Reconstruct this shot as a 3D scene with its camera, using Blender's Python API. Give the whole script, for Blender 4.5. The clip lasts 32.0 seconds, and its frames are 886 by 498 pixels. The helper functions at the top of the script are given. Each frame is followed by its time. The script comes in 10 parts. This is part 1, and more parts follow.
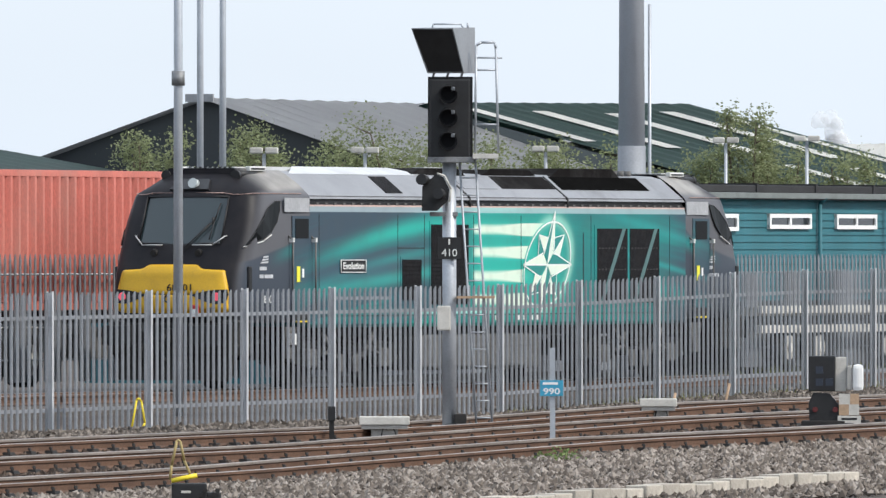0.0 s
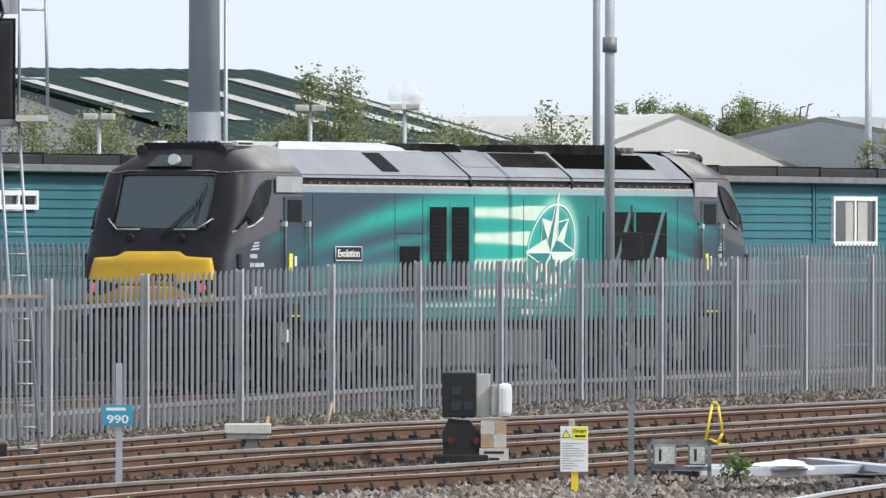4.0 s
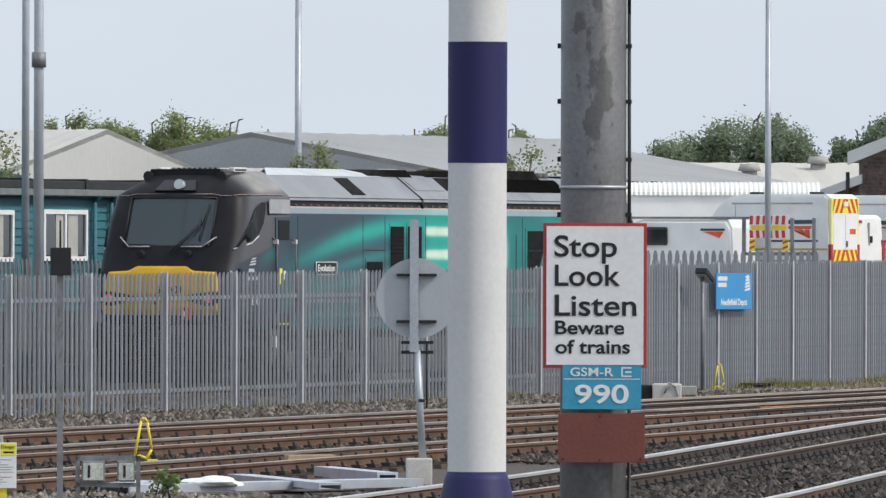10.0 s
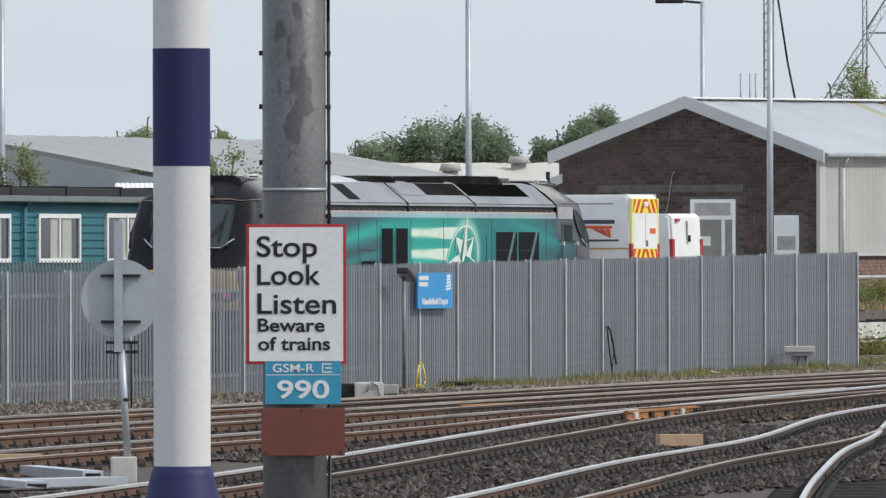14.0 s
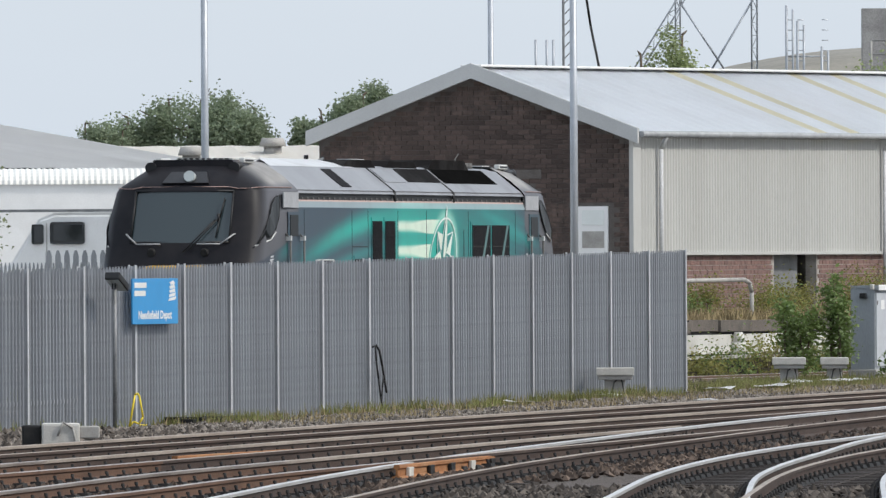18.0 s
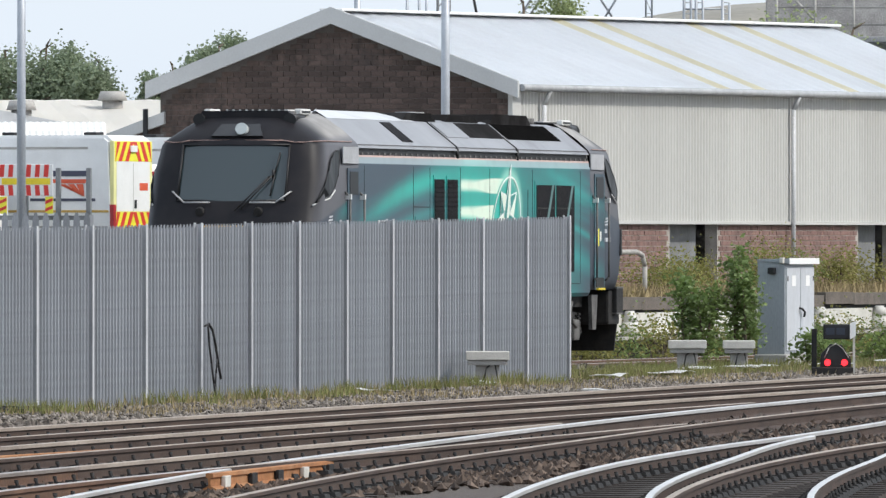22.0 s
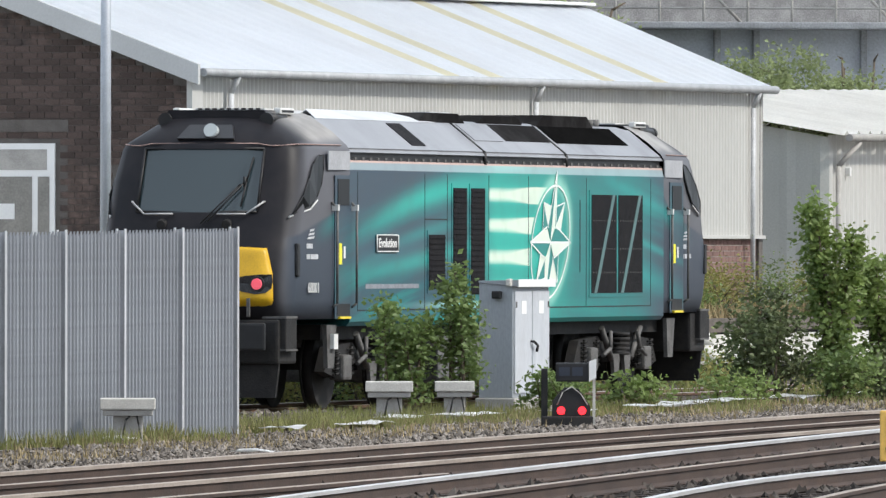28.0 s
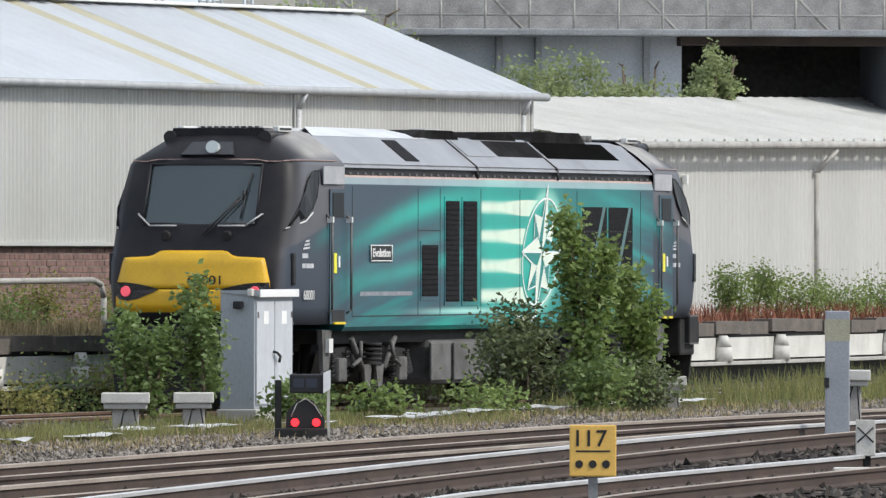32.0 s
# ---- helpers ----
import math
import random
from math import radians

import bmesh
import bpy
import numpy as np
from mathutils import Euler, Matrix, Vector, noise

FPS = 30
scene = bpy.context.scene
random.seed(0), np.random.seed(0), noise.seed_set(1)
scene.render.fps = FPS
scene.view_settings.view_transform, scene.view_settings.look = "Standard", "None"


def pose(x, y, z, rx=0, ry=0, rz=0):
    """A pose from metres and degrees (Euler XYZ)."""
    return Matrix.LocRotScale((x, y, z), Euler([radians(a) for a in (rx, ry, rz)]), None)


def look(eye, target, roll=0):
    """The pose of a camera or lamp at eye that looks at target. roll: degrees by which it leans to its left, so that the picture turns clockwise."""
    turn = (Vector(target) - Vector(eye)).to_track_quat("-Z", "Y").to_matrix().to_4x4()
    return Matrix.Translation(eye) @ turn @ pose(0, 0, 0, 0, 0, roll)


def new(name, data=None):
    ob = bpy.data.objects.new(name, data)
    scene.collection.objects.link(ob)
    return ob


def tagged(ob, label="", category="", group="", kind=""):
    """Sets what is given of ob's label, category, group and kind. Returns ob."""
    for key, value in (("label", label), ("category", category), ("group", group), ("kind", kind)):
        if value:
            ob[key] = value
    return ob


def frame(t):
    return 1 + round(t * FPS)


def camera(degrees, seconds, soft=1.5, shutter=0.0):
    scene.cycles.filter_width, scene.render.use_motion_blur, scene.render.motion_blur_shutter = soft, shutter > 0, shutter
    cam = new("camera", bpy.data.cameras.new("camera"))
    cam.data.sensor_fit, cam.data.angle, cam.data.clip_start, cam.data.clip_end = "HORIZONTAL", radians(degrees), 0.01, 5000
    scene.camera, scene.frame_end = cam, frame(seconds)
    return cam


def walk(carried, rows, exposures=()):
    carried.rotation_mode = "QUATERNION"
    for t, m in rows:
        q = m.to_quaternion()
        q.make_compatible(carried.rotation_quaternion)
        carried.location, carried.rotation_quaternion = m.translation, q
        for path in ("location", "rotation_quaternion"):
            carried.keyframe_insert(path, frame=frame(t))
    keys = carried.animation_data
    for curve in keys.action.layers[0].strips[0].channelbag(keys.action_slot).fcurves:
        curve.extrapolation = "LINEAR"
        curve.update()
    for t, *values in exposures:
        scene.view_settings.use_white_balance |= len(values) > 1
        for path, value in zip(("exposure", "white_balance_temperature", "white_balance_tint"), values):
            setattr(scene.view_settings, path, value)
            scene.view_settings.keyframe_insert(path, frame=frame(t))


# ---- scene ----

# One lens for the whole clip: a long telephoto view across a station throat.
# The clip's view tightens step by step; the camera closes in along its line of sight.
cam = camera(4.4893, 32.0, 1.4)
PATH = [
    (0.0, look((3.283, -38.413, 2.174), (-14.305, 167.389, 2.312), -0.01)),
    (0.5, look((3.090, -40.041, 2.188), (-13.222, 171.255, 2.253), -0.02)),
    (1.0, look((2.832, -40.663, 2.258), (-12.188, 174.753, 1.951), -0.05)),
    (1.5, look((2.506, -38.117, 2.226), (-11.631, 176.567, 2.079), 0.12)),
    (2.0, look((1.359, -22.812, 2.194), (-10.733, 179.392, 2.248), -0.02)),
    (2.5, look((0.449, -8.488, 2.197), (-9.799, 182.226, 2.270), -0.08)),
    (3.0, look((0.052, -1.198, 2.200), (-9.219, 183.932, 2.210), -0.03)),
    (4.5, look((0.000, -0.315, 2.200), (-7.407, 189.038, 2.025), 0.10)),
    (5.0, look((0.009, -0.662, 2.201), (-6.317, 191.959, 1.924), -0.07)),
    (5.5, look((0.007, -0.671, 2.200), (-5.865, 193.138, 2.080), -0.39)),
    (6.0, look((0.006, -0.774, 2.200), (-5.105, 195.087, 2.114), -0.15)),
    (6.5, look((-0.007, -0.241, 2.200), (-3.952, 197.956, 2.141), -0.06)),
    (7.0, look((-0.003, -0.348, 2.200), (-3.380, 199.340, 2.195), 0.01)),
    (7.5, look((0.001, -0.620, 2.200), (-2.650, 201.080, 2.244), -0.05)),
    (8.0, look((0.002, -0.706, 2.200), (-1.922, 202.781, 2.301), -0.10)),
    (8.5, look((-0.002, -0.100, 2.200), (-0.913, 205.089, 2.287), 0.12)),
    (9.0, look((0.000, -0.000, 2.200), (0.000, 207.130, 2.345), -0.00)),
    (9.5, look((0.003, -0.026, 2.200), (0.801, 208.881, 2.407), 0.03)),
    (10.0, look((0.006, 0.074, 2.200), (1.367, 210.096, 2.417), 0.13)),
    (10.5, look((-0.002, -1.319, 2.198), (1.855, 211.133, 2.447), 0.15)),
    (11.0, look((-0.005, -1.761, 2.196), (2.200, 211.857, 2.697), 0.36)),
    (11.5, look((0.000, -0.955, 2.197), (3.499, 214.552, 2.887), 0.30)),
    (12.0, look((-0.014, -1.467, 2.194), (4.921, 217.422, 3.082), 0.30)),
    (12.5, look((0.001, -0.781, 2.198), (6.185, 219.902, 2.873), 0.12)),
    (13.0, look((-0.008, -1.140, 2.197), (6.589, 220.680, 2.711), -0.08)),
    (13.5, look((-0.018, -1.449, 2.198), (7.157, 221.764, 2.497), -0.22)),
    (14.0, look((-0.021, -1.617, 2.198), (7.319, 222.066, 2.435), -0.12)),
    (14.5, look((-0.033, -2.036, 2.199), (7.346, 222.115, 2.289), -0.18)),
    (15.0, look((-0.078, -3.022, 2.194), (8.578, 224.427, 2.628), -0.23)),
    (15.5, look((-0.133, -3.922, 2.187), (10.064, 227.151, 2.924), -0.30)),
    (17.5, look((1.436, 27.555, 2.231), (11.666, 230.009, 2.460), -0.32)),
    (18.0, look((2.364, 44.378, 2.240), (12.104, 230.777, 2.409), -0.31)),
    (18.5, look((3.063, 57.244, 2.249), (12.252, 231.050, 2.398), -0.26)),
    (19.0, look((3.042, 57.139, 2.251), (12.205, 230.980, 2.406), -0.27)),
    (19.5, look((3.007, 56.957, 2.253), (12.122, 230.847, 2.416), -0.21)),
    (20.0, look((3.057, 57.008, 2.276), (12.355, 231.269, 2.510), -0.12)),
    (20.5, look((3.109, 57.117, 2.286), (12.590, 231.690, 2.549), -0.02)),
    (21.0, look((3.117, 57.265, 2.227), (12.612, 231.742, 2.309), 0.02)),
    (21.5, look((3.184, 57.261, 2.157), (12.914, 232.265, 2.026), -0.05)),
    (22.0, look((4.285, 69.151, 2.110), (14.568, 235.086, 1.893), 0.05)),
    (22.5, look((5.102, 82.197, 2.172), (14.594, 235.130, 2.119), -0.07)),
    (23.0, look((6.004, 93.622, 2.251), (15.138, 236.042, 2.328), 0.00)),
    (23.5, look((6.196, 93.615, 2.241), (15.683, 236.947, 2.304), -0.06)),
    (24.0, look((6.424, 94.018, 2.227), (16.253, 237.887, 2.269), -0.05)),
    (24.5, look((6.590, 94.233, 2.218), (16.686, 238.594, 2.245), -0.02)),
    (26.5, look((7.540, 101.221, 2.115), (17.921, 240.590, 1.998), 0.30)),
    (27.0, look((7.750, 101.818, 2.090), (18.366, 241.300, 1.939), 0.19)),
    (27.5, look((7.991, 102.442, 2.093), (18.887, 242.126, 1.947), 0.17)),
    (28.0, look((8.282, 103.104, 2.170), (19.530, 243.137, 2.129), 0.11)),
    (28.5, look((8.484, 103.228, 2.275), (20.048, 243.944, 2.377), 0.07)),
    (29.0, look((8.682, 103.435, 2.185), (20.539, 244.704, 2.164), -0.12)),
    (29.5, look((8.877, 103.591, 2.146), (21.034, 245.465, 2.072), 0.05)),
    (30.0, look((9.108, 103.873, 2.102), (21.600, 246.331, 1.968), 0.25)),
    (30.5, look((9.346, 104.304, 2.076), (22.145, 247.156, 1.907), 0.12)),
    (31.0, look((9.592, 104.484, 2.087), (22.776, 248.104, 1.931), 0.15)),
    (31.5, look((9.811, 104.622, 2.167), (23.346, 248.955, 2.122), 0.06)),
    (32.0, look((9.804, 104.549, 2.224), (23.344, 248.952, 2.258), 0.10)),
]
EXPOSURES = [(0.0, 0.22), (2.5, 0.22), (6.0, 0.18), (9.0, 0.0), (13.0, -0.22), (15.0, -0.05), (17.5, -0.1), (18.0, -0.06), (19.0, 0.0), (20.0, 0.08), (22.0, 0.2), (24.0, 0.3), (27.0, 0.36), (28.5, 0.26), (32.0, 0.18)]
walk(cam, PATH, EXPOSURES)

# ---- light ----
HEADING = 21.5          # the running lines, in degrees east of the view's main axis
SIN, COS = math.sin(radians(HEADING)), math.cos(radians(HEADING))

world = bpy.data.worlds.new("sky")
scene.world = world
world.use_nodes = True
wn = world.node_tree
wn.nodes.clear()
sky = wn.nodes.new("ShaderNodeTexSky")
sky.sky_type = "NISHITA"
sky.sun_disc = False
SUN_DIR = Vector((0.80, -0.28, 0.80)).normalized()
sky.sun_elevation = math.asin(SUN_DIR.z)
sky.sun_rotation = math.atan2(SUN_DIR.x, SUN_DIR.y)
sky.air_density, sky.dust_density, sky.ozone_density = 1.0, 2.5, 1.0
# thin high cloud veils the blue
veil = wn.nodes.new("ShaderNodeMix")
veil.data_type = "RGBA"
cloud = wn.nodes.new("ShaderNodeTexNoise")
cloud.inputs["Scale"].default_value = 2.2
cloud.inputs["Detail"].default_value = 6.0
coords = wn.nodes.new("ShaderNodeTexCoord")
stretch = wn.nodes.new("ShaderNodeMapping")
stretch.inputs["Scale"].default_value = (1.0, 1.0, 3.5)
ramp = wn.nodes.new("ShaderNodeMapRange")
ramp.inputs["From Min"].default_value, ramp.inputs["From Max"].default_value = 0.30, 0.75
ramp.inputs["To Min"].default_value, ramp.inputs["To Max"].default_value = 0.62, 0.85
backing = wn.nodes.new("ShaderNodeBackground")
backing.inputs["Strength"].default_value = 0.135
out = wn.nodes.new("ShaderNodeOutputWorld")
wn.links.new(coords.outputs["Generated"], stretch.inputs["Vector"])
wn.links.new(stretch.outputs["Vector"], cloud.inputs["Vector"])
wn.links.new(cloud.outputs["Fac"], ramp.inputs["Value"])
wn.links.new(ramp.outputs["Result"], veil.inputs["Factor"])
wn.links.new(sky.outputs["Color"], veil.inputs["A"])
veil.inputs["B"].default_value = (6.98, 7.78, 8.82, 1)
wn.links.new(veil.outputs["Result"], backing.inputs["Color"])
wn.links.new(backing.outputs["Background"], out.inputs["Surface"])

sun = new("sun", bpy.data.lights.new("sun", "SUN"))
sun.data.energy, sun.data.angle, sun.data.color = 2.6, radians(1.2), (1.0, 0.955, 0.88)
sun.matrix_world = look(SUN_DIR * 200, (0, 0, 0))


# ---- materials ----
def mat(name, color, rough=0.6, metal=0.0, vary=0.25, scale=3.0, fine=40.0, bump=0.15, dirt=None, dirt_amount=0.35,
        stretch=(1, 1, 1), glow=0.0, per_object=0.0):
    """A painted, stony or metal surface: colour varied at two scales, stains, fine relief."""
    m = bpy.data.materials.new(name)
    m.use_nodes = True
    nt = m.node_tree
    bsdf = nt.nodes["Principled BSDF"]
    bsdf.inputs["Metallic"].default_value = metal
    co = nt.nodes.new("ShaderNodeTexCoord")
    mp = nt.nodes.new("ShaderNodeMapping")
    mp.inputs["Scale"].default_value = stretch
    nt.links.new(co.outputs["Object"], mp.inputs["Vector"])
    big = nt.nodes.new("ShaderNodeTexNoise")
    big.inputs["Scale"].default_value, big.inputs["Detail"].default_value = scale, 5.0
    small = nt.nodes.new("ShaderNodeTexNoise")
    small.inputs["Scale"].default_value, small.inputs["Detail"].default_value = fine, 4.0
    for n in (big, small):
        nt.links.new(mp.outputs["Vector"], n.inputs["Vector"])
    mix = nt.nodes.new("ShaderNodeMath")
    mix.operation = "ADD"
    nt.links.new(big.outputs["Fac"], mix.inputs[0])
    nt.links.new(small.outputs["Fac"], mix.inputs[1])
    gain = nt.nodes.new("ShaderNodeMapRange")
    gain.inputs["From Min"].default_value, gain.inputs["From Max"].default_value = 0.7, 1.3
    gain.inputs["To Min"].default_value, gain.inputs["To Max"].default_value = 1 - vary, 1 + vary
    nt.links.new(mix.outputs["Value"], gain.inputs["Value"])
    tone = nt.nodes.new("ShaderNodeMix")
    tone.data_type, tone.blend_type = "RGBA", "MULTIPLY"
    tone.inputs["Factor"].default_value = 1.0
    tone.inputs["A"].default_value = (*color, 1)
    grey = nt.nodes.new("ShaderNodeCombineColor")
    for k in ("Red", "Green", "Blue"):
        nt.links.new(gain.outputs["Result"], grey.inputs[k])
    nt.links.new(grey.outputs["Color"], tone.inputs["B"])
    last = tone.outputs["Result"]
    if per_object:
        info = nt.nodes.new("ShaderNodeObjectInfo")
        pr = nt.nodes.new("ShaderNodeMapRange")
        pr.inputs["To Min"].default_value, pr.inputs["To Max"].default_value = 1 - per_object, 1 + per_object
        nt.links.new(info.outputs["Random"], pr.inputs["Value"])
        vm = nt.nodes.new("ShaderNodeVectorMath")
        vm.operation = "SCALE"
        nt.links.new(last, vm.inputs[0])
        nt.links.new(pr.outputs["Result"], vm.inputs["Scale"])
        last = vm.outputs["Vector"]
    if dirt:
        stain = nt.nodes.new("ShaderNodeTexNoise")
        stain.inputs["Scale"].default_value, stain.inputs["Detail"].default_value = scale * 0.6, 8.0
        stain.inputs["Roughness"].default_value = 0.7
        nt.links.new(mp.outputs["Vector"], stain.inputs["Vector"])
        sr = nt.nodes.new("ShaderNodeMapRange")
        sr.inputs["From Min"].default_value, sr.inputs["From Max"].default_value = 0.48, 0.70
        sr.inputs["To Max"].default_value = dirt_amount
        nt.links.new(stain.outputs["Fac"], sr.inputs["Value"])
        dm = nt.nodes.new("ShaderNodeMix")
        dm.data_type = "RGBA"
        dm.inputs["B"].default_value = (*dirt, 1)
        nt.links.new(sr.outputs["Result"], dm.inputs["Factor"])
        nt.links.new(last, dm.inputs["A"])
        last = dm.outputs["Result"]
    nt.links.new(last, bsdf.inputs["Base Color"])
    rr = nt.nodes.new("ShaderNodeMapRange")
    rr.inputs["To Min"].default_value, rr.inputs["To Max"].default_value = max(rough - 0.1, 0.03), min(rough + 0.12, 1)
    nt.links.new(small.outputs["Fac"], rr.inputs["Value"])
    nt.links.new(rr.outputs["Result"], bsdf.inputs["Roughness"])
    if bump:
        bp = nt.nodes.new("ShaderNodeBump")
        bp.inputs["Strength"].default_value, bp.inputs["Distance"].default_value = bump, 0.02
        nt.links.new(small.outputs["Fac"], bp.inputs["Height"])
        nt.links.new(bp.outputs["Normal"], bsdf.inputs["Normal"])
    if glow:
        bsdf.inputs["Emission Color"].default_value = (*color, 1)
        bsdf.inputs["Emission Strength"].default_value = glow
    return m


def glass(name, color, rough=0.06):
    m = bpy.data.materials.new(name)
    m.use_nodes = True
    b = m.node_tree.nodes["Principled BSDF"]
    b.inputs["Base Color"].default_value = (*color, 1)
    b.inputs["Roughness"].default_value = rough
    b.inputs["IOR"].default_value = 1.5
    b.inputs["Coat Weight"].default_value = 0.5
    b.inputs["Coat Roughness"].default_value = 0.03
    return m


GALV = mat("galvanised_steel", (0.292, 0.304, 0.324), 0.40, 0.38, 0.18, 1.2, 60, 0.1, (0.19, 0.18, 0.17), 0.35, (1, 1, 0.3), per_object=0.13)
GALV_POST = mat("galvanised_fence_post", (0.50, 0.505, 0.52), 0.45, 0.25, 0.15, 1.5, 50, 0.08, (0.2, 0.2, 0.2), 0.3, per_object=0.08)
GALV_POLE = mat("galvanised_pole", (0.42, 0.445, 0.48), 0.45, 0.35, 0.18, 1.5, 50, 0.08, (0.2, 0.2, 0.2), 0.3)
STEEL_DULL = mat("weathered_steel_mast", (0.24, 0.245, 0.25), 0.55, 0.35, 0.25, 5, 50, 0.15, (0.035, 0.035, 0.035), 0.8, (1, 1, 0.6))
RAIL_RUST = mat("rusty_rail_side", (0.125, 0.070, 0.045), 0.85, 0.1, 0.35, 1.5, 30, 0.3, (0.07, 0.045, 0.035), 0.6)
RAIL_DARK = mat("greasy_dark_rail_side", (0.056, 0.037, 0.029), 0.75, 0.1, 0.4, 1.5, 30, 0.3, (0.095, 0.058, 0.040), 0.5)
RAIL_FACE = mat("worn_grey_rail_head", (0.30, 0.255, 0.215), 0.65, 0.1, 0.3, 0.8, 30, 0.05, (0.2, 0.15, 0.12), 0.5)
RAIL_TOP = mat("rail_head", (0.42, 0.35, 0.30), 0.34, 0.75, 0.3, 0.8, 30, 0.05, (0.16, 0.09, 0.055), 0.6)
RAIL_SHINE = mat("polished_rail_head", (0.53, 0.52, 0.51), 0.35, 0.35, 0.2, 0.8, 30, 0.03)
SLEEPER = mat("sleeper", (0.085, 0.060, 0.045), 0.9, 0, 0.3, 4, 40, 0.4, (0.06, 0.05, 0.045), 0.5)
BALLAST = mat("ballast_stone", (0.085, 0.070, 0.060), 0.92, 0, 0.45, 14, 90, 0.8, (0.11, 0.075, 0.055), 0.6)
CONCRETE = mat("concrete", (0.40, 0.385, 0.36), 0.88, 0, 0.22, 3, 60, 0.3, (0.15, 0.14, 0.13), 0.5)
PALE_CONC = mat("pale_concrete", (0.55, 0.53, 0.49), 0.85, 0, 0.2, 3, 60, 0.25, (0.25, 0.23, 0.2), 0.4)
BLACK = mat("black_paint", (0.009, 0.009, 0.010), 0.55, 0, 0.4, 6, 50, 0.1, (0.035, 0.034, 0.032), 0.25)
BLACK_DIRTY = mat("grimy_black_steel", (0.013, 0.0125, 0.0125), 0.75, 0.1, 0.5, 5, 40, 0.3, (0.05, 0.043, 0.037), 0.45)
GREY_GEAR = mat("dusty_grey_running_gear", (0.12, 0.117, 0.113), 0.7, 0.15, 0.4, 4, 40, 0.2, (0.05, 0.045, 0.04), 0.7)
WHITE = mat("white_paint", (0.78, 0.78, 0.77), 0.45, 0, 0.06, 2, 40, 0.04, (0.45, 0.43, 0.40), 0.18)
MATT_WHITE = mat("matt_white_paint", (0.64, 0.63, 0.62), 0.9, 0, 0.06, 2, 40, 0.04, (0.5, 0.48, 0.46), 0.2)
WHITE_PLASTIC = mat("white_window_frame", (0.80, 0.80, 0.79), 0.4, 0, 0.05, 3, 40, 0.02)
YELLOW = mat("warning_yellow_paint", (0.62, 0.36, 0.01), 0.45, 0, 0.12, 2, 50, 0.04, (0.25, 0.16, 0.04), 0.35)
BRIGHT_YELLOW = mat("bright_yellow_paint", (0.80, 0.62, 0.03), 0.5, 0, 0.15, 5, 50, 0.05)
SIGN_BLUE = mat("sign_blue", (0.03, 0.27, 0.58), 0.4, 0, 0.06, 3, 40, 0.02)
PLATE_BLUE = mat("plate_sky_blue", (0.04, 0.30, 0.46), 0.4, 0, 0.10, 6, 60, 0.03, (0.10, 0.22, 0.28), 0.3)
NAVY = mat("navy_gloss_paint", (0.010, 0.008, 0.080), 0.6, 0, 0.12, 3, 40, 0.03)
RED = mat("red_paint", (0.42, 0.03, 0.03), 0.5, 0, 0.1, 4, 40, 0.03)
OXIDE = mat("red_oxide_paint", (0.17, 0.048, 0.034), 0.65, 0, 0.15, 5, 60, 0.1, (0.09, 0.05, 0.04), 0.4)
ORANGE_LOGO = mat("orange_red_vinyl", (0.66, 0.10, 0.04), 0.5, 0, 0.05, 4, 40, 0.02)
SLATE_TEXT = mat("slate_lettering", (0.05, 0.055, 0.09), 0.5, 0, 0.05, 4, 40, 0.02)
PALE_TEXT = mat("pale_lettering", (0.70, 0.70, 0.68), 0.5, 0, 0.1, 4, 40, 0.02)
TEAL_BOARD = mat("teal_boarding", (0.022, 0.135, 0.165), 0.6, 0, 0.18, 1.0, 30, 0.1, (0.05, 0.11, 0.12), 0.3, per_object=0.06)
FELT = mat("dark_roof_felt", (0.028, 0.028, 0.03), 0.85, 0, 0.3, 2, 40, 0.3)


def let_light_through(m, share):
    """Thin leaves and blades glow a little when lit from behind."""
    nt = m.node_tree
    b = nt.nodes["Principled BSDF"]
    tr = nt.nodes.new("ShaderNodeBsdfTranslucent")
    nt.links.new(b.inputs["Base Color"].links[0].from_socket, tr.inputs["Color"])
    mx = nt.nodes.new("ShaderNodeMixShader")
    mx.inputs["Fac"].default_value = share
    out = next(n for n in nt.nodes if n.type == "OUTPUT_MATERIAL")
    nt.links.new(b.outputs["BSDF"], mx.inputs[1])
    nt.links.new(tr.outputs["BSDF"], mx.inputs[2])
    nt.links.new(mx.outputs["Shader"], out.inputs["Surface"])


GLASS_DARK = glass("dark_glass", (0.012, 0.015, 0.017))
GLASS_SIDE = glass("side_glass", (0.008, 0.009, 0.010), 0.3)
GLASS_SIDE.node_tree.nodes["Principled BSDF"].inputs["Coat Weight"].default_value = 0.0
GLASS_SIDE.node_tree.nodes["Principled BSDF"].inputs["IOR"].default_value = 1.2
GLASS_CAB = glass("cab_glass", (0.030, 0.045, 0.050), 0.1)
CURTAIN = mat("pale_blind", (0.42, 0.42, 0.38), 0.8, 0, 0.1, 3, 20, 0.1)
CLAD = mat("cream_steel_cladding", (0.50, 0.497, 0.475), 0.55, 0.05, 0.08, 0.6, 30, 0.03, (0.42, 0.41, 0.385), 0.4, (1, 1, 0.15))
ROOF_SHEET = mat("pale_grey_roof_sheet", (0.735, 0.765, 0.80), 0.5, 0.05, 0.07, 0.5, 25, 0.03, (0.60, 0.60, 0.60), 0.35)
ROOF_CREAM = mat("lichened_roof_strip", (0.66, 0.63, 0.48), 0.6, 0, 0.1, 1, 25, 0.03)
WHITE_ROOF = mat("white_profiled_roof", (0.79, 0.78, 0.74), 0.5, 0, 0.08, 0.8, 25, 0.03, (0.5, 0.48, 0.42), 0.35)
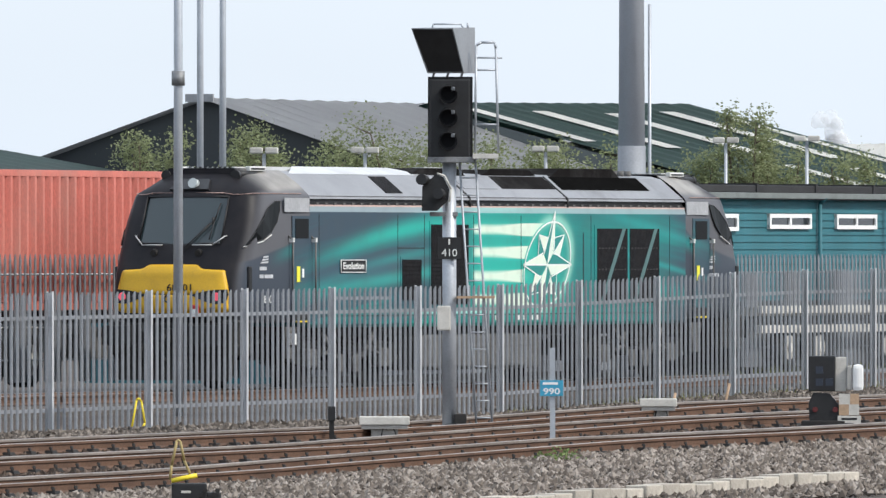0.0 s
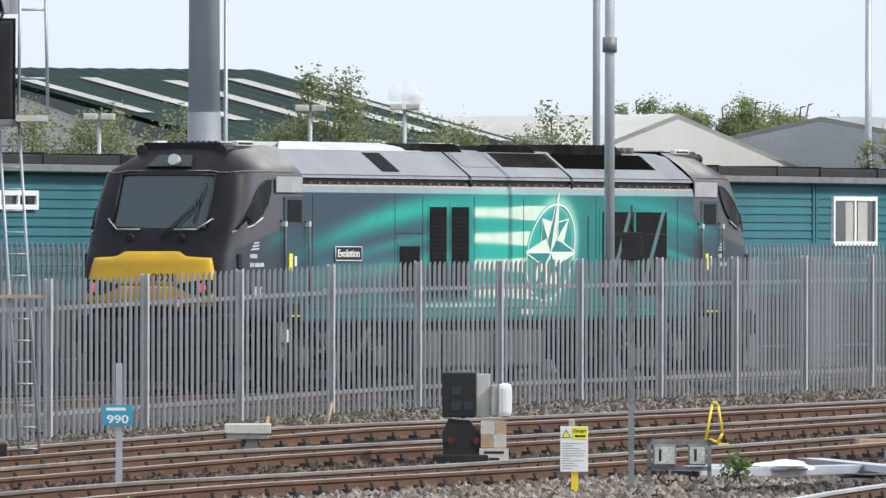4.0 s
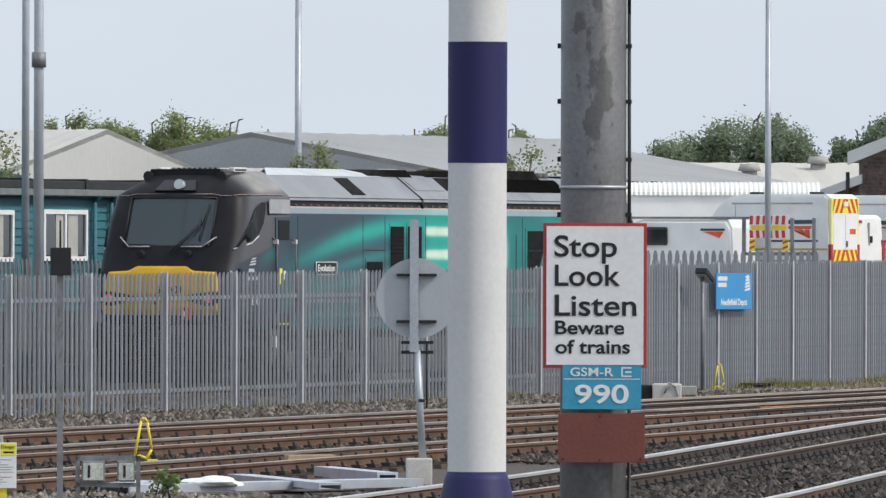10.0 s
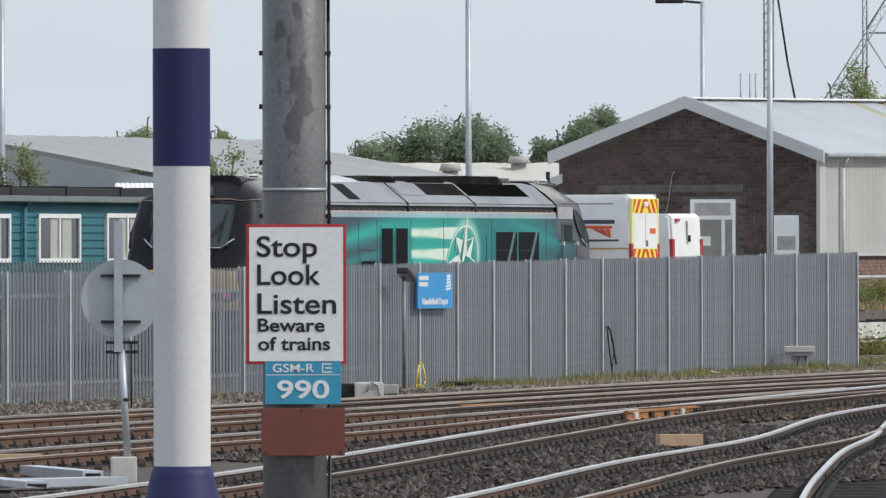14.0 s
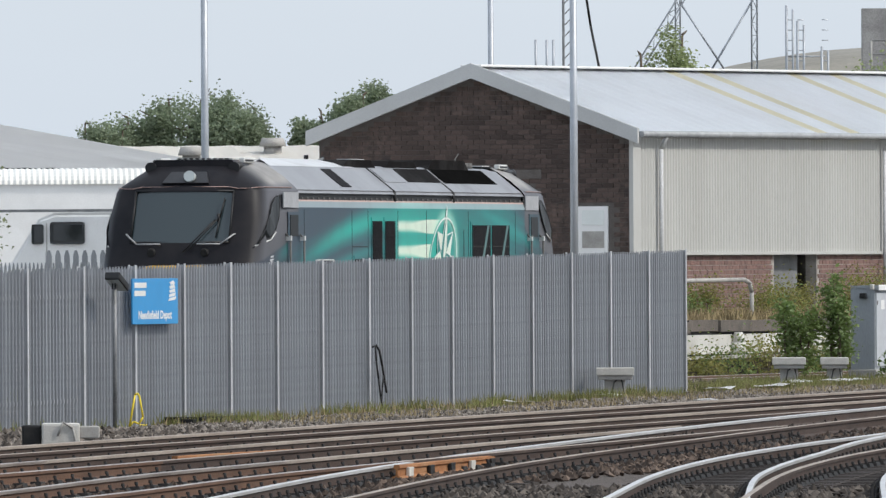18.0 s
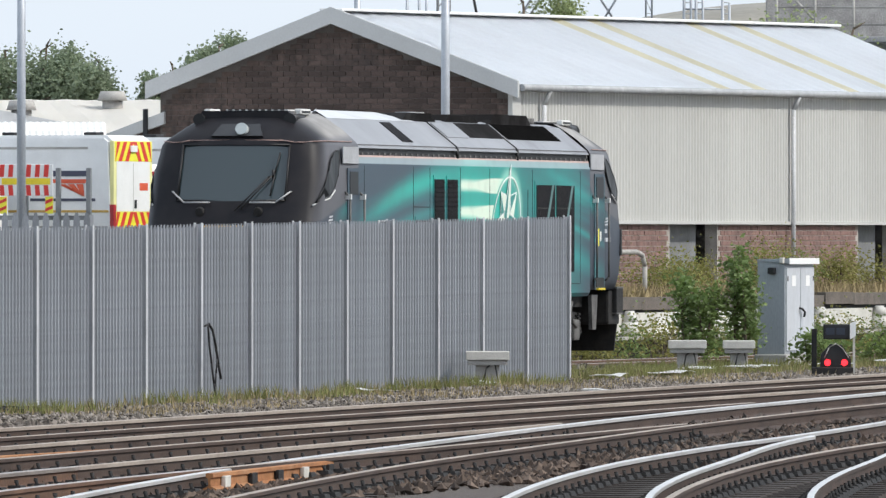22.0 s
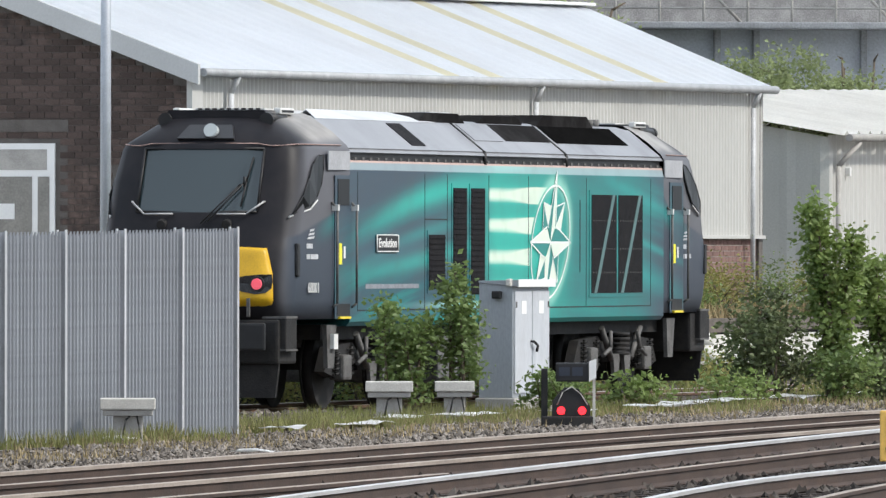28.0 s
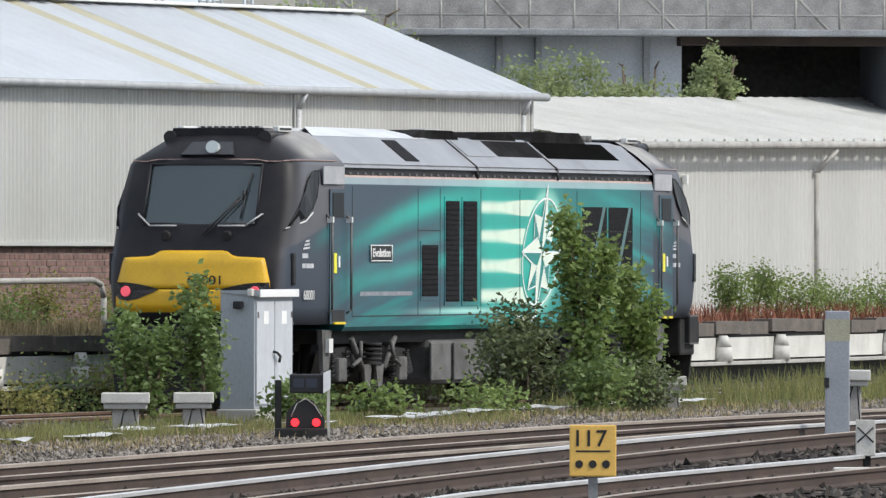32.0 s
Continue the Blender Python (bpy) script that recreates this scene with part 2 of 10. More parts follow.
GREY_ROOF = mat("mid_grey_roof_sheet", (0.30, 0.305, 0.315), 0.6, 0.05, 0.1, 0.3, 10, 0.03, (0.2, 0.2, 0.21), 0.3)
DARK_CLAD = mat("charcoal_cladding", (0.030, 0.036, 0.040), 0.6, 0, 0.15, 0.5, 10, 0.03)
GREEN_ROOF = mat("dark_green_roof_sheet", (0.048, 0.085, 0.078), 0.6, 0, 0.15, 0.5, 10, 0.03)
GREEN_WALL = mat("grey_green_wall_sheet", (0.10, 0.115, 0.115), 0.6, 0, 0.12, 0.5, 10, 0.03)
BRICK = mat("sooty_brown_brick", (0.080, 0.056, 0.048), 0.9, 0, 0.4, 3.5, 40, 0.3, (0.028, 0.024, 0.024), 0.75, per_object=0.35)

MORTAR = mat("sooty_mortar", (0.115, 0.103, 0.094), 0.95, 0, 0.3, 5, 60, 0.3)
MORTAR_PALE = mat("lime_mortar", (0.36, 0.33, 0.30), 0.95, 0, 0.3, 5, 60, 0.3)
CONTAINER = mat("faded_red_container", (0.56, 0.17, 0.13), 0.6, 0.05, 0.2, 1.5, 40, 0.06, (0.45, 0.26, 0.21), 0.45, (1, 1, 0.3))
LILAC = mat("lilac_cab_paint", (0.29, 0.27, 0.55), 0.35, 0, 0.08, 2, 30, 0.02)
RUBBER = mat("tyre_rubber", (0.018, 0.018, 0.018), 0.85, 0, 0.3, 5, 40, 0.2)
FLUOR = mat("fluorescent_yellow_film", (0.80, 0.74, 0.05), 0.5, 0, 0.05, 4, 40, 0.02)
CHEV_RED = mat("chevron_red_film", (0.62, 0.04, 0.03), 0.5, 0, 0.05, 4, 40, 0.02)
TAIL_RED = mat("tail_lamp_red", (0.80, 0.10, 0.14), 0.3, 0, 0.05, 4, 90, 0.2, glow=0.45)
LAMP_SMOKE = mat("smoked_lamp_cover", (0.020, 0.020, 0.022), 0.25, 0, 0.2, 6, 60, 0.02)
SIGNAL_RED = mat("signal_red", (1.0, 0.02, 0.03), 0.3, 0, 0.02, 4, 40, 0.0, glow=2.2)
LENS_PALE = mat("lamp_lens", (0.75, 0.78, 0.76), 0.2, 0, 0.05, 4, 60, 0.1)
LENS_GREY = mat("frosted_grey_lens", (0.42, 0.46, 0.46), 0.3, 0, 0.05, 4, 60, 0.1)
# the room seen through this glass is put into its brown colour
DOOR_GLASS = mat("brown_interior_glass", (0.24, 0.23, 0.21), 0.2, 0, 0.2, 3, 30, 0.0)
LENS_SMOKE = mat("smoke_dark_lens", (0.008, 0.008, 0.010), 0.6, 0, 0.1, 4, 40, 0.0)
LENS_SMOKE.node_tree.nodes["Principled BSDF"].inputs["Specular IOR Level"].default_value = 0.15
LENS_BLUE = mat("dark_blue_lens", (0.022, 0.028, 0.045), 0.4, 0, 0.1, 4, 40, 0.0)
GRASS = mat("rough_grass", (0.215, 0.225, 0.08), 0.9, 0, 0.45, 1.2, 20, 0.2, (0.28, 0.24, 0.11), 0.7)
LEAF = mat("fresh_green_leaf", (0.165, 0.235, 0.075), 0.5, 0, 0.45, 1.6, 12, 0.05, (0.29, 0.33, 0.10), 0.6)
LEAF_WEED = mat("yellow_green_weed", (0.25, 0.25, 0.075), 0.8, 0, 0.5, 2.5, 12, 0.05, (0.34, 0.24, 0.12), 0.75)
# distance haze is put into the colours of these three far leaves
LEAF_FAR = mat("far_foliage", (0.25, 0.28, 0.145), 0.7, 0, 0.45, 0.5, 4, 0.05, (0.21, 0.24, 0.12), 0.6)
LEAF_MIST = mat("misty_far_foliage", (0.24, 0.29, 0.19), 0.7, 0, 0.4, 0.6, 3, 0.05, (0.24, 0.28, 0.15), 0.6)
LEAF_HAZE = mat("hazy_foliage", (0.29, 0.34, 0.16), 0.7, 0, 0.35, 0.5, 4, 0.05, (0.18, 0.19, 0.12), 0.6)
for leafy in (GRASS, LEAF, LEAF_WEED, LEAF_FAR, LEAF_HAZE, LEAF_MIST):
    let_light_through(leafy, 0.42)
# lit copy of the fresh leaf, sunlight put into its colour
LEAF_SUN = mat("sunlit_yellow_green_leaf", (0.20, 0.27, 0.08), 0.5, 0, 0.45, 1.6, 12, 0.05, (0.30, 0.37, 0.11), 0.6)
LEAF_DULL = mat("dull_grey_green_leaf", (0.13, 0.16, 0.07), 0.6, 0, 0.45, 1.6, 12, 0.05, (0.18, 0.19, 0.11), 0.6)
let_light_through(LEAF_SUN, 0.45)
let_light_through(LEAF_DULL, 0.35)
STRAW = mat("dry_straw_weed", (0.30, 0.235, 0.125), 0.9, 0, 0.4, 3, 20, 0.2)
BARK = mat("bark", (0.11, 0.085, 0.06), 0.9, 0, 0.3, 6, 40, 0.4)
WEED_RED = mat("russet_weed", (0.22, 0.085, 0.05), 0.9, 0, 0.4, 3, 20, 0.2)
ALU = mat("bare_aluminium", (0.55, 0.57, 0.62), 0.4, 0.6, 0.12, 3, 40, 0.05)
TIMBER = mat("pale_new_timber", (0.42, 0.29, 0.19), 0.8, 0, 0.2, 4, 40, 0.1)


# ---- building helpers ----
def track(s, q, z=0.0, turn=0.0):
    """The pose at s metres along the lines and q metres across them, x pointing along, y away from the platform."""
    return Matrix.Translation((s * SIN - q * COS, s * COS + q * SIN, z)) @ pose(0, 0, 0, 0, 0, 90 - HEADING + turn)


def dip(x):
    """The yard sinks a little towards its west end."""
    return 0.19 * min(max((-8.5 - x) / 4.5, 0.0), 1.0)


def ditch(s, q):
    """The shallow ditch along the palisade fence, deepest towards its west end."""
    across = min(max((q - 66.8) / 3.0, 0), 1) * min(max((75.2 - q) / 2.0, 0), 1)
    return 0.13 * across * min(max((236 - s) / 50, 0), 1)


def ground_z(y, x=0.0):
    return min(max(-0.5 + 0.0055 * (y - 148), -1.3), 0.0) - dip(x) - ditch(y * COS + x * SIN, y * SIN - x * COS)


def gz(s, q):
    return ground_z(s * COS + q * SIN, s * SIN - q * COS)


def finish(bm, name):
    me = bpy.data.meshes.new(name)
    bm.to_mesh(me)
    bm.free()
    return me


def part(name, bm, material, parent=None, label="", m=None, smooth=False):
    """One mesh object out of a bmesh (or a mesh), under a thing or a part."""
    me = bm if isinstance(bm, bpy.types.Mesh) else finish(bm, name)
    if material is not None and not me.materials:
        for k in (material if isinstance(material, (list, tuple)) else [material]):
            me.materials.append(k)
    if smooth:
        for p in me.polygons:
            p.use_smooth = True
    ob = new(name, me)
    if parent is not None:
        ob.parent = parent
    if m is not None:
        ob.matrix_basis = m
    if label:
        ob["label"] = label
    return ob


def thing(name, m, label, category, group="", kind=""):
    ob = new(name)
    ob.empty_display_size = 0.2
    ob.matrix_basis = m
    return tagged(ob, label, category, group, kind)


def box(bm, x0, x1, y0, y1, z0, z1, bevel=0.0, mi=0):
    v = [bm.verts.new(p) for p in ((x0, y0, z0), (x1, y0, z0), (x1, y1, z0), (x0, y1, z0), (x0, y0, z1), (x1, y0, z1), (x1, y1, z1), (x0, y1, z1))]
    fs = [bm.faces.new([v[i] for i in f]) for f in ((3, 2, 1, 0), (4, 5, 6, 7), (0, 1, 5, 4), (1, 2, 6, 5), (2, 3, 7, 6), (3, 0, 4, 7))]
    for f in fs:
        f.material_index = mi
    if bevel:
        es = {e for f in fs for e in f.edges}
        r = bmesh.ops.bevel(bm, geom=list(es), offset=bevel, segments=2, affect="EDGES", profile=0.6)
        for f in r["faces"]:
            f.material_index = mi
    return bm


def boxed(*a, bevel=0.0):
    return box(bmesh.new(), *a, bevel=bevel)


def rod(bm, a, b, r, r2=None, n=10, caps=True, mi=0):
    """A round bar from a to b."""
    a, b = Vector(a), Vector(b)
    r2 = r if r2 is None else r2
    d = (b - a).normalized()
    t = d.orthogonal().normalized()
    u = d.cross(t)
    ra, rb = [], []
    for i in range(n):
        w = 2 * math.pi * i / n
        k = t * math.cos(w) + u * math.sin(w)
        ra.append(bm.verts.new(a + k * r))
        rb.append(bm.verts.new(b + k * r2))
    for i in range(n):
        f = bm.faces.new((ra[i], ra[(i + 1) % n], rb[(i + 1) % n], rb[i]))
        f.smooth, f.material_index = True, mi
    if caps:
        bm.faces.new(ra[::-1]).material_index = mi
        bm.faces.new(rb).material_index = mi
    return bm


def rodded(*a, **k):
    return rod(bmesh.new(), *a, **k)


def pipe(bm, pts, r, n=8, mi=0):
    for a, b in zip(pts, pts[1:]):
        rod(bm, a, b, r, n=n, mi=mi)
    return bm


def plate(bm, outline, depth, axis="y", at=0.0, mi=0):
    """An extruded flat outline. axis y: outline is (x, z), set from at to at + depth along y; x: (y, z); z: (x, y)."""
    def p(a, b, c):
        return {"y": (a, c, b), "x": (c, a, b), "z": (a, b, c)}[axis]
    lo = [bm.verts.new(p(a, b, at)) for a, b in outline]
    hi = [bm.verts.new(p(a, b, at + depth)) for a, b in outline]
    n = len(lo)
    fs = [bm.faces.new(lo), bm.faces.new(hi[::-1])]
    for i in range(n):
        fs.append(bm.faces.new((lo[(i + 1) % n], lo[i], hi[i], hi[(i + 1) % n])))
    for f in fs:
        f.material_index = mi
    bmesh.ops.recalc_face_normals(bm, faces=fs)
    return bm


def plated(*a, **k):
    return plate(bmesh.new(), *a, **k)


def letters(name, words, size, material, parent, m, label="", width=None, depth=0.002, bold=0.0):
    """Writing with the built-in font, as a mesh that lies in its parent's xz plane and faces -y."""
    cu = bpy.data.curves.new("words", "FONT")
    cu.body, cu.size, cu.extrude, cu.offset = words, size, depth, bold
    tmp = bpy.data.objects.new("words", cu)
    scene.collection.objects.link(tmp)
    bpy.context.view_layer.update()
    me = bpy.data.meshes.new_from_object(tmp.evaluated_get(bpy.context.evaluated_depsgraph_get()))
    bpy.data.objects.remove(tmp)
    bpy.data.curves.remove(cu)
    xs = [v.co.x for v in me.vertices]
    w = max(xs) - min(xs)
    k = width / w if width else 1.0
    me.transform(Matrix.Diagonal((k, 1, 1, 1)) @ Matrix.Translation((-min(xs), 0, 0)))
    me.transform(pose(0, 0, 0, 90, 0, 0))
    me.materials.clear()
    return part(name, me, material, parent, label, m)


# ---- ground ----
def build_ground():
    bm = bmesh.new()
    ys = [-900, -80, -20, 0, 30, 60] + list(range(80, 300, 4)) + [320, 360, 450, 700, 1500, 4000]
    xs = [-3000, -800, -200, -80] + list(range(-48, 64, 4)) + [80, 200, 800, 3000]
    grid = [[bm.verts.new((x, y, ground_z(y, x) - 0.06 + (0.03 * noise.noise((x * 0.3, y * 0.2, 0)) if 80 < y < 300 else 0))) for x in xs] for y in ys]
    for j in range(len(ys) - 1):
        for i in range(len(xs) - 1):
            bm.faces.new((grid[j][i], grid[j][i + 1], grid[j + 1][i + 1], grid[j + 1][i])).smooth = True
    g = part("ground", bm, BALLAST)
    tagged(g, "grey-brown stone ballast spread over the station yard", "ground", kind="structure")


build_ground()


# ---- running lines ----
def glide(pts, step):
    """Evenly spaced (s, q, direction) along a smooth line through the points (s, q)."""
    out = []
    s = pts[0][0]
    while s <= pts[-1][0]:
        k = max(i for i in range(len(pts) - 1) if pts[i][0] <= s + 1e-6)
        p0, p1, p2, p3 = pts[max(k - 1, 0)], pts[k], pts[k + 1], pts[min(k + 2, len(pts) - 1)]
        h = p2[0] - p1[0]
        t = (s - p1[0]) / h
        m1 = (p2[1] - p0[1]) / (p2[0] - p0[0]) * h
        m2 = (p3[1] - p1[1]) / (p3[0] - p1[0]) * h
        q = (2 * t ** 3 - 3 * t ** 2 + 1) * p1[1] + (t ** 3 - 2 * t ** 2 + t) * m1 + (-2 * t ** 3 + 3 * t ** 2) * p2[1] + (t ** 3 - t ** 2) * m2
        out.append((s, q))
        s += step
    return out


SLEEPER_DARK = mat("oiled_sleeper", (0.045, 0.036, 0.031), 0.9, 0, 0.3, 4, 40, 0.4, (0.045, 0.038, 0.034), 0.5)
RAIL_SECTION = [(-0.07, 0.0), (0.07, 0.0), (0.07, 0.015), (0.012, 0.04), (0.012, 0.115), (0.036, 0.125), (0.036, 0.158), (0.028, 0.165), (-0.028, 0.165), (-0.036, 0.158), (-0.036, 0.125), (-0.012, 0.115), (-0.012, 0.04), (-0.07, 0.015)]


def rail_mesh(line, side, lift, limit=186):
    bm = bmesh.new()
    rings = []
    s_of = {}
    for s, q in line:
        z = gz(s, q) + lift
        rings.append([bm.verts.new(track(s, q + side * 0.7525 + y, z + h).translation) for y, h in RAIL_SECTION])
        s_of[rings[-1][0]] = s
    n = len(RAIL_SECTION)
    gauge = 9 if side > 0 else 5
    for a, b in zip(rings, rings[1:]):
        for i in range(n):
            f = bm.faces.new((a[i], a[(i + 1) % n], b[(i + 1) % n], b[i]))
            if s_of[a[0]] < limit:
                f.material_index = 1 if i in (7, 8) or i == gauge and side > 0 else 0
            else:
                f.material_index = 3 if i in (7, 8) or i == gauge else 2
    bmesh.ops.recalc_face_normals(bm, faces=bm.faces[:])
    return bm


def build_track(pts, label, lift=0.0, bright=(), oily=200, limit=170, stop={}):
    line = glide(pts, 2.0)
    tr = thing("railway_track", Matrix.Identity(4), label, "railway track", "running lines of the station throat", "structure")
    for side in (-1, 1):
        head = [RAIL_SHINE] * 2 if side in bright else [RAIL_TOP, RAIL_FACE]
        run = [p for p in line if p[0] <= stop.get(side, 400)]
        part("rail", rail_mesh(run, side, lift, limit), [RAIL_RUST, head[0], RAIL_DARK, head[1]], tr, "rusty rail with a worn head")
    sl, cl = bmesh.new(), bmesh.new()
    for s, q in glide(pts, 0.68):
        if s > stop.get(0, 400):
            break
        z = gz(s, q) + lift
        m = track(s, q, z)
        v = []
        for x, y, h in ((-0.125, -1.28, -0.10), (0.125, -1.28, -0.10), (0.125, 1.28, -0.10), (-0.125, 1.28, -0.10), (-0.11, -1.26, -0.004), (0.11, -1.26, -0.004), (0.11, 1.26, -0.004), (-0.11, 1.26, -0.004)):
            v.append(sl.verts.new(m @ Vector((x, y, h))))
        for f in ((4, 5, 6, 7), (0, 1, 5, 4), (1, 2, 6, 5), (2, 3, 7, 6), (3, 0, 4, 7)):
            sl.faces.new([v[i] for i in f])
        if s < 190:
            for side in (-1, 1):
                for e in (-1, 1):
                    y = side * 0.7525 + e * 0.12
                    c = [m @ Vector((-0.05, y - 0.05, 0.0)), m @ Vector((-0.03, y, 0.085)), m @ Vector((0.04, y + 0.01, 0.08)), m @ Vector((0.07, y + 0.03, 0.01))]
                    pipe(cl, c, 0.020, 4)
                    w = []
                    for x, yy, h in ((-0.09, y - 0.08, 0.0), (0.09, y - 0.08, 0.0), (0.09, y + 0.08, 0.0), (-0.09, y + 0.08, 0.0), (-0.07, y - 0.06, 0.045), (0.07, y - 0.06, 0.045), (0.07, y + 0.06, 0.045), (-0.07, y + 0.06, 0.045)):
                        w.append(cl.verts.new(m @ Vector((x, yy, h))))
                    for f in ((4, 5, 6, 7), (0, 1, 5, 4), (1, 2, 6, 5), (2, 3, 7, 6), (3, 0, 4, 7)):
                        cl.faces.new([w[i] for i in f])
    for f in sl.faces:
        f.material_index = 1 if f.verts[0].co.y > oily else 0
    tagged(part("sleepers", sl, [SLEEPER, SLEEPER_DARK], tr, "oil-dark sleepers"), kind="stuff")
    tagged(part("rail_clips", cl, BLACK_DIRTY, tr, "sprung rail clips on their chairs"), kind="stuff")
    return tr


TRACKS = {
    "fence": [(60, 63.2), (120, 64.6), (145, 64.0), (160, 64.0), (194, 64.6), (221, 64.6), (240, 64.4), (330, 63.4)],
    "second": [(60, 57.4), (112, 59.5), (132, 59.1), (150, 60.1), (166, 61.0), (184, 61.9), (200, 62.1), (215, 62.25), (236, 62.1)],
    "third": [(60, 51.5), (102, 53.8), (121, 53.7), (140, 55.2), (155, 56.4), (163, 57.5), (170, 58.1), (177, 58.6), (183, 59.0), (190, 59.4)],
    "cross": [(96, 40.2), (104, 42.8), (114, 45.4), (121, 46.7), (130, 48.3), (140, 50.4), (153, 53.2), (163, 55.3), (172, 56.9), (180, 58.0), (190, 59.3), (198, 60.15), (207, 60.85), (215, 61.4), (225, 61.9), (236, 62.1), (330, 61.0)],
    "near": [(60, 29.6), (84, 34.4), (98, 37.0), (110, 39.6), (122, 42.2), (137, 45.6), (150, 48.1), (165, 51.9), (173, 53.6), (180, 54.7), (186, 55.4), (192, 56.2), (199, 57.2), (204, 57.6), (215, 57.7), (330, 56.6)],
    "curve": [(104, 32.5), (112, 35.2), (123.6, 38.8), (134, 41.9), (144, 44.8), (153, 47.2), (164, 50.4), (170, 51.9), (176, 53.2), (182, 54.5), (187, 55.4)],
}
build_track(TRACKS["fence"], "rust-brown running line beside the palisade fence")
build_track(TRACKS["second"], "rust-brown running line that joins the next one", lift=-0.006, stop={-1: 203, 0: 205})
build_track(TRACKS["third"], "rust-brown running line with sprung clips", oily=170)
build_track(TRACKS["cross"], "curving turnout with one bright rail head", lift=-0.012, bright=(1,), oily=125, limit=128)
build_track(TRACKS["near"], "running line with one bright rail that curves across the yard", lift=-0.018, bright=(1,), oily=125, limit=128)
build_track(TRACKS["curve"], "tight turnout curve with pale rail heads", lift=-0.024, bright=(-1, 1), oily=100, limit=128)


FRESH_RUST = mat("fresh_orange_rust", (0.30, 0.13, 0.05), 0.9, 0, 0.35, 1.5, 30, 0.3, (0.42, 0.26, 0.14), 0.6)


def build_check_rail(s0, q0, s1, q1, label):
    """A short spare rail with fishplates, fresh rust on its web."""
    a, b = track(s0, q0, gz(s0, q0)).translation, track(s1, q1, gz(s1, q1)).translation
    d = b - a
    t = thing("check_rail", Matrix.Translation(a) @ pose(0, 0, 0, 0, 0, math.degrees(math.atan2(d.y, d.x))), label, "rail", "rusty check rails in the turnouts")
    bm = bmesh.new()
    ends = [[bm.verts.new((x, y, z)) for y, z in RAIL_SECTION] for x in (0.0, d.length)]
    n = len(RAIL_SECTION)
    for i in range(n):
        bm.faces.new((ends[0][i], ends[0][(i + 1) % n], ends[1][(i + 1) % n], ends[1][i]))
    bm.faces.new(ends[0])
    bm.faces.new(ends[1][::-1])
    bmesh.ops.recalc_face_normals(bm, faces=bm.faces[:])
    part("rail", bm, FRESH_RUST, t, "orange-rusted rail")
    for k in range(int(d.length / 1.4)):
        x = 0.5 + k * 1.4
        part("fishplate", boxed(x, x + 0.28, -0.065, -0.02, 0.02, 0.13, bevel=0.008), BLACK_DIRTY if k % 3 else PALE_CONC, t)


build_check_rail(167.9, 56.75, 178.4, 58.28, "orange-rusted check rail between the running lines")
build_check_rail(172.0, 61.0, 180.0, 61.3, "rust-brown check rail beside the second line")


def sag(s):
    """How far the siding lies below its level stretch towards its west end."""
    return float(np.interp(s, (150, 174, 186, 200, 210, 220, 226, 231), (0.20, 0.14, 0.15, 0.125, 0.115, 0.08, 0.03, 0.0)))


def build_siding():
    """The locomotive's road, level and slightly raised, bending twice."""
    pts = [(60, 74.3), (120, 75.6), (150, 76.0), (196, 76.3), (218, 76.35), (232, 77.0), (250, 76.6), (275, 75.6), (330, 73.5)]
    tr = thing("siding_track", Matrix.Identity(4), "level siding behind the palisade fence", "railway track", kind="structure")
    line = glide(pts, 2.0)
    for side in (-1, 1):
        bm = bmesh.new()
        rings = [[bm.verts.new(track(s, q + side * 0.7525 + y, h - 0.165 - sag(s)).translation) for y, h in RAIL_SECTION] for s, q in line]
        n = len(RAIL_SECTION)
        for a, b in zip(rings, rings[1:]):
            for i in range(n):
                bm.faces.new((a[i], a[(i + 1) % n], b[(i + 1) % n], b[i])).material_index = 1 if i in (6, 7, 8) else 0
        bmesh.ops.recalc_face_normals(bm, faces=bm.faces[:])
        part("rail", bm, [RAIL_RUST, RAIL_TOP], tr, "rusty rail")
    bed = bmesh.new()
    prev = None
    for s, q in line:
        cur = [bed.verts.new(track(s, q + y, z - sag(s)).translation) for y, z in ((-2.6, -0.55), (-1.7, -0.17), (1.7, -0.17), (2.6, -0.55))]
        if prev:
            for i in range(3):
                bed.faces.new((prev[i], cur[i], cur[i + 1], prev[i + 1]))
        prev = cur
    part("ballast_bed", bed, BALLAST, tr)
    sl = bmesh.new()
    for s, q in glide(pts, 0.68):
        m = track(s, q, -sag(s))
        v = [sl.verts.new(m @ Vector(p)) for p in ((-0.12, -1.27, -0.25), (0.12, -1.27, -0.25), (0.12, 1.27, -0.25), (-0.12, 1.27, -0.25), (-0.12, -1.27, -0.16), (0.12, -1.27, -0.16), (0.12, 1.27, -0.16), (-0.12, 1.27, -0.16))]
        for f in ((4, 5, 6, 7), (0, 1, 5, 4), (1, 2, 6, 5), (2, 3, 7, 6), (3, 0, 4, 7)):
            sl.faces.new([v[i] for i in f])
    tagged(part("sleepers", sl, SLEEPER, tr), kind="stuff")


build_siding()


# ---- palisade fence ----
FENCE_Q = 71.8
POSTS = [103.0 + 3.38 * k for k in range(8)] + [130.1, 133.6, 137.1, 140.4, 143.75, 147.05, 150.3, 153.6, 156.9, 160.15, 163.3, 166.5, 169.8, 173.0, 176.05, 179.05, 182.0, 184.9, 187.8, 190.6, 193.1, 195.5] + [197.85, 200.05, 202.2, 204.28, 206.43, 208.55, 210.8, 212.9, 214.95, 217.05, 219.12, 221.22, 223.35, 225.5, 227.6]


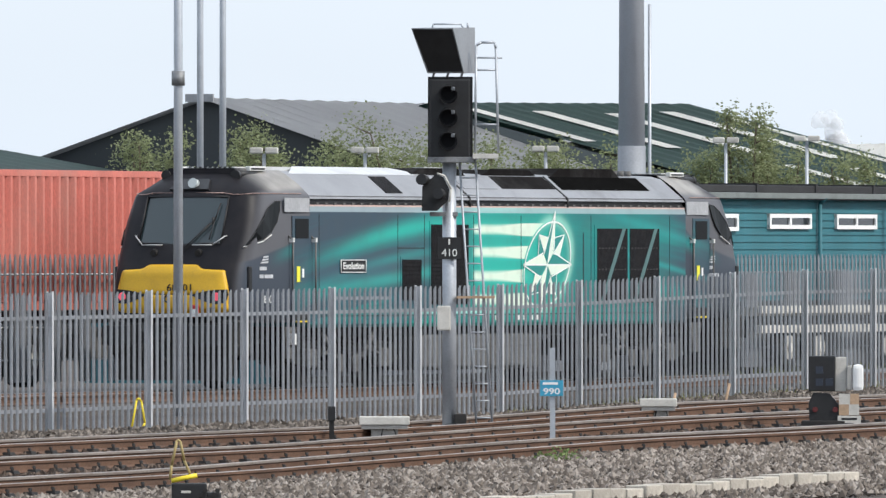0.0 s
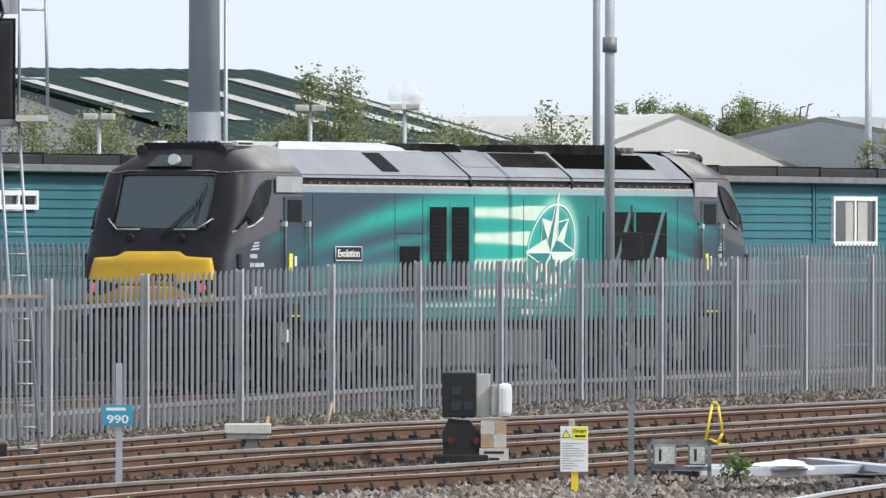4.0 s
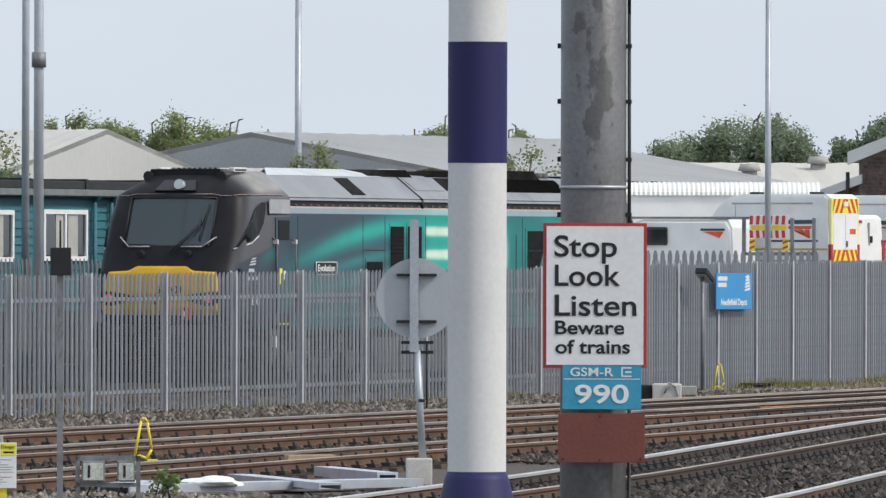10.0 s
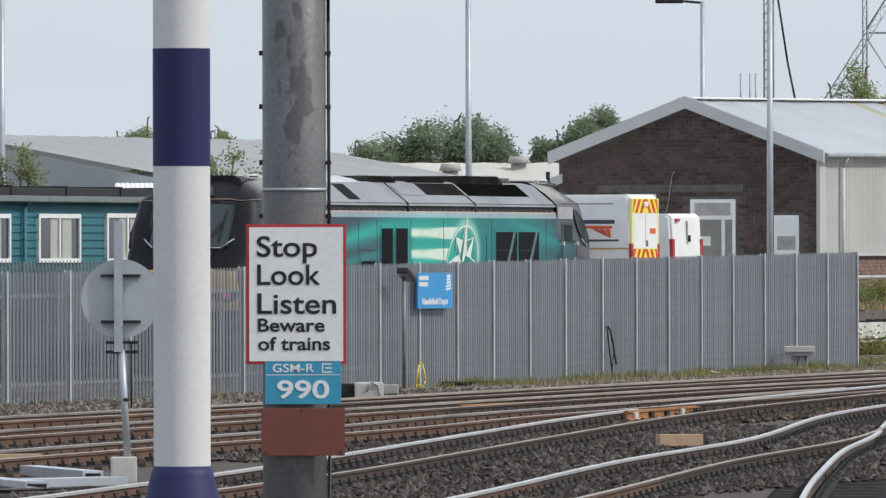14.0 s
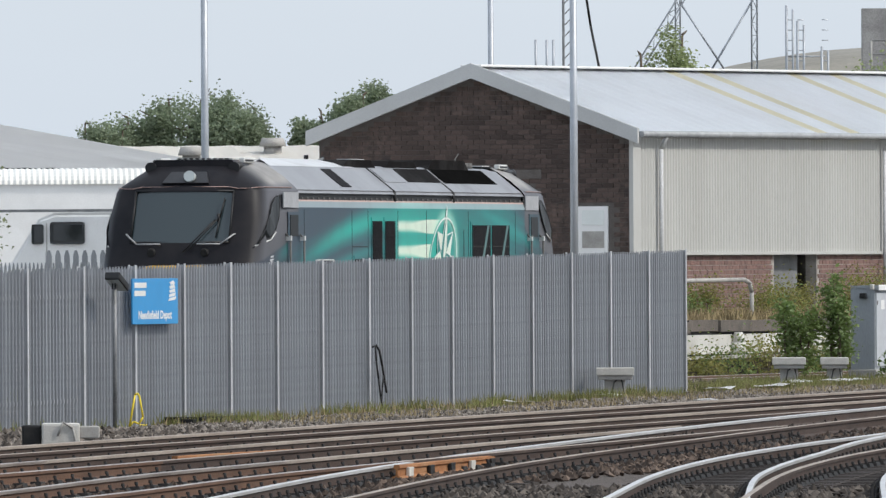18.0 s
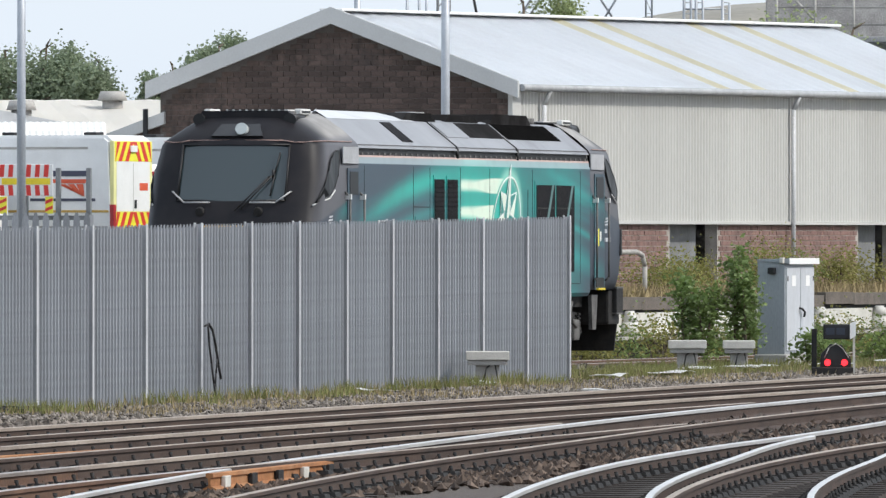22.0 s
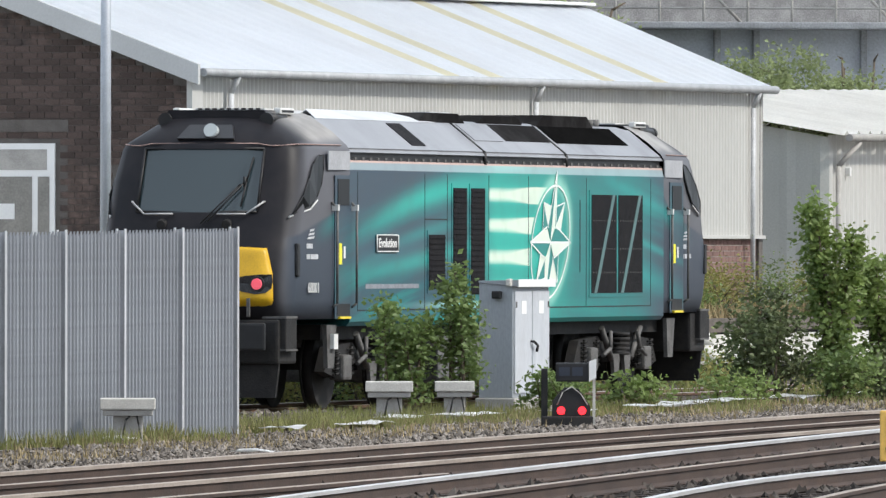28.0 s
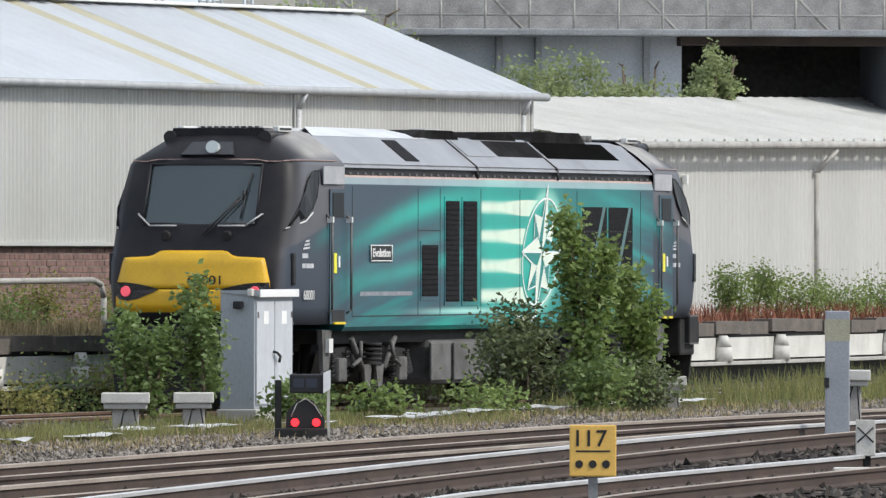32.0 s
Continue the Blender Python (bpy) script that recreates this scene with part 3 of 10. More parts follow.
def pale_mesh(height):
    """A W-shaped pale with a three-pointed top."""
    bm = bmesh.new()
    w = 0.0325
    prof = [(-w, 0.020), (-w * 0.70, -0.006), (-w * 0.36, -0.008), (0, 0.008), (w * 0.36, -0.008), (w * 0.70, -0.006), (w, 0.020), (w, 0.023), (w * 0.70, -0.003), (w * 0.36, -0.005), (0, 0.011), (-w * 0.36, -0.005), (-w * 0.70, -0.003), (-w, 0.023)]
    lo = [bm.verts.new((x, y, -0.04)) for x, y in prof]
    hi = [bm.verts.new((x, y, height - 0.10 + (0.08 if abs(x) < 0.03 else 0.02))) for x, y in prof]
    n = len(prof)
    for i in range(n):
        bm.faces.new((lo[i], lo[(i + 1) % n], hi[(i + 1) % n], hi[i]))
    bm.faces.new(hi)
    return finish(bm, "pale")


def build_fence():
    pale = pale_mesh(2.42)
    pale.materials.append(GALV)
    pm = bmesh.new()
    box(pm, -0.034, 0.034, -0.060, -0.050, -0.1, 2.42)
    box(pm, -0.006, 0.006, -0.050, 0.042, -0.1, 2.40)
    box(pm, -0.034, 0.034, 0.042, 0.052, -0.1, 2.42)
    post = finish(pm, "post")
    post.materials.append(GALV_POST)
    rails = {}
    rnd = random.Random(4)
    for s0, s1 in zip(POSTS, POSTS[1:]):
        L = s1 - s0
        sec = thing("palisade_fence_section", track(s0, FENCE_Q, gz(s0, FENCE_Q)), "galvanised steel palisade fence section with pointed pales", "fence", "palisade fence along the running lines")
        rise = math.atan2(gz(s1, FENCE_Q) - gz(s0, FENCE_Q), L)
        part("post", post, None, sec)
        key = round(L, 2)
        if key not in rails:
            pair = []
            for z in (0.45, 1.98):
                rb = bmesh.new()
                box(rb, 0.02, L - 0.02, 0.015, 0.062, z - 0.03, z + 0.03)
                me = finish(rb, "rail")
                me.materials.append(GALV)
                pair.append(me)
            rails[key] = pair
        for me in rails[key]:
            part("rail", me, None, sec, m=pose(0, 0, 0, 0, -math.degrees(rise), 0))
        n = 17
        for i in range(n):
            x = (i + 0.5) * L / n
            part("pale", pale, None, sec, m=pose(x, -0.004, x * math.tan(rise) + rnd.uniform(-0.004, 0.004), 0, rnd.uniform(-0.1, 0.1), 0))
    end = thing("fence_end_post", track(227.6, FENCE_Q, gz(227.6, FENCE_Q)), "end post of the galvanised palisade fence", "fence post")
    part("post", post, None, end)


build_fence()


def build_back_fence():
    """A lower palisade fence on the far side of the siding, joined pale to pale."""
    bm = bmesh.new()
    for i in range(560):
        s = 128 + i * 0.19
        m = track(s, 80.4, -0.1)
        v = [bm.verts.new(m @ Vector(p)) for p in ((-0.035, 0, 0), (0.035, 0, 0), (0.035, 0, 2.22), (0, 0, 2.32), (-0.035, 0, 2.22))]
        bm.faces.new(v)
        w = [bm.verts.new(m @ Vector(p)) for p in ((-0.035, 0.02, 0), (0.035, 0.02, 0), (0.035, 0.02, 2.22), (0, 0.02, 2.32), (-0.035, 0.02, 2.22))]
        bm.faces.new(w[::-1])
        for j in range(5):
            bm.faces.new((v[j], v[(j + 1) % 5], w[(j + 1) % 5], w[j]))
    for z in (0.4, 1.95):
        a, b = track(128, 80.44, z - 0.1).translation, track(234, 80.44, z - 0.1).translation
        rod(bm, a, b, 0.025, n=4)
    f = part("far_palisade_fence", bm, GALV)
    tagged(f, "dull galvanised palisade fence behind the siding", "fence", kind="stuff")


build_back_fence()


def build_yard_fence():
    """A short run of palisade across the yard, before the parked truck."""
    f = thing("yard_fence", pose(5.7, 240.0, 0.0), "dull grey palisade fence across the yard before a truck", "fence")
    bm = bmesh.new()
    plate(bm, [(-0.05, 0.9), (0.05, 0.9), (0.05, 2.33), (0.02, 2.43), (-0.02, 2.43), (-0.05, 2.33)], 0.02, "y", 0.0)
    pale = finish(bm, "pale")
    pale.materials.append(GALV)
    for k in range(25):
        part("pale", pale, None, f, m=pose(0.06 + k * 0.155, 0, 0))
    for z in (1.2, 2.05):
        part("rail", boxed(0, 3.85, 0.022, 0.06, z, z + 0.06), GALV, f)
    for x in (0.0, 3.82):
        part("post", boxed(x, x + 0.06, 0.06, 0.12, -0.6, 2.4), GALV_POST, f)


build_yard_fence()


# ---- teal site cabins ----
def window_unit(cab, x0, x1, z0, z1, y, lights):
    fr = bmesh.new()
    t = 0.085
    box(fr, x0, x1, y - 0.05, y + 0.02, z0, z0 + t)
    box(fr, x0, x1, y - 0.05, y + 0.02, z1 - t, z1)
    n = lights
    for k in range(n + 1):
        xx = x0 + (x1 - x0 - t) * k / n
        box(fr, xx, xx + t, y - 0.052, y + 0.02, z0 + 0.01, z1 - 0.01)
    w = part("window", fr, WHITE_PLASTIC, cab, "white framed window")
    part("pane", boxed(x0 + 0.02, x1 - 0.02, y - 0.015, y - 0.005, z0 + 0.02, z1 - 0.02), GLASS_DARK, w)
    if lights == 2 and z1 - z0 > 0.6:
        part("blind", boxed(x0 + (x1 - x0) * 0.30, x0 + (x1 - x0) * 0.47, y - 0.021, y - 0.016, z0 + 0.06, z1 - 0.06), CURTAIN, w)
        part("blind", boxed(x0 + (x1 - x0) * 0.58, x0 + (x1 - x0) * 0.80, y - 0.021, y - 0.016, z0 + 0.06, z1 - 0.06), CURTAIN, w)


def build_cabin(s0, s1, windows, pipes=()):
    L = s1 - s0
    c = thing("site_cabin", track(s0, 83.0, 0.0), "teal boarded site cabin with white windows and a flat felt roof", "cabin", "row of site cabins behind the siding")
    part("core", boxed(0, L, 0.03, 4.5, -0.3, 3.42), TEAL_BOARD, c)
    bd = bmesh.new()
    v = [bd.verts.new(p) for p in ((0, -0.004, 0), (L, -0.004, 0), (L, 0.022, 0.155), (0, 0.022, 0.155), (0, 0.03, 0), (L, 0.03, 0))]
    bd.faces.new((v[0], v[1], v[2], v[3]))
    bd.faces.new((v[1], v[0], v[4], v[5]))
    board = finish(bd, "weatherboard")
    board.materials.append(TEAL_BOARD)
    # added dark sheet stands in for the shaded void below the cabin
    part("skirt", boxed(0.02, L - 0.02, -0.012, 0.028, -0.3, 1.24), FELT, c, "dark sheet in place of the shaded void under the cabin")
    for k in range(8, 22):
        part("weatherboard", board, None, c, m=pose(0, 0, k * 0.155))
    part("corner_trim", boxed(-0.03, 0.09, -0.02, 0.02, 1.24, 3.42), TEAL_BOARD, c)
    part("corner_trim", boxed(L - 0.09, L + 0.03, -0.02, 0.02, 1.24, 3.42), TEAL_BOARD, c)
    part("fascia", boxed(-0.05, L + 0.05, -0.22, -0.16, 3.40, 3.52, bevel=0.01), mat("grey_green_fascia", (0.17, 0.19, 0.185), 0.6), c, "pale grey-green fascia")
    part("soffit", boxed(-0.05, L + 0.05, -0.20, 0.1, 3.38, 3.42), BLACK, c)
    part("roof", boxed(-0.05, L + 0.05, -0.10, 4.6, 3.52, 3.68, bevel=0.02), FELT, c, "flat dark felt roof")
    for x in [k * 3.0 for k in range(int(L / 3) + 1)]:
        part("roof_joint", boxed(x - 0.05, x + 0.05, -0.13, 4.6, 3.50, 3.72), FELT, c)
    for x0, x1, z0, z1, n in windows:
        window_unit(c, x0 - s0, x1 - s0, z0, z1, -0.01, n)
    for p in pipes:
        pb = bmesh.new()
        pipe(pb, [(p - s0, -0.20, 3.44), (p - s0, -0.07, 3.30), (p - s0, -0.07, 0.1)], 0.045, 8)
        part("downpipe", pb, TEAL_BOARD, c)
    return c


SMALL = (2.76, 3.08, 2)
build_cabin(160.6, 175.9, [(163.0, 164.4, *SMALL), (168.0, 169.5, *SMALL)])
build_cabin(176.0, 189.8, [(177.2, 178.5, 2.71, 3.07, 2), (179.8, 181.2, 2.71, 3.07, 2), (182.76, 184.9, *SMALL), (186.2, 188.3, *SMALL)], (185.3,))
build_cabin(189.9, 204.0, [(190.35, 192.6, 2.16, 3.12, 2), (194.0, 196.1, 2.18, 3.14, 2)], (196.4, 197.2))
build_cabin(204.1, 219.6, [(204.9, 207.2, 2.18, 3.15, 2), (208.7, 211.0, 2.18, 3.16, 2), (212.45, 214.8, 2.18, 3.18, 2), (216.2, 218.7, 2.18, 3.18, 2)], (207.9,))


# ---- the brick-ended shed ----
SHED_S0, SHED_S1, SHED_Q0, SHED_Q1, EAVE, RIDGE = 257.0, 288.9, 82.0, 88.6, 4.77, 6.08
CLAD_Z = 2.36


def corrugated(bm, x0, x1, z0, z1, y, pitch, depth, mi=0):
    """Upright corrugations in the xz plane, facing -y."""
    n = int((x1 - x0) / pitch)
    prev = None
    for i in range(n * 4 + 1):
        x = x0 + (x1 - x0) * i / (n * 4)
        o = y - (depth if i % 4 in (1, 2) else 0)
        cur = (bm.verts.new((x, o, z0)), bm.verts.new((x, o, z1)))
        if prev:
            bm.faces.new((prev[0], cur[0], cur[1], prev[1])).material_index = mi
        prev = cur


def settle(building, z0, rate):
    """The building has sunk towards its near end: everything above z0 rises a little along its length."""
    for ob in [building] + list(building.children_recursive):
        if ob.type == "MESH":
            for v in ob.data.vertices:
                if v.co.z > z0 and v.co.x > 0:
                    v.co.z += v.co.x * rate * (v.co.z - z0)


BARGE = mat("pale_grey_barge_board", (0.50, 0.505, 0.50), 0.6, 0, 0.08, 1.0, 30, 0.03, (0.40, 0.40, 0.39), 0.3)
LEAF_GREY = mat("weathered_grey_door", (0.17, 0.175, 0.18), 0.85, 0, 0.3, 1.5, 30, 0.1, (0.30, 0.30, 0.30), 0.5, (1, 1, 0.3))


def build_shed():
    L, W = SHED_S1 - SHED_S0, SHED_Q1 - SHED_Q0
    sh = thing("brick_ended_shed", track(SHED_S0, SHED_Q0, 0), "long shed with a brick gable, cream cladding and pale roof", "shed")
    half = W / 2
    # walls
    bm = bmesh.new()
    plate(bm, [(0, -0.3), (W, -0.3), (W, EAVE - 0.1), (half, RIDGE - 0.1), (0, EAVE - 0.1)], 0.25, "x", 0.0)
    gable = part("gable_wall", bm, MORTAR, sh, "sooty brown brick gable")
    part("back_wall", boxed(0.25, L, W - 0.25, W, -0.3, EAVE - 0.1), MORTAR, sh)
    bm = bmesh.new()
    plate(bm, [(0, -0.3), (W, -0.3), (W, EAVE - 0.1), (half, RIDGE - 0.1), (0, EAVE - 0.1)], 0.25, "x", L - 0.25)
    part("far_gable", bm, MORTAR, sh)
    base = bmesh.new()
    doors = ((9.9, 13.0), (22.7, 25.3))
    edges = [0.25] + [v for d in doors for v in d] + [L]
    for a, b in zip(edges[::2], edges[1::2]):
        box(base, a, b, 0.06, 0.3, -0.3, CLAD_Z)
    plinth = part("plinth_wall", base, MORTAR_PALE, sh, "plum-red brick plinth under the cladding")
    for a, b in doors:
        # black panel added for the shade inside the doorway
        part("door_recess", boxed(a - 0.05, b + 0.05, 0.9, 1.0, -0.3, CLAD_Z), BLACK, sh, "black panel for the shade inside the plinth doorway")
        part("door_leaf", boxed(a + 0.02, a + (b - a) * 0.80, 0.30, 0.37, 0.9, CLAD_Z - 0.02), LEAF_GREY, sh, "weathered grey door leaf")
    cl = bmesh.new()
    corrugated(cl, 0.42, L, CLAD_Z, EAVE, 0.03, 0.19, 0.05)
    part("side_cladding", cl, CLAD, sh, "cream profiled steel cladding")
    part("cladding_back", boxed(0.25, L, 0.08, 0.12, CLAD_Z, EAVE), CLAD, sh)
    part("cladding_drip", boxed(0.2, L, -0.06, 0.02, CLAD_Z - 0.06, CLAD_Z), CLAD, sh)
    part("corner_flashing", boxed(-0.05, 0.42, -0.035, 0.05, CLAD_Z - 0.02, EAVE), CLAD, sh, "pale corner flashing")
    # roof: shallow ribs, a few lichened strips
    for side in (0, 1):
        rf = bmesh.new()
        y0, z0, y1, z1 = (-0.18, EAVE - 0.02, half, RIDGE) if side == 0 else (W + 0.18, EAVE - 0.02, half, RIDGE)
        n = 160
        prev = None
        for i in range(n + 1):
            x = -0.22 + (L + 0.4) * i / n
            o = 0.028 if i % 4 in (1, 2) else 0
            cur = (rf.verts.new((x, y0, z0 + o)), rf.verts.new((x, y1, z1 + o)))
            if prev:
                f = rf.faces.new((prev[0], cur[0], cur[1], prev[1]))
                f.material_index = 1 if (i // 4) in (16, 19, 27, 31) else 0
            prev = cur
        bmesh.ops.solidify(rf, geom=rf.faces[:], thickness=0.04)
        part("roof_slope", rf, [ROOF_SHEET, ROOF_CREAM], sh, "pale grey profiled roof with lichened strips")
    rp = bmesh.new()
    box(rp, -0.24, L + 0.2, half - 0.22, half + 0.22, RIDGE + 0.005, RIDGE + 0.055, 0.02)
    part("ridge_capping", rp, WHITE, sh, "white ridge capping")
    # barge boards on the gable
    for sgn in (0, 1):
        bg = bmesh.new()
        ya, yb = (-0.2, half) if sgn == 0 else (W + 0.2, half)
        pts = [(ya, EAVE + 0.06), (yb, RIDGE + 0.08), (yb, RIDGE - 0.22), (ya, EAVE - 0.24)]
        plate(bg, pts, 0.10, "x", -0.27)
        part("barge_board", bg, BARGE, sh, "pale grey barge board")
    gt = bmesh.new()
    rod(gt, (-0.1, -0.22, EAVE - 0.06), (L + 0.1, -0.22, EAVE - 0.06), 0.065, n=8)
    part("gutter", gt, mat("grey_gutter", (0.36, 0.37, 0.38), 0.5), sh, "grey gutter along the eaves")
    for x in (1.6, 17.6, 30.9):
        dp = bmesh.new()
        pipe(dp, [(x, -0.22, EAVE - 0.1), (x, -0.10, EAVE - 0.35), (x, -0.10, 1.0)], 0.045, 8)
        part("downpipe", dp, mat("grey_downpipe", (0.50, 0.51, 0.52), 0.5), sh)
    # gable doorway, windows and cable
    def gable_box(name, y0, y1, z0, z1, out0, out1, material, parent, label=""):
        return part(name, boxed(-out1, -out0, y0, y1, z0, z1), material, parent, label)
    dr = gable_box("doorway", 2.10, 3.24, 0.4, 3.67, 0.0, 0.05, WHITE_PLASTIC, sh, "white framed glazed doorway")
    gable_box("door_glass", 2.45, 3.12, 0.5, 3.18, 0.052, 0.06, DOOR_GLASS, dr, "door glass with the brown interior painted on")
    gable_box("fanlight", 2.22, 3.13, 3.28, 3.58, 0.052, 0.06, CONCRETE, dr)
    gable_box("side_light", 2.18, 2.36, 0.5, 3.18, 0.052, 0.06, DOOR_GLASS, dr)
    gable_box("notice", 2.72, 3.02, 2.55, 2.78, 0.062, 0.066, WHITE, dr)
    w1 = gable_box("gable_window", 4.12, 5.05, 3.05, 3.80, 0.0, 0.05, WHITE_PLASTIC, sh, "white framed window")
    gable_box("pane", 4.22, 4.70, 3.15, 3.70, 0.052, 0.06, GLASS_DARK, w1)
    gable_box("pane", 4.75, 4.98, 3.15, 3.70, 0.052, 0.06, LENS_PALE, w1)
    w2 = gable_box("gable_window", 0.50, 1.12, 2.15, 3.28, 0.0, 0.05, WHITE_PLASTIC, sh, "white louvred panel")
    gable_box("pane", 0.58, 1.04, 2.45, 2.78, 0.052, 0.06, CONCRETE, w2)
    gable_box("pane", 0.58, 1.04, 2.90, 3.20, 0.052, 0.06, LENS_PALE, w2)
    gable_box("lintel", 1.9, 5.6, 3.84, 4.02, 0.0, 0.02, MORTAR, sh)
    cb = bmesh.new()
    pipe(cb, [(-0.10, 3.62, 4.35), (-0.05, 3.70, 4.25), (-0.04, 3.80, 3.60), (-0.04, 3.95, 3.0), (-0.04, 4.0, 2.4)], 0.013, 5)
    part("loose_cable", cb, CONCRETE, sh)
    # lean-to on the far side
    ln = bmesh.new()
    plate(ln, [(W, -0.3), (W + 1.6, -0.3), (W + 1.6, 3.55), (W, 4.1)], 0.2, "x", 0.1)
    part("lean_to_wall", ln, BRICK, sh)
    lb = bmesh.new()
    plate(lb, [(W - 0.1, 4.30), (W + 1.85, 3.60), (W + 1.85, 3.42), (W - 0.1, 4.08)], 0.12, "x", -0.1)
    part("lean_to_barge", lb, BARGE, sh)
    part("vent_pipe", rodded((-0.1, W + 0.25, 3.2), (-0.1, W + 0.25, 4.35), 0.05, n=8), BLACK, sh)
    settle(sh, 2.36, 0.0024)
    return sh, gable, plinth


SHED, GABLE, PLINTH = build_shed()


def build_store():
    """The lower store beyond, with a white profiled roof."""
    s0, q0, L, W = 293.4, 82.0, 50.0, 8.0
    st = thing("clad_store", track(s0, q0, 0), "low store with cream cladding and a white profiled roof", "store building")
    part("wall_core", boxed(0.05, L, 0.05, W, 0.9, 4.12), CLAD, st)
    cl = bmesh.new()
    corrugated(cl, 0.0, L, 1.0, 4.15, 0.03, 0.30, 0.05)
    part("side_cladding", cl, CLAD, st, "cream profiled cladding")
    en = bmesh.new()
    n = 52
    prev = None
    for i in range(n + 1):
        y = W * i / n
        o = -0.06 if i % 4 == 1 else 0
        top = 4.11 + min(y, W - y) * 0.175
        cur = (en.verts.new((o, y, 1.0)), en.verts.new((o, y, top)))
        if prev:
            en.faces.new((prev[1], cur[1], cur[0], prev[0]))
        prev = cur
    part("end_cladding", en, mat("grey_green_end_cladding", (0.44, 0.45, 0.42), 0.6, 0, 0.1, 0.6, 30), st, "grey-green end cladding")
    rf = bmesh.new()
    for side in (0, 1):
        y0, y1 = (-0.35, W / 2) if side == 0 else (W + 0.35, W / 2)
        n = int(L / 0.20)
        prev = None
        for i in range(n + 1):
            x = -0.3 + (L + 0.5) * i / n
            o = 0.09 if i % 4 == 1 else 0
            cur = (rf.verts.new((x, y0, 4.14 + o)), rf.verts.new((x, y1, 4.14 + 0.76 + o)))
            if prev:
                rf.faces.new((prev[0], cur[0], cur[1], prev[1]))
            prev = cur
    bmesh.ops.solidify(rf, geom=rf.faces[:], thickness=0.05)
    part("roof", rf, WHITE_ROOF, st, "white profiled sheet roof")
    gt = bmesh.new()
    rod(gt, (-0.2, -0.42, 4.10), (L, -0.42, 4.10), 0.07, n=8)
    part("gutter", gt, CONCRETE, st)
    for x in (0.25, 15.0):
        dp = bmesh.new()
        pipe(dp, [(x + 0.3, -0.42, 4.02), (x, -0.10, 3.60), (x, -0.10, 1.0)], 0.05, 8)
        part("downpipe", dp, CONCRETE, st)
    for k in range(2):
        for z in (2.12, 3.42):
            part("wall_lamp", boxed(1.0 + k * 4.4, 1.10 + k * 4.4, -0.12, -0.02, z, z + 0.16, bevel=0.02), WHITE, st)
    settle(st, 1.0, 0.0033)


build_store()


DULL_WHITE = mat("dirty_white_paint", (0.58, 0.57, 0.53), 0.6, 0, 0.15, 1.5, 30, 0.08, (0.30, 0.28, 0.25), 0.6)


DECK_BROWN = mat("stained_brown_concrete", (0.13, 0.11, 0.095), 0.92, 0, 0.4, 2.5, 40, 0.4, (0.07, 0.075, 0.065), 0.6)


def build_dock():
    """The raised loading dock: crumbling deck edge, white panels between posts."""
    s0, s1, q = 226.0, 342.0, 79.0
    d = thing("loading_dock", track(s0, q, 0), "old concrete loading dock with a white panelled face", "loading dock", kind="structure")
    L = s1 - s0
    rnd = random.Random(9)
    top = bmesh.new()
    n = 60
    for k in range(n):
        x0, x1 = k * L / n, (k + 1) * L / n
        dz = rnd.uniform(-0.03, 0.03)
        box(top, x0, x1 - 0.02, rnd.uniform(-0.05, 0.03), 3.0, 0.80 + dz, 1.02 + dz)
    part("deck_edge", top, DECK_BROWN, d, "weathered concrete deck edge")
    part("deck", boxed(0, L, 2.9, 12.0, 0.5, 0.98), CONCRETE, d)
    for k in range(29):
        part("face_panel", boxed(k * 4.0 + 0.06, k * 4.0 + 3.94, 0.0, 0.06, 0.36, 0.74, bevel=0.006), DULL_WHITE, d, "white painted panel")
    part("face_core", boxed(0, L, 0.07, 2.9, -0.4, 0.8), BLACK_DIRTY, d)
    part("lower_ledge", boxed(0, L, -0.22, 0.0, 0.27, 0.33, bevel=0.01), CONCRETE, d, "pale ledge below the panels")
    for k in range(29):
        b = bmesh.new()
        x = k * 4.0
        rod(b, (x, -0.11, 0.33), (x, -0.11, 0.58), 0.17, 0.15, 12)
        rod(b, (x, -0.11, 0.58), (x, -0.11, 0.78), 0.15, 0.08, 12)
        part("bollard", b, DULL_WHITE, d, "squat white post")


build_dock()


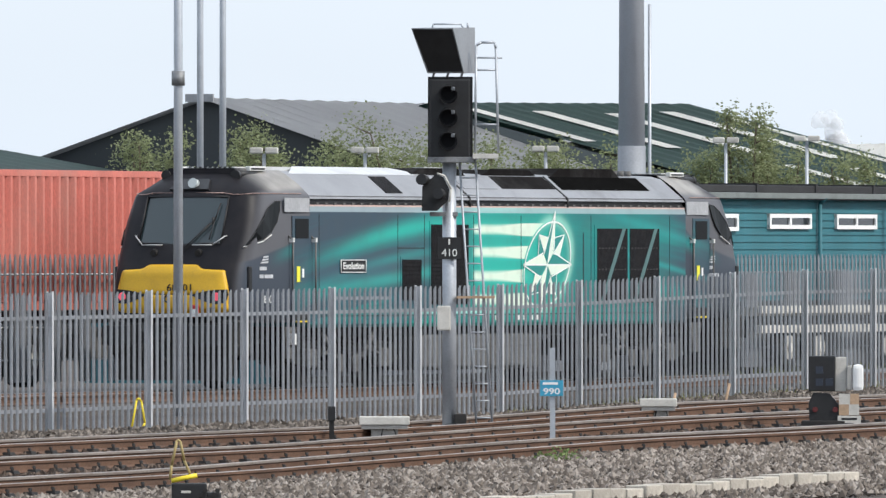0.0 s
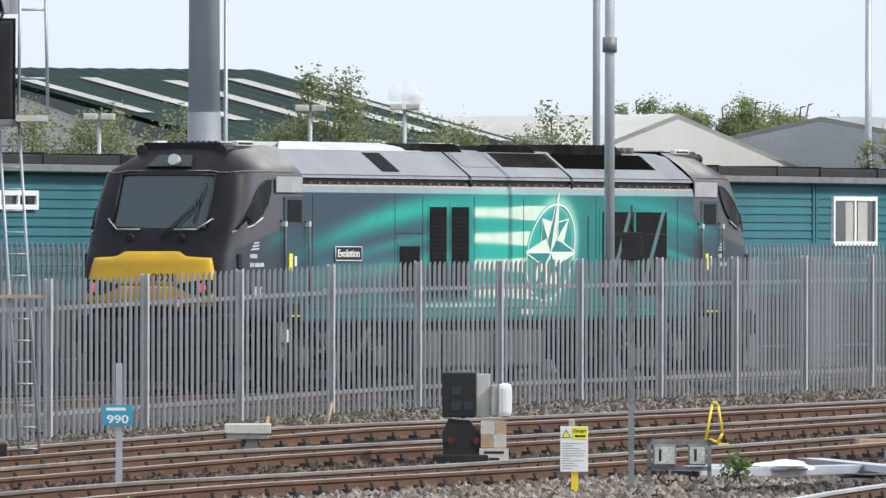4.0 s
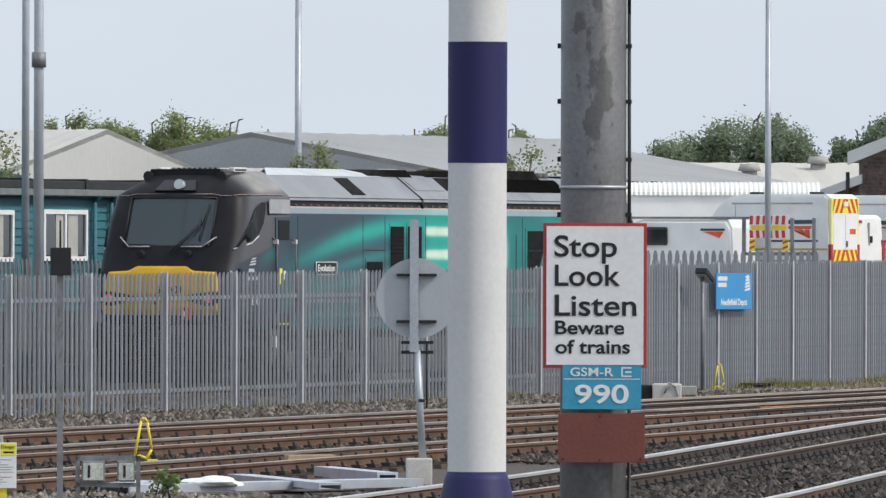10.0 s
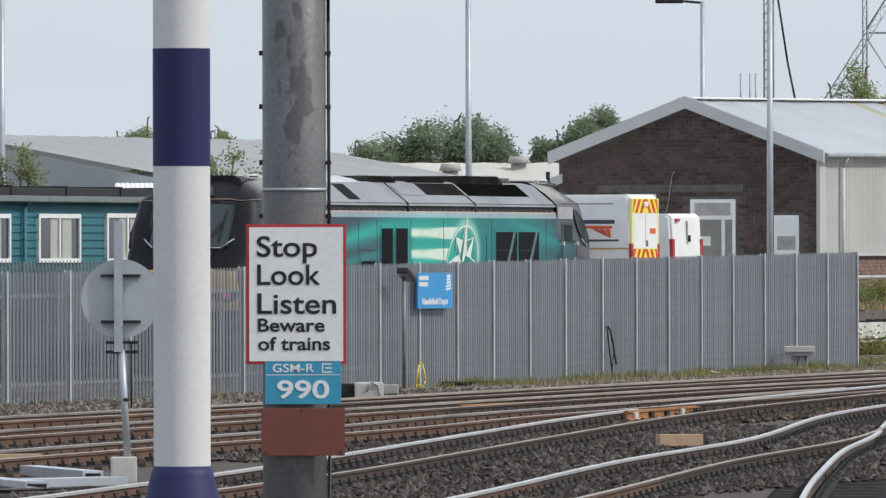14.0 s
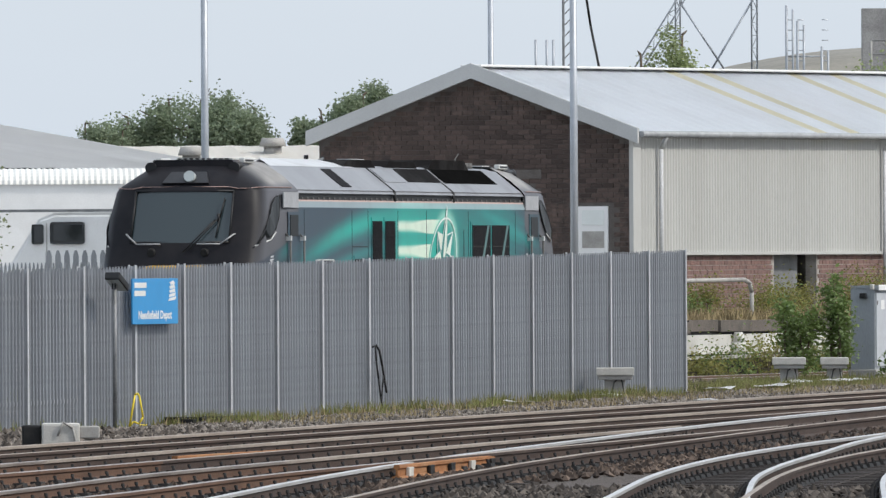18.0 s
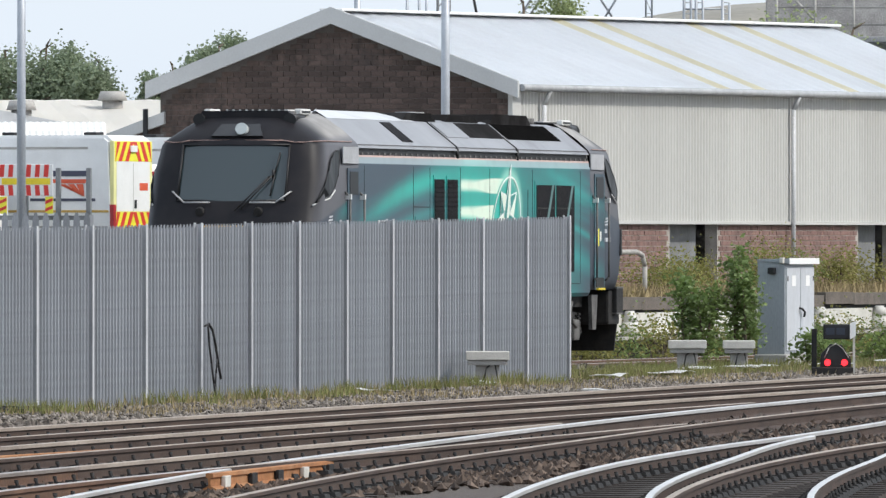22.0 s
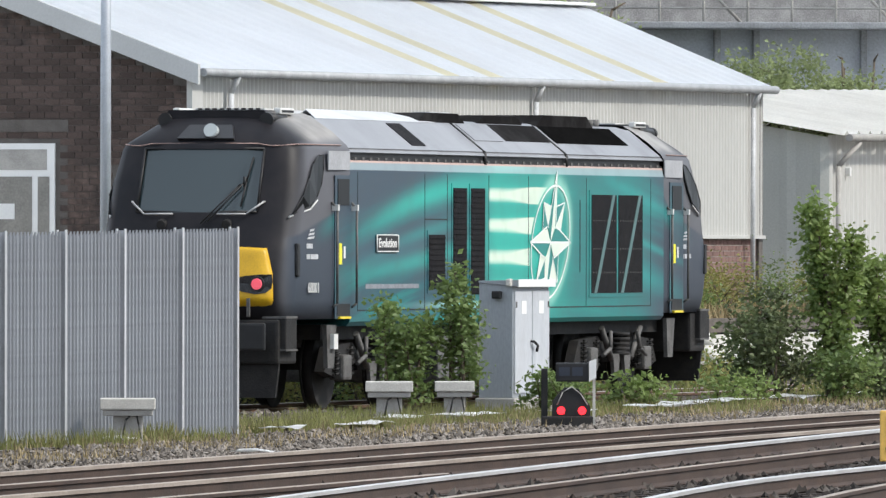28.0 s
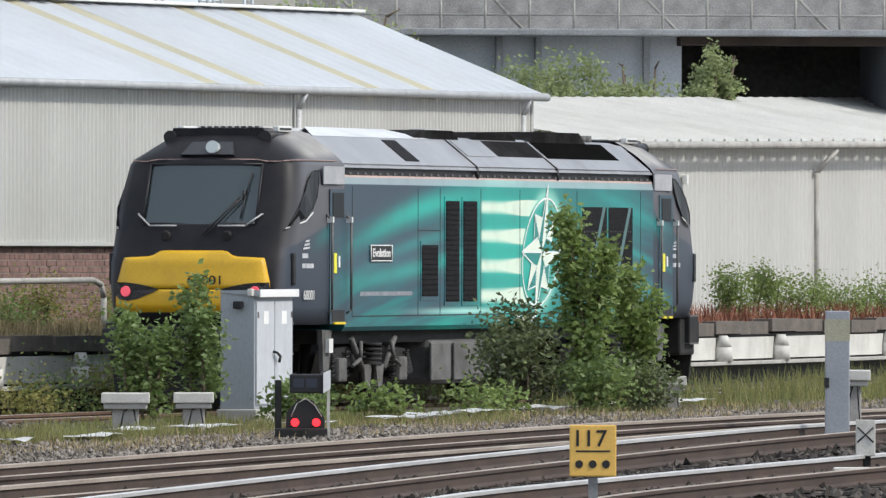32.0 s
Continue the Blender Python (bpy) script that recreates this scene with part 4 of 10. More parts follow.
# ---- far sheds and roofs ----
def build_far_shed(s0, q0, L, W, eave, ridge, wall, roof, label, strips=(), axis=0.0, ribs=0):
    sh = thing("industrial_shed", track(s0, q0, 0, axis), label, "industrial shed", "industrial sheds behind the yard")
    bm = bmesh.new()
    plate(bm, [(0, -0.5), (W, -0.5), (W, eave), (W / 2, ridge - 0.05), (0, eave)], L, "x", 0.0)
    part("wall", bm, wall, sh)
    for side in (0, 1):
        y0, y1 = (-0.3, W / 2) if side == 0 else (W + 0.3, W / 2)
        n = max(int(L / 1.0), 1) * 2
        rf = bmesh.new()
        prev = None
        for i in range(n + 1):
            x = -0.3 + (L + 0.6) * i / n
            o = 0.03 if i % 2 else 0
            cur = (rf.verts.new((x, y0, eave - 0.02 + o)), rf.verts.new((x, y1, ridge + o)))
            if prev:
                rf.faces.new((prev[0], cur[0], cur[1], prev[1]))
            prev = cur
        bmesh.ops.solidify(rf, geom=rf.faces[:], thickness=0.06)
        part("roof_slope", rf, roof, sh)
    for x in strips:
        sb = bmesh.new()
        slope = (ridge - eave) / (W / 2)
        v = [sb.verts.new((xx, yy, eave + (yy + 0.3) * slope + 0.07)) for xx, yy in ((x, 0.8), (x + 1.1, 0.8), (x + 1.1, W / 2 - 0.9), (x, W / 2 - 0.9))]
        sb.faces.new(v)
        bmesh.ops.solidify(sb, geom=sb.faces[:], thickness=0.03)
        part("rooflight", sb, WHITE_ROOF, sh, "pale rooflight strip")
    part("barge_flashing", boxed(-0.35, -0.29, W / 2 - 0.4, W / 2 + 0.4, ridge - 0.1, ridge + 0.1), roof, sh)
    return sh


def build_roof_shed(a, b, off, wall, roof, label, strips=(), strip_mat=None):
    """A big plain shed given by its ridge from a to b and the fall of its near slope; the far slope mirrors it."""
    a, b, off = Vector(a), Vector(b), Vector(off)
    far = Vector((-off.x, -off.y, off.z))
    sh = thing("industrial_shed", Matrix.Identity(4), label, "industrial shed", "industrial sheds behind the yard")
    for name, o in (("near_slope", off), ("far_slope", far)):
        bm = bmesh.new()
        n = 30
        prev = None
        for i in range(n + 1):
            p = a.lerp(b, i / n)
            z = Vector((0, 0, 0.02 * (i % 2)))
            cur = (bm.verts.new(p + z), bm.verts.new(p + o + z))
            if prev:
                bm.faces.new((prev[0], cur[0], cur[1], prev[1]))
            prev = cur
        bmesh.ops.solidify(bm, geom=bm.faces[:], thickness=0.08)
        part(name, bm, roof, sh)
    wl = bmesh.new()
    dn = Vector((0, 0, 0.12))
    for p, q in ((a + off, b + off), (a + far, b + far)):
        v = [wl.verts.new(x) for x in (p - dn, q - dn, Vector((q.x, q.y, -0.5)), Vector((p.x, p.y, -0.5)))]
        wl.faces.new(v)
    for e in (a, b):
        v = [wl.verts.new(x) for x in (e - dn, e + off - dn, Vector((e.x + off.x, e.y + off.y, -0.5)), Vector((e.x + far.x, e.y + far.y, -0.5)), e + far - dn)]
        wl.faces.new(v)
    part("wall", wl, wall, sh)
    for k0, k1, t0, t1 in strips:
        sb = bmesh.new()
        up = Vector((0, 0, 0.06))
        v = [sb.verts.new(a.lerp(b, k) + off * t + up) for k, t in ((k0, t0), (k1, t0), (k1, t1), (k0, t1))]
        sb.faces.new(v)
        bmesh.ops.solidify(sb, geom=sb.faces[:], thickness=0.03)
        part("rooflight", sb, strip_mat or WHITE_ROOF, sh, "pale rooflight strip")
    return sh


build_far_shed(221.2, 109.3, 24.0, 14.4, 3.85, 6.22, DARK_CLAD, GREY_ROOF, "big shed with a charcoal gable and a mid-grey roof")
build_roof_shed((-22.5, 259.0, 6.24), (-15.65, 259.5, 6.2), (10.2, -4.0, -2.75), GREEN_WALL, GREEN_ROOF, "large shed with a dark green roof and pale rooflights",
[(0.02, 0.07, 0.08, 0.40), (0.25, 0.31, 0.10, 0.46), (0.50, 0.56, 0.12, 0.52), (0.74, 0.80, 0.10, 0.55), (0.90, 0.94, 0.16, 0.62), (0.45, 0.50, 0.62, 0.95), (0.66, 0.71, 0.64, 0.97)])
build_roof_shed((-12.6, 271.7, 5.24), (-6.3, 271.9, 5.34), (-3.0, -4.0, -1.29), CLAD, WHITE_ROOF, "low shed with a bright white roof and pale gable")
GREY_GABLE = mat("grey_gable_cladding", (0.36, 0.365, 0.37), 0.6, 0, 0.1, 0.4, 10)
build_roof_shed((-2.9, 275.0, 5.32), (5.1, 292.0, 5.34), (5.87, -6.25, -1.19), GREY_GABLE, mat("silver_grey_roof_sheet", (0.60, 0.60, 0.595), 0.5, 0.05, 0.07, 0.5, 25, 0.03, (0.52, 0.52, 0.51), 0.35), "long shed with a grey gable and a pale grey roof")
build_roof_shed((7.0, 290.0, 4.72), (19.0, 289.6, 4.72), (0.6, -5.5, -0.75), CLAD, mat("cream_white_roof_sheet", (0.86, 0.83, 0.77), 0.6, 0, 0.04, 0.6, 25, 0.02), "low flat-pitched building with a cream-white roof")
build_far_shed(212.0, 118.3, 8.0, 7.0, 4.3, 4.9, DARK_CLAD, GREEN_ROOF, "small lean-to with a grey-green corrugated roof")


def build_barrel_store():
    """A low store with a ribbed, rounded white roof edge, behind the vans."""
    st = thing("barrel_roofed_store", pose(1.0, 266.0, 0), "low white store with a ribbed, rounded roof", "store building")
    bm = bmesh.new()
    n = 170
    prev = None
    for i in range(n + 1):
        x = i * 9.6 / n
        r = 0.025 if i % 2 else 0.0
        cur = [bm.verts.new((x, 0.6 - (0.6 + r) * math.sin(t), 3.75 + (0.30 + r) * math.cos(t))) for t in [k * math.pi / 12 for k in range(7)]]
        if prev:
            for j in range(6):
                bm.faces.new((prev[j], cur[j], cur[j + 1], prev[j + 1]))
        prev = cur
    part("ribbed_roof", bm, WHITE_ROOF, st, "ribbed white roof edge")
    part("wall", boxed(0, 9.6, 0.05, 5.0, 0.0, 3.76), WHITE, st)
    part("roof_deck", boxed(0, 9.6, 0.6, 5.0, 3.98, 4.05), WHITE_ROOF, st)


build_barrel_store()


def roof_vent(x, y, z):
    v = thing("roof_ventilator", pose(x, y, z), "small grey ventilator on a pale roof", "roof vent")
    part("stem", rodded((0, 0, -0.1), (0, 0, 0.16), 0.20, n=10), CONCRETE, v)
    part("cowl", rodded((0, 0, 0.16), (0, 0, 0.34), 0.30, 0.24, 12), CONCRETE, v)


roof_vent(11.45, 288.6, 4.54)
roof_vent(9.65, 287.2, 4.34)


BRIDGE_GREY = mat("weathered_bridge_steel", (0.28, 0.29, 0.305), 0.8, 0, 0.3, 1.5, 25, 0.2, (0.09, 0.085, 0.08), 0.5)


def build_viaduct():
    """The road bridge far beyond: deck, railings, piers and a dark span."""
    v = thing("road_bridge", pose(24.6, 331.0, 0, 0, 0, 0), "old grey concrete road bridge with rusty railings and a dark span", "bridge")
    part("deck", boxed(3.6, 40, 0, 7, 6.58, 6.72, bevel=0.03), BRIDGE_GREY, v, "concrete deck edge")
    part("parapet_wall", boxed(3.6, 40, 1.6, 1.9, 6.6, 8.6), mat("pale_rough_masonry", (0.33, 0.32, 0.31), 0.9, 0, 0.35, 2.5, 30, 0.5, (0.14, 0.13, 0.13), 0.6), v, "rough pale masonry above the deck")
    part("abutment", boxed(3.6, 11.4, 1.2, 6.6, -0.5, 6.58), mat("blue_grey_concrete", (0.50, 0.53, 0.58), 0.85, 0, 0.2, 0.6, 20, 0.2, (0.36, 0.375, 0.40), 0.5), v, "blue-grey panelled abutment")
    for x in (3.7, 5.3, 7.6, 8.4, 10.6):
        part("rib", boxed(x, x + 0.13, 0.95, 1.2, -0.5, 6.58, bevel=0.02), BRIDGE_GREY, v)
    part("pier", boxed(15.7, 17.8, 1.0, 6.6, -0.5, 6.58), mat("blue_grey_pier", (0.30, 0.32, 0.36), 0.85, 0, 0.2, 0.6, 20), v, "blue-grey pier")
    # shade under the span is put into this wall's dark colour
    part("span_shadow_wall", boxed(11.4, 15.7, 6.2, 6.6, -0.5, 6.58), mat("span_shade_masonry", (0.13, 0.12, 0.115), 0.9, 0, 0.5, 0.8, 10, 0.4, (0.05, 0.046, 0.044), 0.6), v, "wall under the span, painted dark for its shade")
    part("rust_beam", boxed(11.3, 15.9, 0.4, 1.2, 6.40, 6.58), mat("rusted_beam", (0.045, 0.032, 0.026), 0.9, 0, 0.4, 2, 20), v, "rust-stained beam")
    rl = bmesh.new()
    for k in range(40):
        x = 3.7 + k * 0.9
        rod(rl, (x, 0.2, 6.6), (x, 0.2, 7.75), 0.03, n=5)
    for z in (7.0, 7.4, 7.75):
        rod(rl, (3.7, 0.2, z), (39.5, 0.2, z), 0.022, n=5)
    for k in range(10):
        x = 4 + k * 3.1
        rod(rl, (x, 0.2, 7.7), (x + 1.0, 0.4, 6.7), 0.035, n=5)
    part("railing", rl, CONCRETE, v, "thin railings")


build_viaduct()


def lattice_leg(t, a, b, w):
    """A slim square lattice girder from a to b."""
    a, b = Vector(a), Vector(b)
    bm = bmesh.new()
    d = (b - a).normalized()
    u = d.cross(Vector((0, 1, 0))).normalized() * w
    v = Vector((0, w, 0))
    n = max(int((b - a).length / 0.32), 2)
    for p, q in ((-1, -1), (1, -1), (1, 1), (-1, 1)):
        rod(bm, a + u * p + v * q, b + u * p + v * q, 0.022, n=4)
    for k in range(n):
        c, e = a.lerp(b, k / n), a.lerp(b, (k + 1) / n)
        s = 1 if k % 2 else -1
        rod(bm, c + u * s - v, e - u * s - v, 0.014, n=4)
        rod(bm, c + u - v, c - u - v, 0.012, n=4)
    part("lattice_leg", bm, GALV_POLE, t)


def lattice_tower():
    t = thing("lattice_tower", pose(23.4, 331.0, 0), "grey steel lattice tower with cross bracing", "lattice tower")
    lattice_leg(t, (-0.05, 0, 4.0), (-0.05, 0, 16.0), 0.06)
    lattice_leg(t, (1.9, 0, 4.0), (1.9, 0, 16.0), 0.07)
    for a, b in (((0.55, 0, 6.6), (1.9, 0, 8.85)), ((0.0, 0, 8.75), (1.15, 0, 7.0)), ((0.0, 0, 8.9), (1.9, 0, 8.9)), ((0, 0, 9.0), (1.9, 0, 12.0)), ((1.9, 0, 9.0), (0, 0, 12.0)), ((0, 0, 12.0), (1.9, 0, 12.0))):
        part("brace", rodded(a, b, 0.028, n=5), GALV_POLE, t)
    lattice_leg(t, (-1.5, -0.4, 6.4), (1.0, -0.4, 10.4), 0.09)
    for x, z in ((2.72, 8.65), (3.0, 8.25), (3.62, 7.6)):
        m = bmesh.new()
        rod(m, (x, 0, 5.5), (x, 0, z), 0.035, n=6)
        rod(m, (x + 0.16, 0, 5.5), (x + 0.16, 0, z - 0.1), 0.03, n=6)
        for k in range(9):
            rod(m, (x, 0, 6.2 + k * 0.26), (x + 0.16, 0, 6.2 + k * 0.26), 0.016, n=4)
        part("ladder_mast", m, GALV_POLE, t)
    part("cross_rail", rodded((2.7, 0, 7.35), (3.7, 0, 7.35), 0.02, n=5), GALV_POLE, t)


lattice_tower()


def build_mound():
    bm = bmesh.new()
    n = 24
    rows = []
    for j in range(8):
        rows.append([bm.verts.new((23.5 + i * 0.9, 345 + j * 5, 5.9 + 1.35 * math.sin(min(i / 9, 1) * math.pi * 0.5) + 0.9 * math.sin(j / 7 * math.pi) + 0.15 * noise.noise((i, j, 0)) - (3 if j in (0, 7) else 0))) for i in range(n)])
    for j in range(7):
        for i in range(n - 1):
            bm.faces.new((rows[j][i], rows[j][i + 1], rows[j + 1][i + 1], rows[j + 1][i])).smooth = True
    b = part("embankment", bm, mat("dry_bank", (0.25, 0.235, 0.20), 0.95, 0, 0.2, 0.5, 5))
    tagged(b, "dry grassy bank beyond the yard", "embankment", kind="structure")


build_mound()


# ---- the locomotive ----
def livery():
    """Slate ends that fade into sweeping teal streaks, brightest round the stripes."""
    m = bpy.data.materials.new("teal_streak_livery")
    m.use_nodes = True
    nt = m.node_tree
    n, ln = nt.nodes, nt.links
    b = n["Principled BSDF"]

    def math_node(op, a, c=None, d=None):
        k = n.new("ShaderNodeMath")
        k.operation = op
        for i, v in enumerate((a, c, d)):
            if v is None:
                continue
            if isinstance(v, (int, float)):
                k.inputs[i].default_value = v
            else:
                ln.new(v, k.inputs[i])
        return k.outputs["Value"]

    def bell(v, centre, width):
        d = math_node("DIVIDE", math_node("SUBTRACT", v, centre), width)
        return math_node("POWER", 2.718, math_node("MULTIPLY", math_node("MULTIPLY", d, d), -1.0))

    def blend(fac, a, c):
        k = n.new("ShaderNodeMix")
        k.data_type = "RGBA"
        ln.new(fac, k.inputs["Factor"])
        for key, v in (("A", a), ("B", c)):
            if isinstance(v, tuple):
                k.inputs[key].default_value = (*v, 1)
            else:
                ln.new(v, k.inputs[key])
        return k.outputs["Result"]

    co = n.new("ShaderNodeTexCoord")
    sep = n.new("ShaderNodeSeparateXYZ")
    ln.new(co.outputs["Object"], sep.inputs["Vector"])
    x, z = sep.outputs["X"], sep.outputs["Z"]
    off = math_node("SUBTRACT", x, 10.2)
    arc = math_node("ADD", z, math_node("MULTIPLY", math_node("MULTIPLY", off, off), 0.0095))
    vec = n.new("ShaderNodeCombineXYZ")
    ln.new(math_node("MULTIPLY", x, 0.10), vec.inputs["X"])
    ln.new(math_node("MULTIPLY", arc, 1.9), vec.inputs["Z"])
    st = n.new("ShaderNodeTexNoise")
    st.inputs["Scale"].default_value, st.inputs["Detail"].default_value, st.inputs["Roughness"].default_value = 1.0, 5.0, 0.55
    ln.new(vec.outputs["Vector"], st.inputs["Vector"])
    ramp = n.new("ShaderNodeValToRGB")
    e = ramp.color_ramp.elements
    e[0].position, e[0].color = 0.42, (0.036, 0.062, 0.088, 1)
    e[1].position, e[1].color = 0.69, (0.006, 0.42, 0.33, 1)
    k = e.new(0.52)
    k.color = (0.022, 0.098, 0.122, 1)
    k = e.new(0.60)
    k.color = (0.008, 0.19, 0.18, 1)
    ln.new(st.outputs["Fac"], ramp.inputs["Fac"])
    body = ramp.outputs["Color"]
    def ramp_of(v, lo, hi, to_lo=0.0, to_hi=1.0, smooth=True):
        k = n.new("ShaderNodeMapRange")
        if smooth:
            k.interpolation_type = "SMOOTHSTEP"
        k.inputs["From Min"].default_value, k.inputs["From Max"].default_value = lo, hi
        k.inputs["To Min"].default_value, k.inputs["To Max"].default_value = to_lo, to_hi
        ln.new(v, k.inputs["Value"])
        return k.outputs["Result"]

    def times(*fs):
        out = fs[0]
        for f in fs[1:]:
            out = math_node("MULTIPLY", out, f)
        return out

    # an even teal field that fills the middle and the aft half
    field = times(ramp_of(x, 5.6, 8.6), ramp_of(x, 15.2, 17.2, 1.0, 0.0))
    body = blend(times(field, 0.80), body, (0.010, 0.185, 0.175))
    # the sweeps that rise from the cab to the stripes
    bent = math_node("POWER", math_node("ABSOLUTE", math_node("SUBTRACT", x, 8.4)), 2.0)
    sweep = bell(math_node("SUBTRACT", z, math_node("SUBTRACT", 3.02, math_node("MULTIPLY", bent, 0.018))), 0.0, 0.16)
    body = blend(times(sweep, bell(x, 5.4, 2.9), 0.85), body, (0.012, 0.43, 0.35))
    under = bell(math_node("SUBTRACT", z, math_node("SUBTRACT", 2.52, math_node("MULTIPLY", bent, 0.016))), 0.0, 0.10)
    body = blend(times(under, bell(x, 4.6, 2.6), 0.55), body, (0.02, 0.33, 0.30))
    low = bell(math_node("SUBTRACT", z, math_node("ADD", 1.62, math_node("MULTIPLY", x, 0.075))), 0.0, 0.13)
    body = blend(times(low, bell(x, 5.0, 3.2), 0.75), body, (0.02, 0.40, 0.34))
    # violet-blue shade between the sweeps
    plum = bell(math_node("SUBTRACT", z, math_node("ADD", 2.0, math_node("MULTIPLY", x, 0.03))), 0.0, 0.22)
    body = blend(times(plum, bell(x, 3.6, 2.2), 0.5), body, (0.055, 0.075, 0.12))
    for lift, wide, share in ((3.05, 0.10, 0.6), (2.42, 0.06, 0.7), (1.95, 0.16, 0.55)):
        aft = bell(math_node("SUBTRACT", z, math_node("SUBTRACT", lift, math_node("MULTIPLY", math_node("SUBTRACT", x, 14.5), 0.14))), 0.0, wide)
        body = blend(times(aft, ramp_of(x, 12.6, 15.6), share), body, (0.015, 0.33, 0.31))
    # glow round the stripes and the emblem
    lean = math_node("SUBTRACT", math_node("SUBTRACT", x, 11.12), math_node("MULTIPLY", math_node("SUBTRACT", z, 2.22), 0.33))
    ex, ez = math_node("DIVIDE", lean, 0.95), math_node("DIVIDE", math_node("SUBTRACT", z, 2.22), 0.82)
    ring = math_node("SQRT", math_node("ADD", math_node("MULTIPLY", ex, ex), math_node("MULTIPLY", ez, ez)))
    glow = times(ramp_of(x, 7.6, 8.6), ramp_of(x, 11.2, 12.6, 1.0, 0.0), bell(z, 2.25, 1.05))
    body = blend(times(glow, 0.85), body, (0.014, 0.42, 0.335))
    # cream stripes: soft streaks by the vents, crisp bars beside the emblem
    wave = math_node("COSINE", math_node("MULTIPLY", math_node("SUBTRACT", math_node("ADD", z, math_node("MULTIPLY", math_node("SUBTRACT", st.outputs["Fac"], 0.5), 0.10)), 1.58), 14.51))
    between_bars = times(math_node("POWER", math_node("MULTIPLY", math_node("ADD", wave, 1.0), 0.5), 1.6), ramp_of(x, 8.0, 8.5), ramp_of(x, 9.4, 10.8, 1.0, 0.0), ramp_of(z, 1.38, 1.42))
    body = blend(times(between_bars, 0.75), body, (0.10, 0.64, 0.50))
    sharp = ramp_of(x, 8.9, 10.3)
    limit = math_node("SUBTRACT", 0.42, math_node("MULTIPLY", sharp, 0.62))
    soft = math_node("SUBTRACT", 0.50, math_node("MULTIPLY", sharp, 0.42))
    bars = n.new("ShaderNodeClamp")
    ln.new(math_node("DIVIDE", math_node("ADD", math_node("SUBTRACT", wave, limit), soft), math_node("MULTIPLY", soft, 2.0)), bars.inputs["Value"])
    inside = times(ramp_of(x, 8.05, 8.25), ramp_of(ring, 1.0, 1.04), ramp_of(lean, -0.02, 0.02, 1.0, 0.0), ramp_of(z, 1.38, 1.42), ramp_of(z, 3.0, 3.04, 1.0, 0.0))
    body = blend(times(bars.outputs["Result"], inside, 0.93), body, (0.70, 0.80, 0.66))
    halo = times(bell(ring, 1.02, 0.13), ramp_of(x, 10.2, 11.2))
    body = blend(times(halo, 0.55), body, (0.40, 0.78, 0.64))
    fl = bell(z, 1.36, 0.045)
    body = blend(times(fl, bell(x, 7.4, 2.0), 0.75), body, (0.45, 0.82, 0.74))
    # slate ends
    ends = n.new("ShaderNodeMapRange")
    ends.interpolation_type = "SMOOTHSTEP"
    ends.inputs["From Min"].default_value, ends.inputs["From Max"].default_value = 6.6, 9.0
    ends.inputs["To Max"].default_value = 0.95
    ln.new(math_node("ABSOLUTE", math_node("SUBTRACT", x, 9.35)), ends.inputs["Value"])
    body = blend(math_node("MULTIPLY", ends.outputs["Result"], 0.75), body, (0.046, 0.062, 0.084))
    # pale line under the roof edge: the bevel's sky sheen is painted in
    top = n.new("ShaderNodeMapRange")
    top.inputs["From Min"].default_value, top.inputs["From Max"].default_value = 3.175, 3.18
    top.inputs["To Max"].default_value = 0.62
    ln.new(z, top.inputs["Value"])
    body = blend(top.outputs["Result"], body, (0.36, 0.44, 0.46))
    top2 = n.new("ShaderNodeMapRange")
    top2.inputs["From Min"].default_value, top2.inputs["From Max"].default_value = 3.272, 3.277
    ln.new(z, top2.inputs["Value"])
    body = blend(top2.outputs["Result"], body, (0.52, 0.36, 0.31))
    # brake dust towards the sole bar
    grime = n.new("ShaderNodeTexNoise")
    grime.inputs["Scale"].default_value, grime.inputs["Detail"].default_value = 2.5, 7.0
    ln.new(co.outputs["Object"], grime.inputs["Vector"])
    gr = n.new("ShaderNodeMapRange")
    gr.inputs["From Min"].default_value, gr.inputs["From Max"].default_value = 0.50, 0.75
    gr.inputs["To Max"].default_value = 0.16
    ln.new(grime.outputs["Fac"], gr.inputs["Value"])
    body = blend(gr.outputs["Result"], body, (0.06, 0.065, 0.065))
    ln.new(body, b.inputs["Base Color"])
    b.inputs["Roughness"].default_value = 0.40
    b.inputs["Coat Weight"].default_value = 0.0
    b.inputs["Specular IOR Level"].default_value = 0.35
    return m


LIVERY = livery()
TANK_GREY = mat("grimy_grey_tank_paint", (0.12, 0.118, 0.115), 0.75, 0.1, 0.4, 3, 40, 0.2, (0.04, 0.036, 0.033), 0.7)


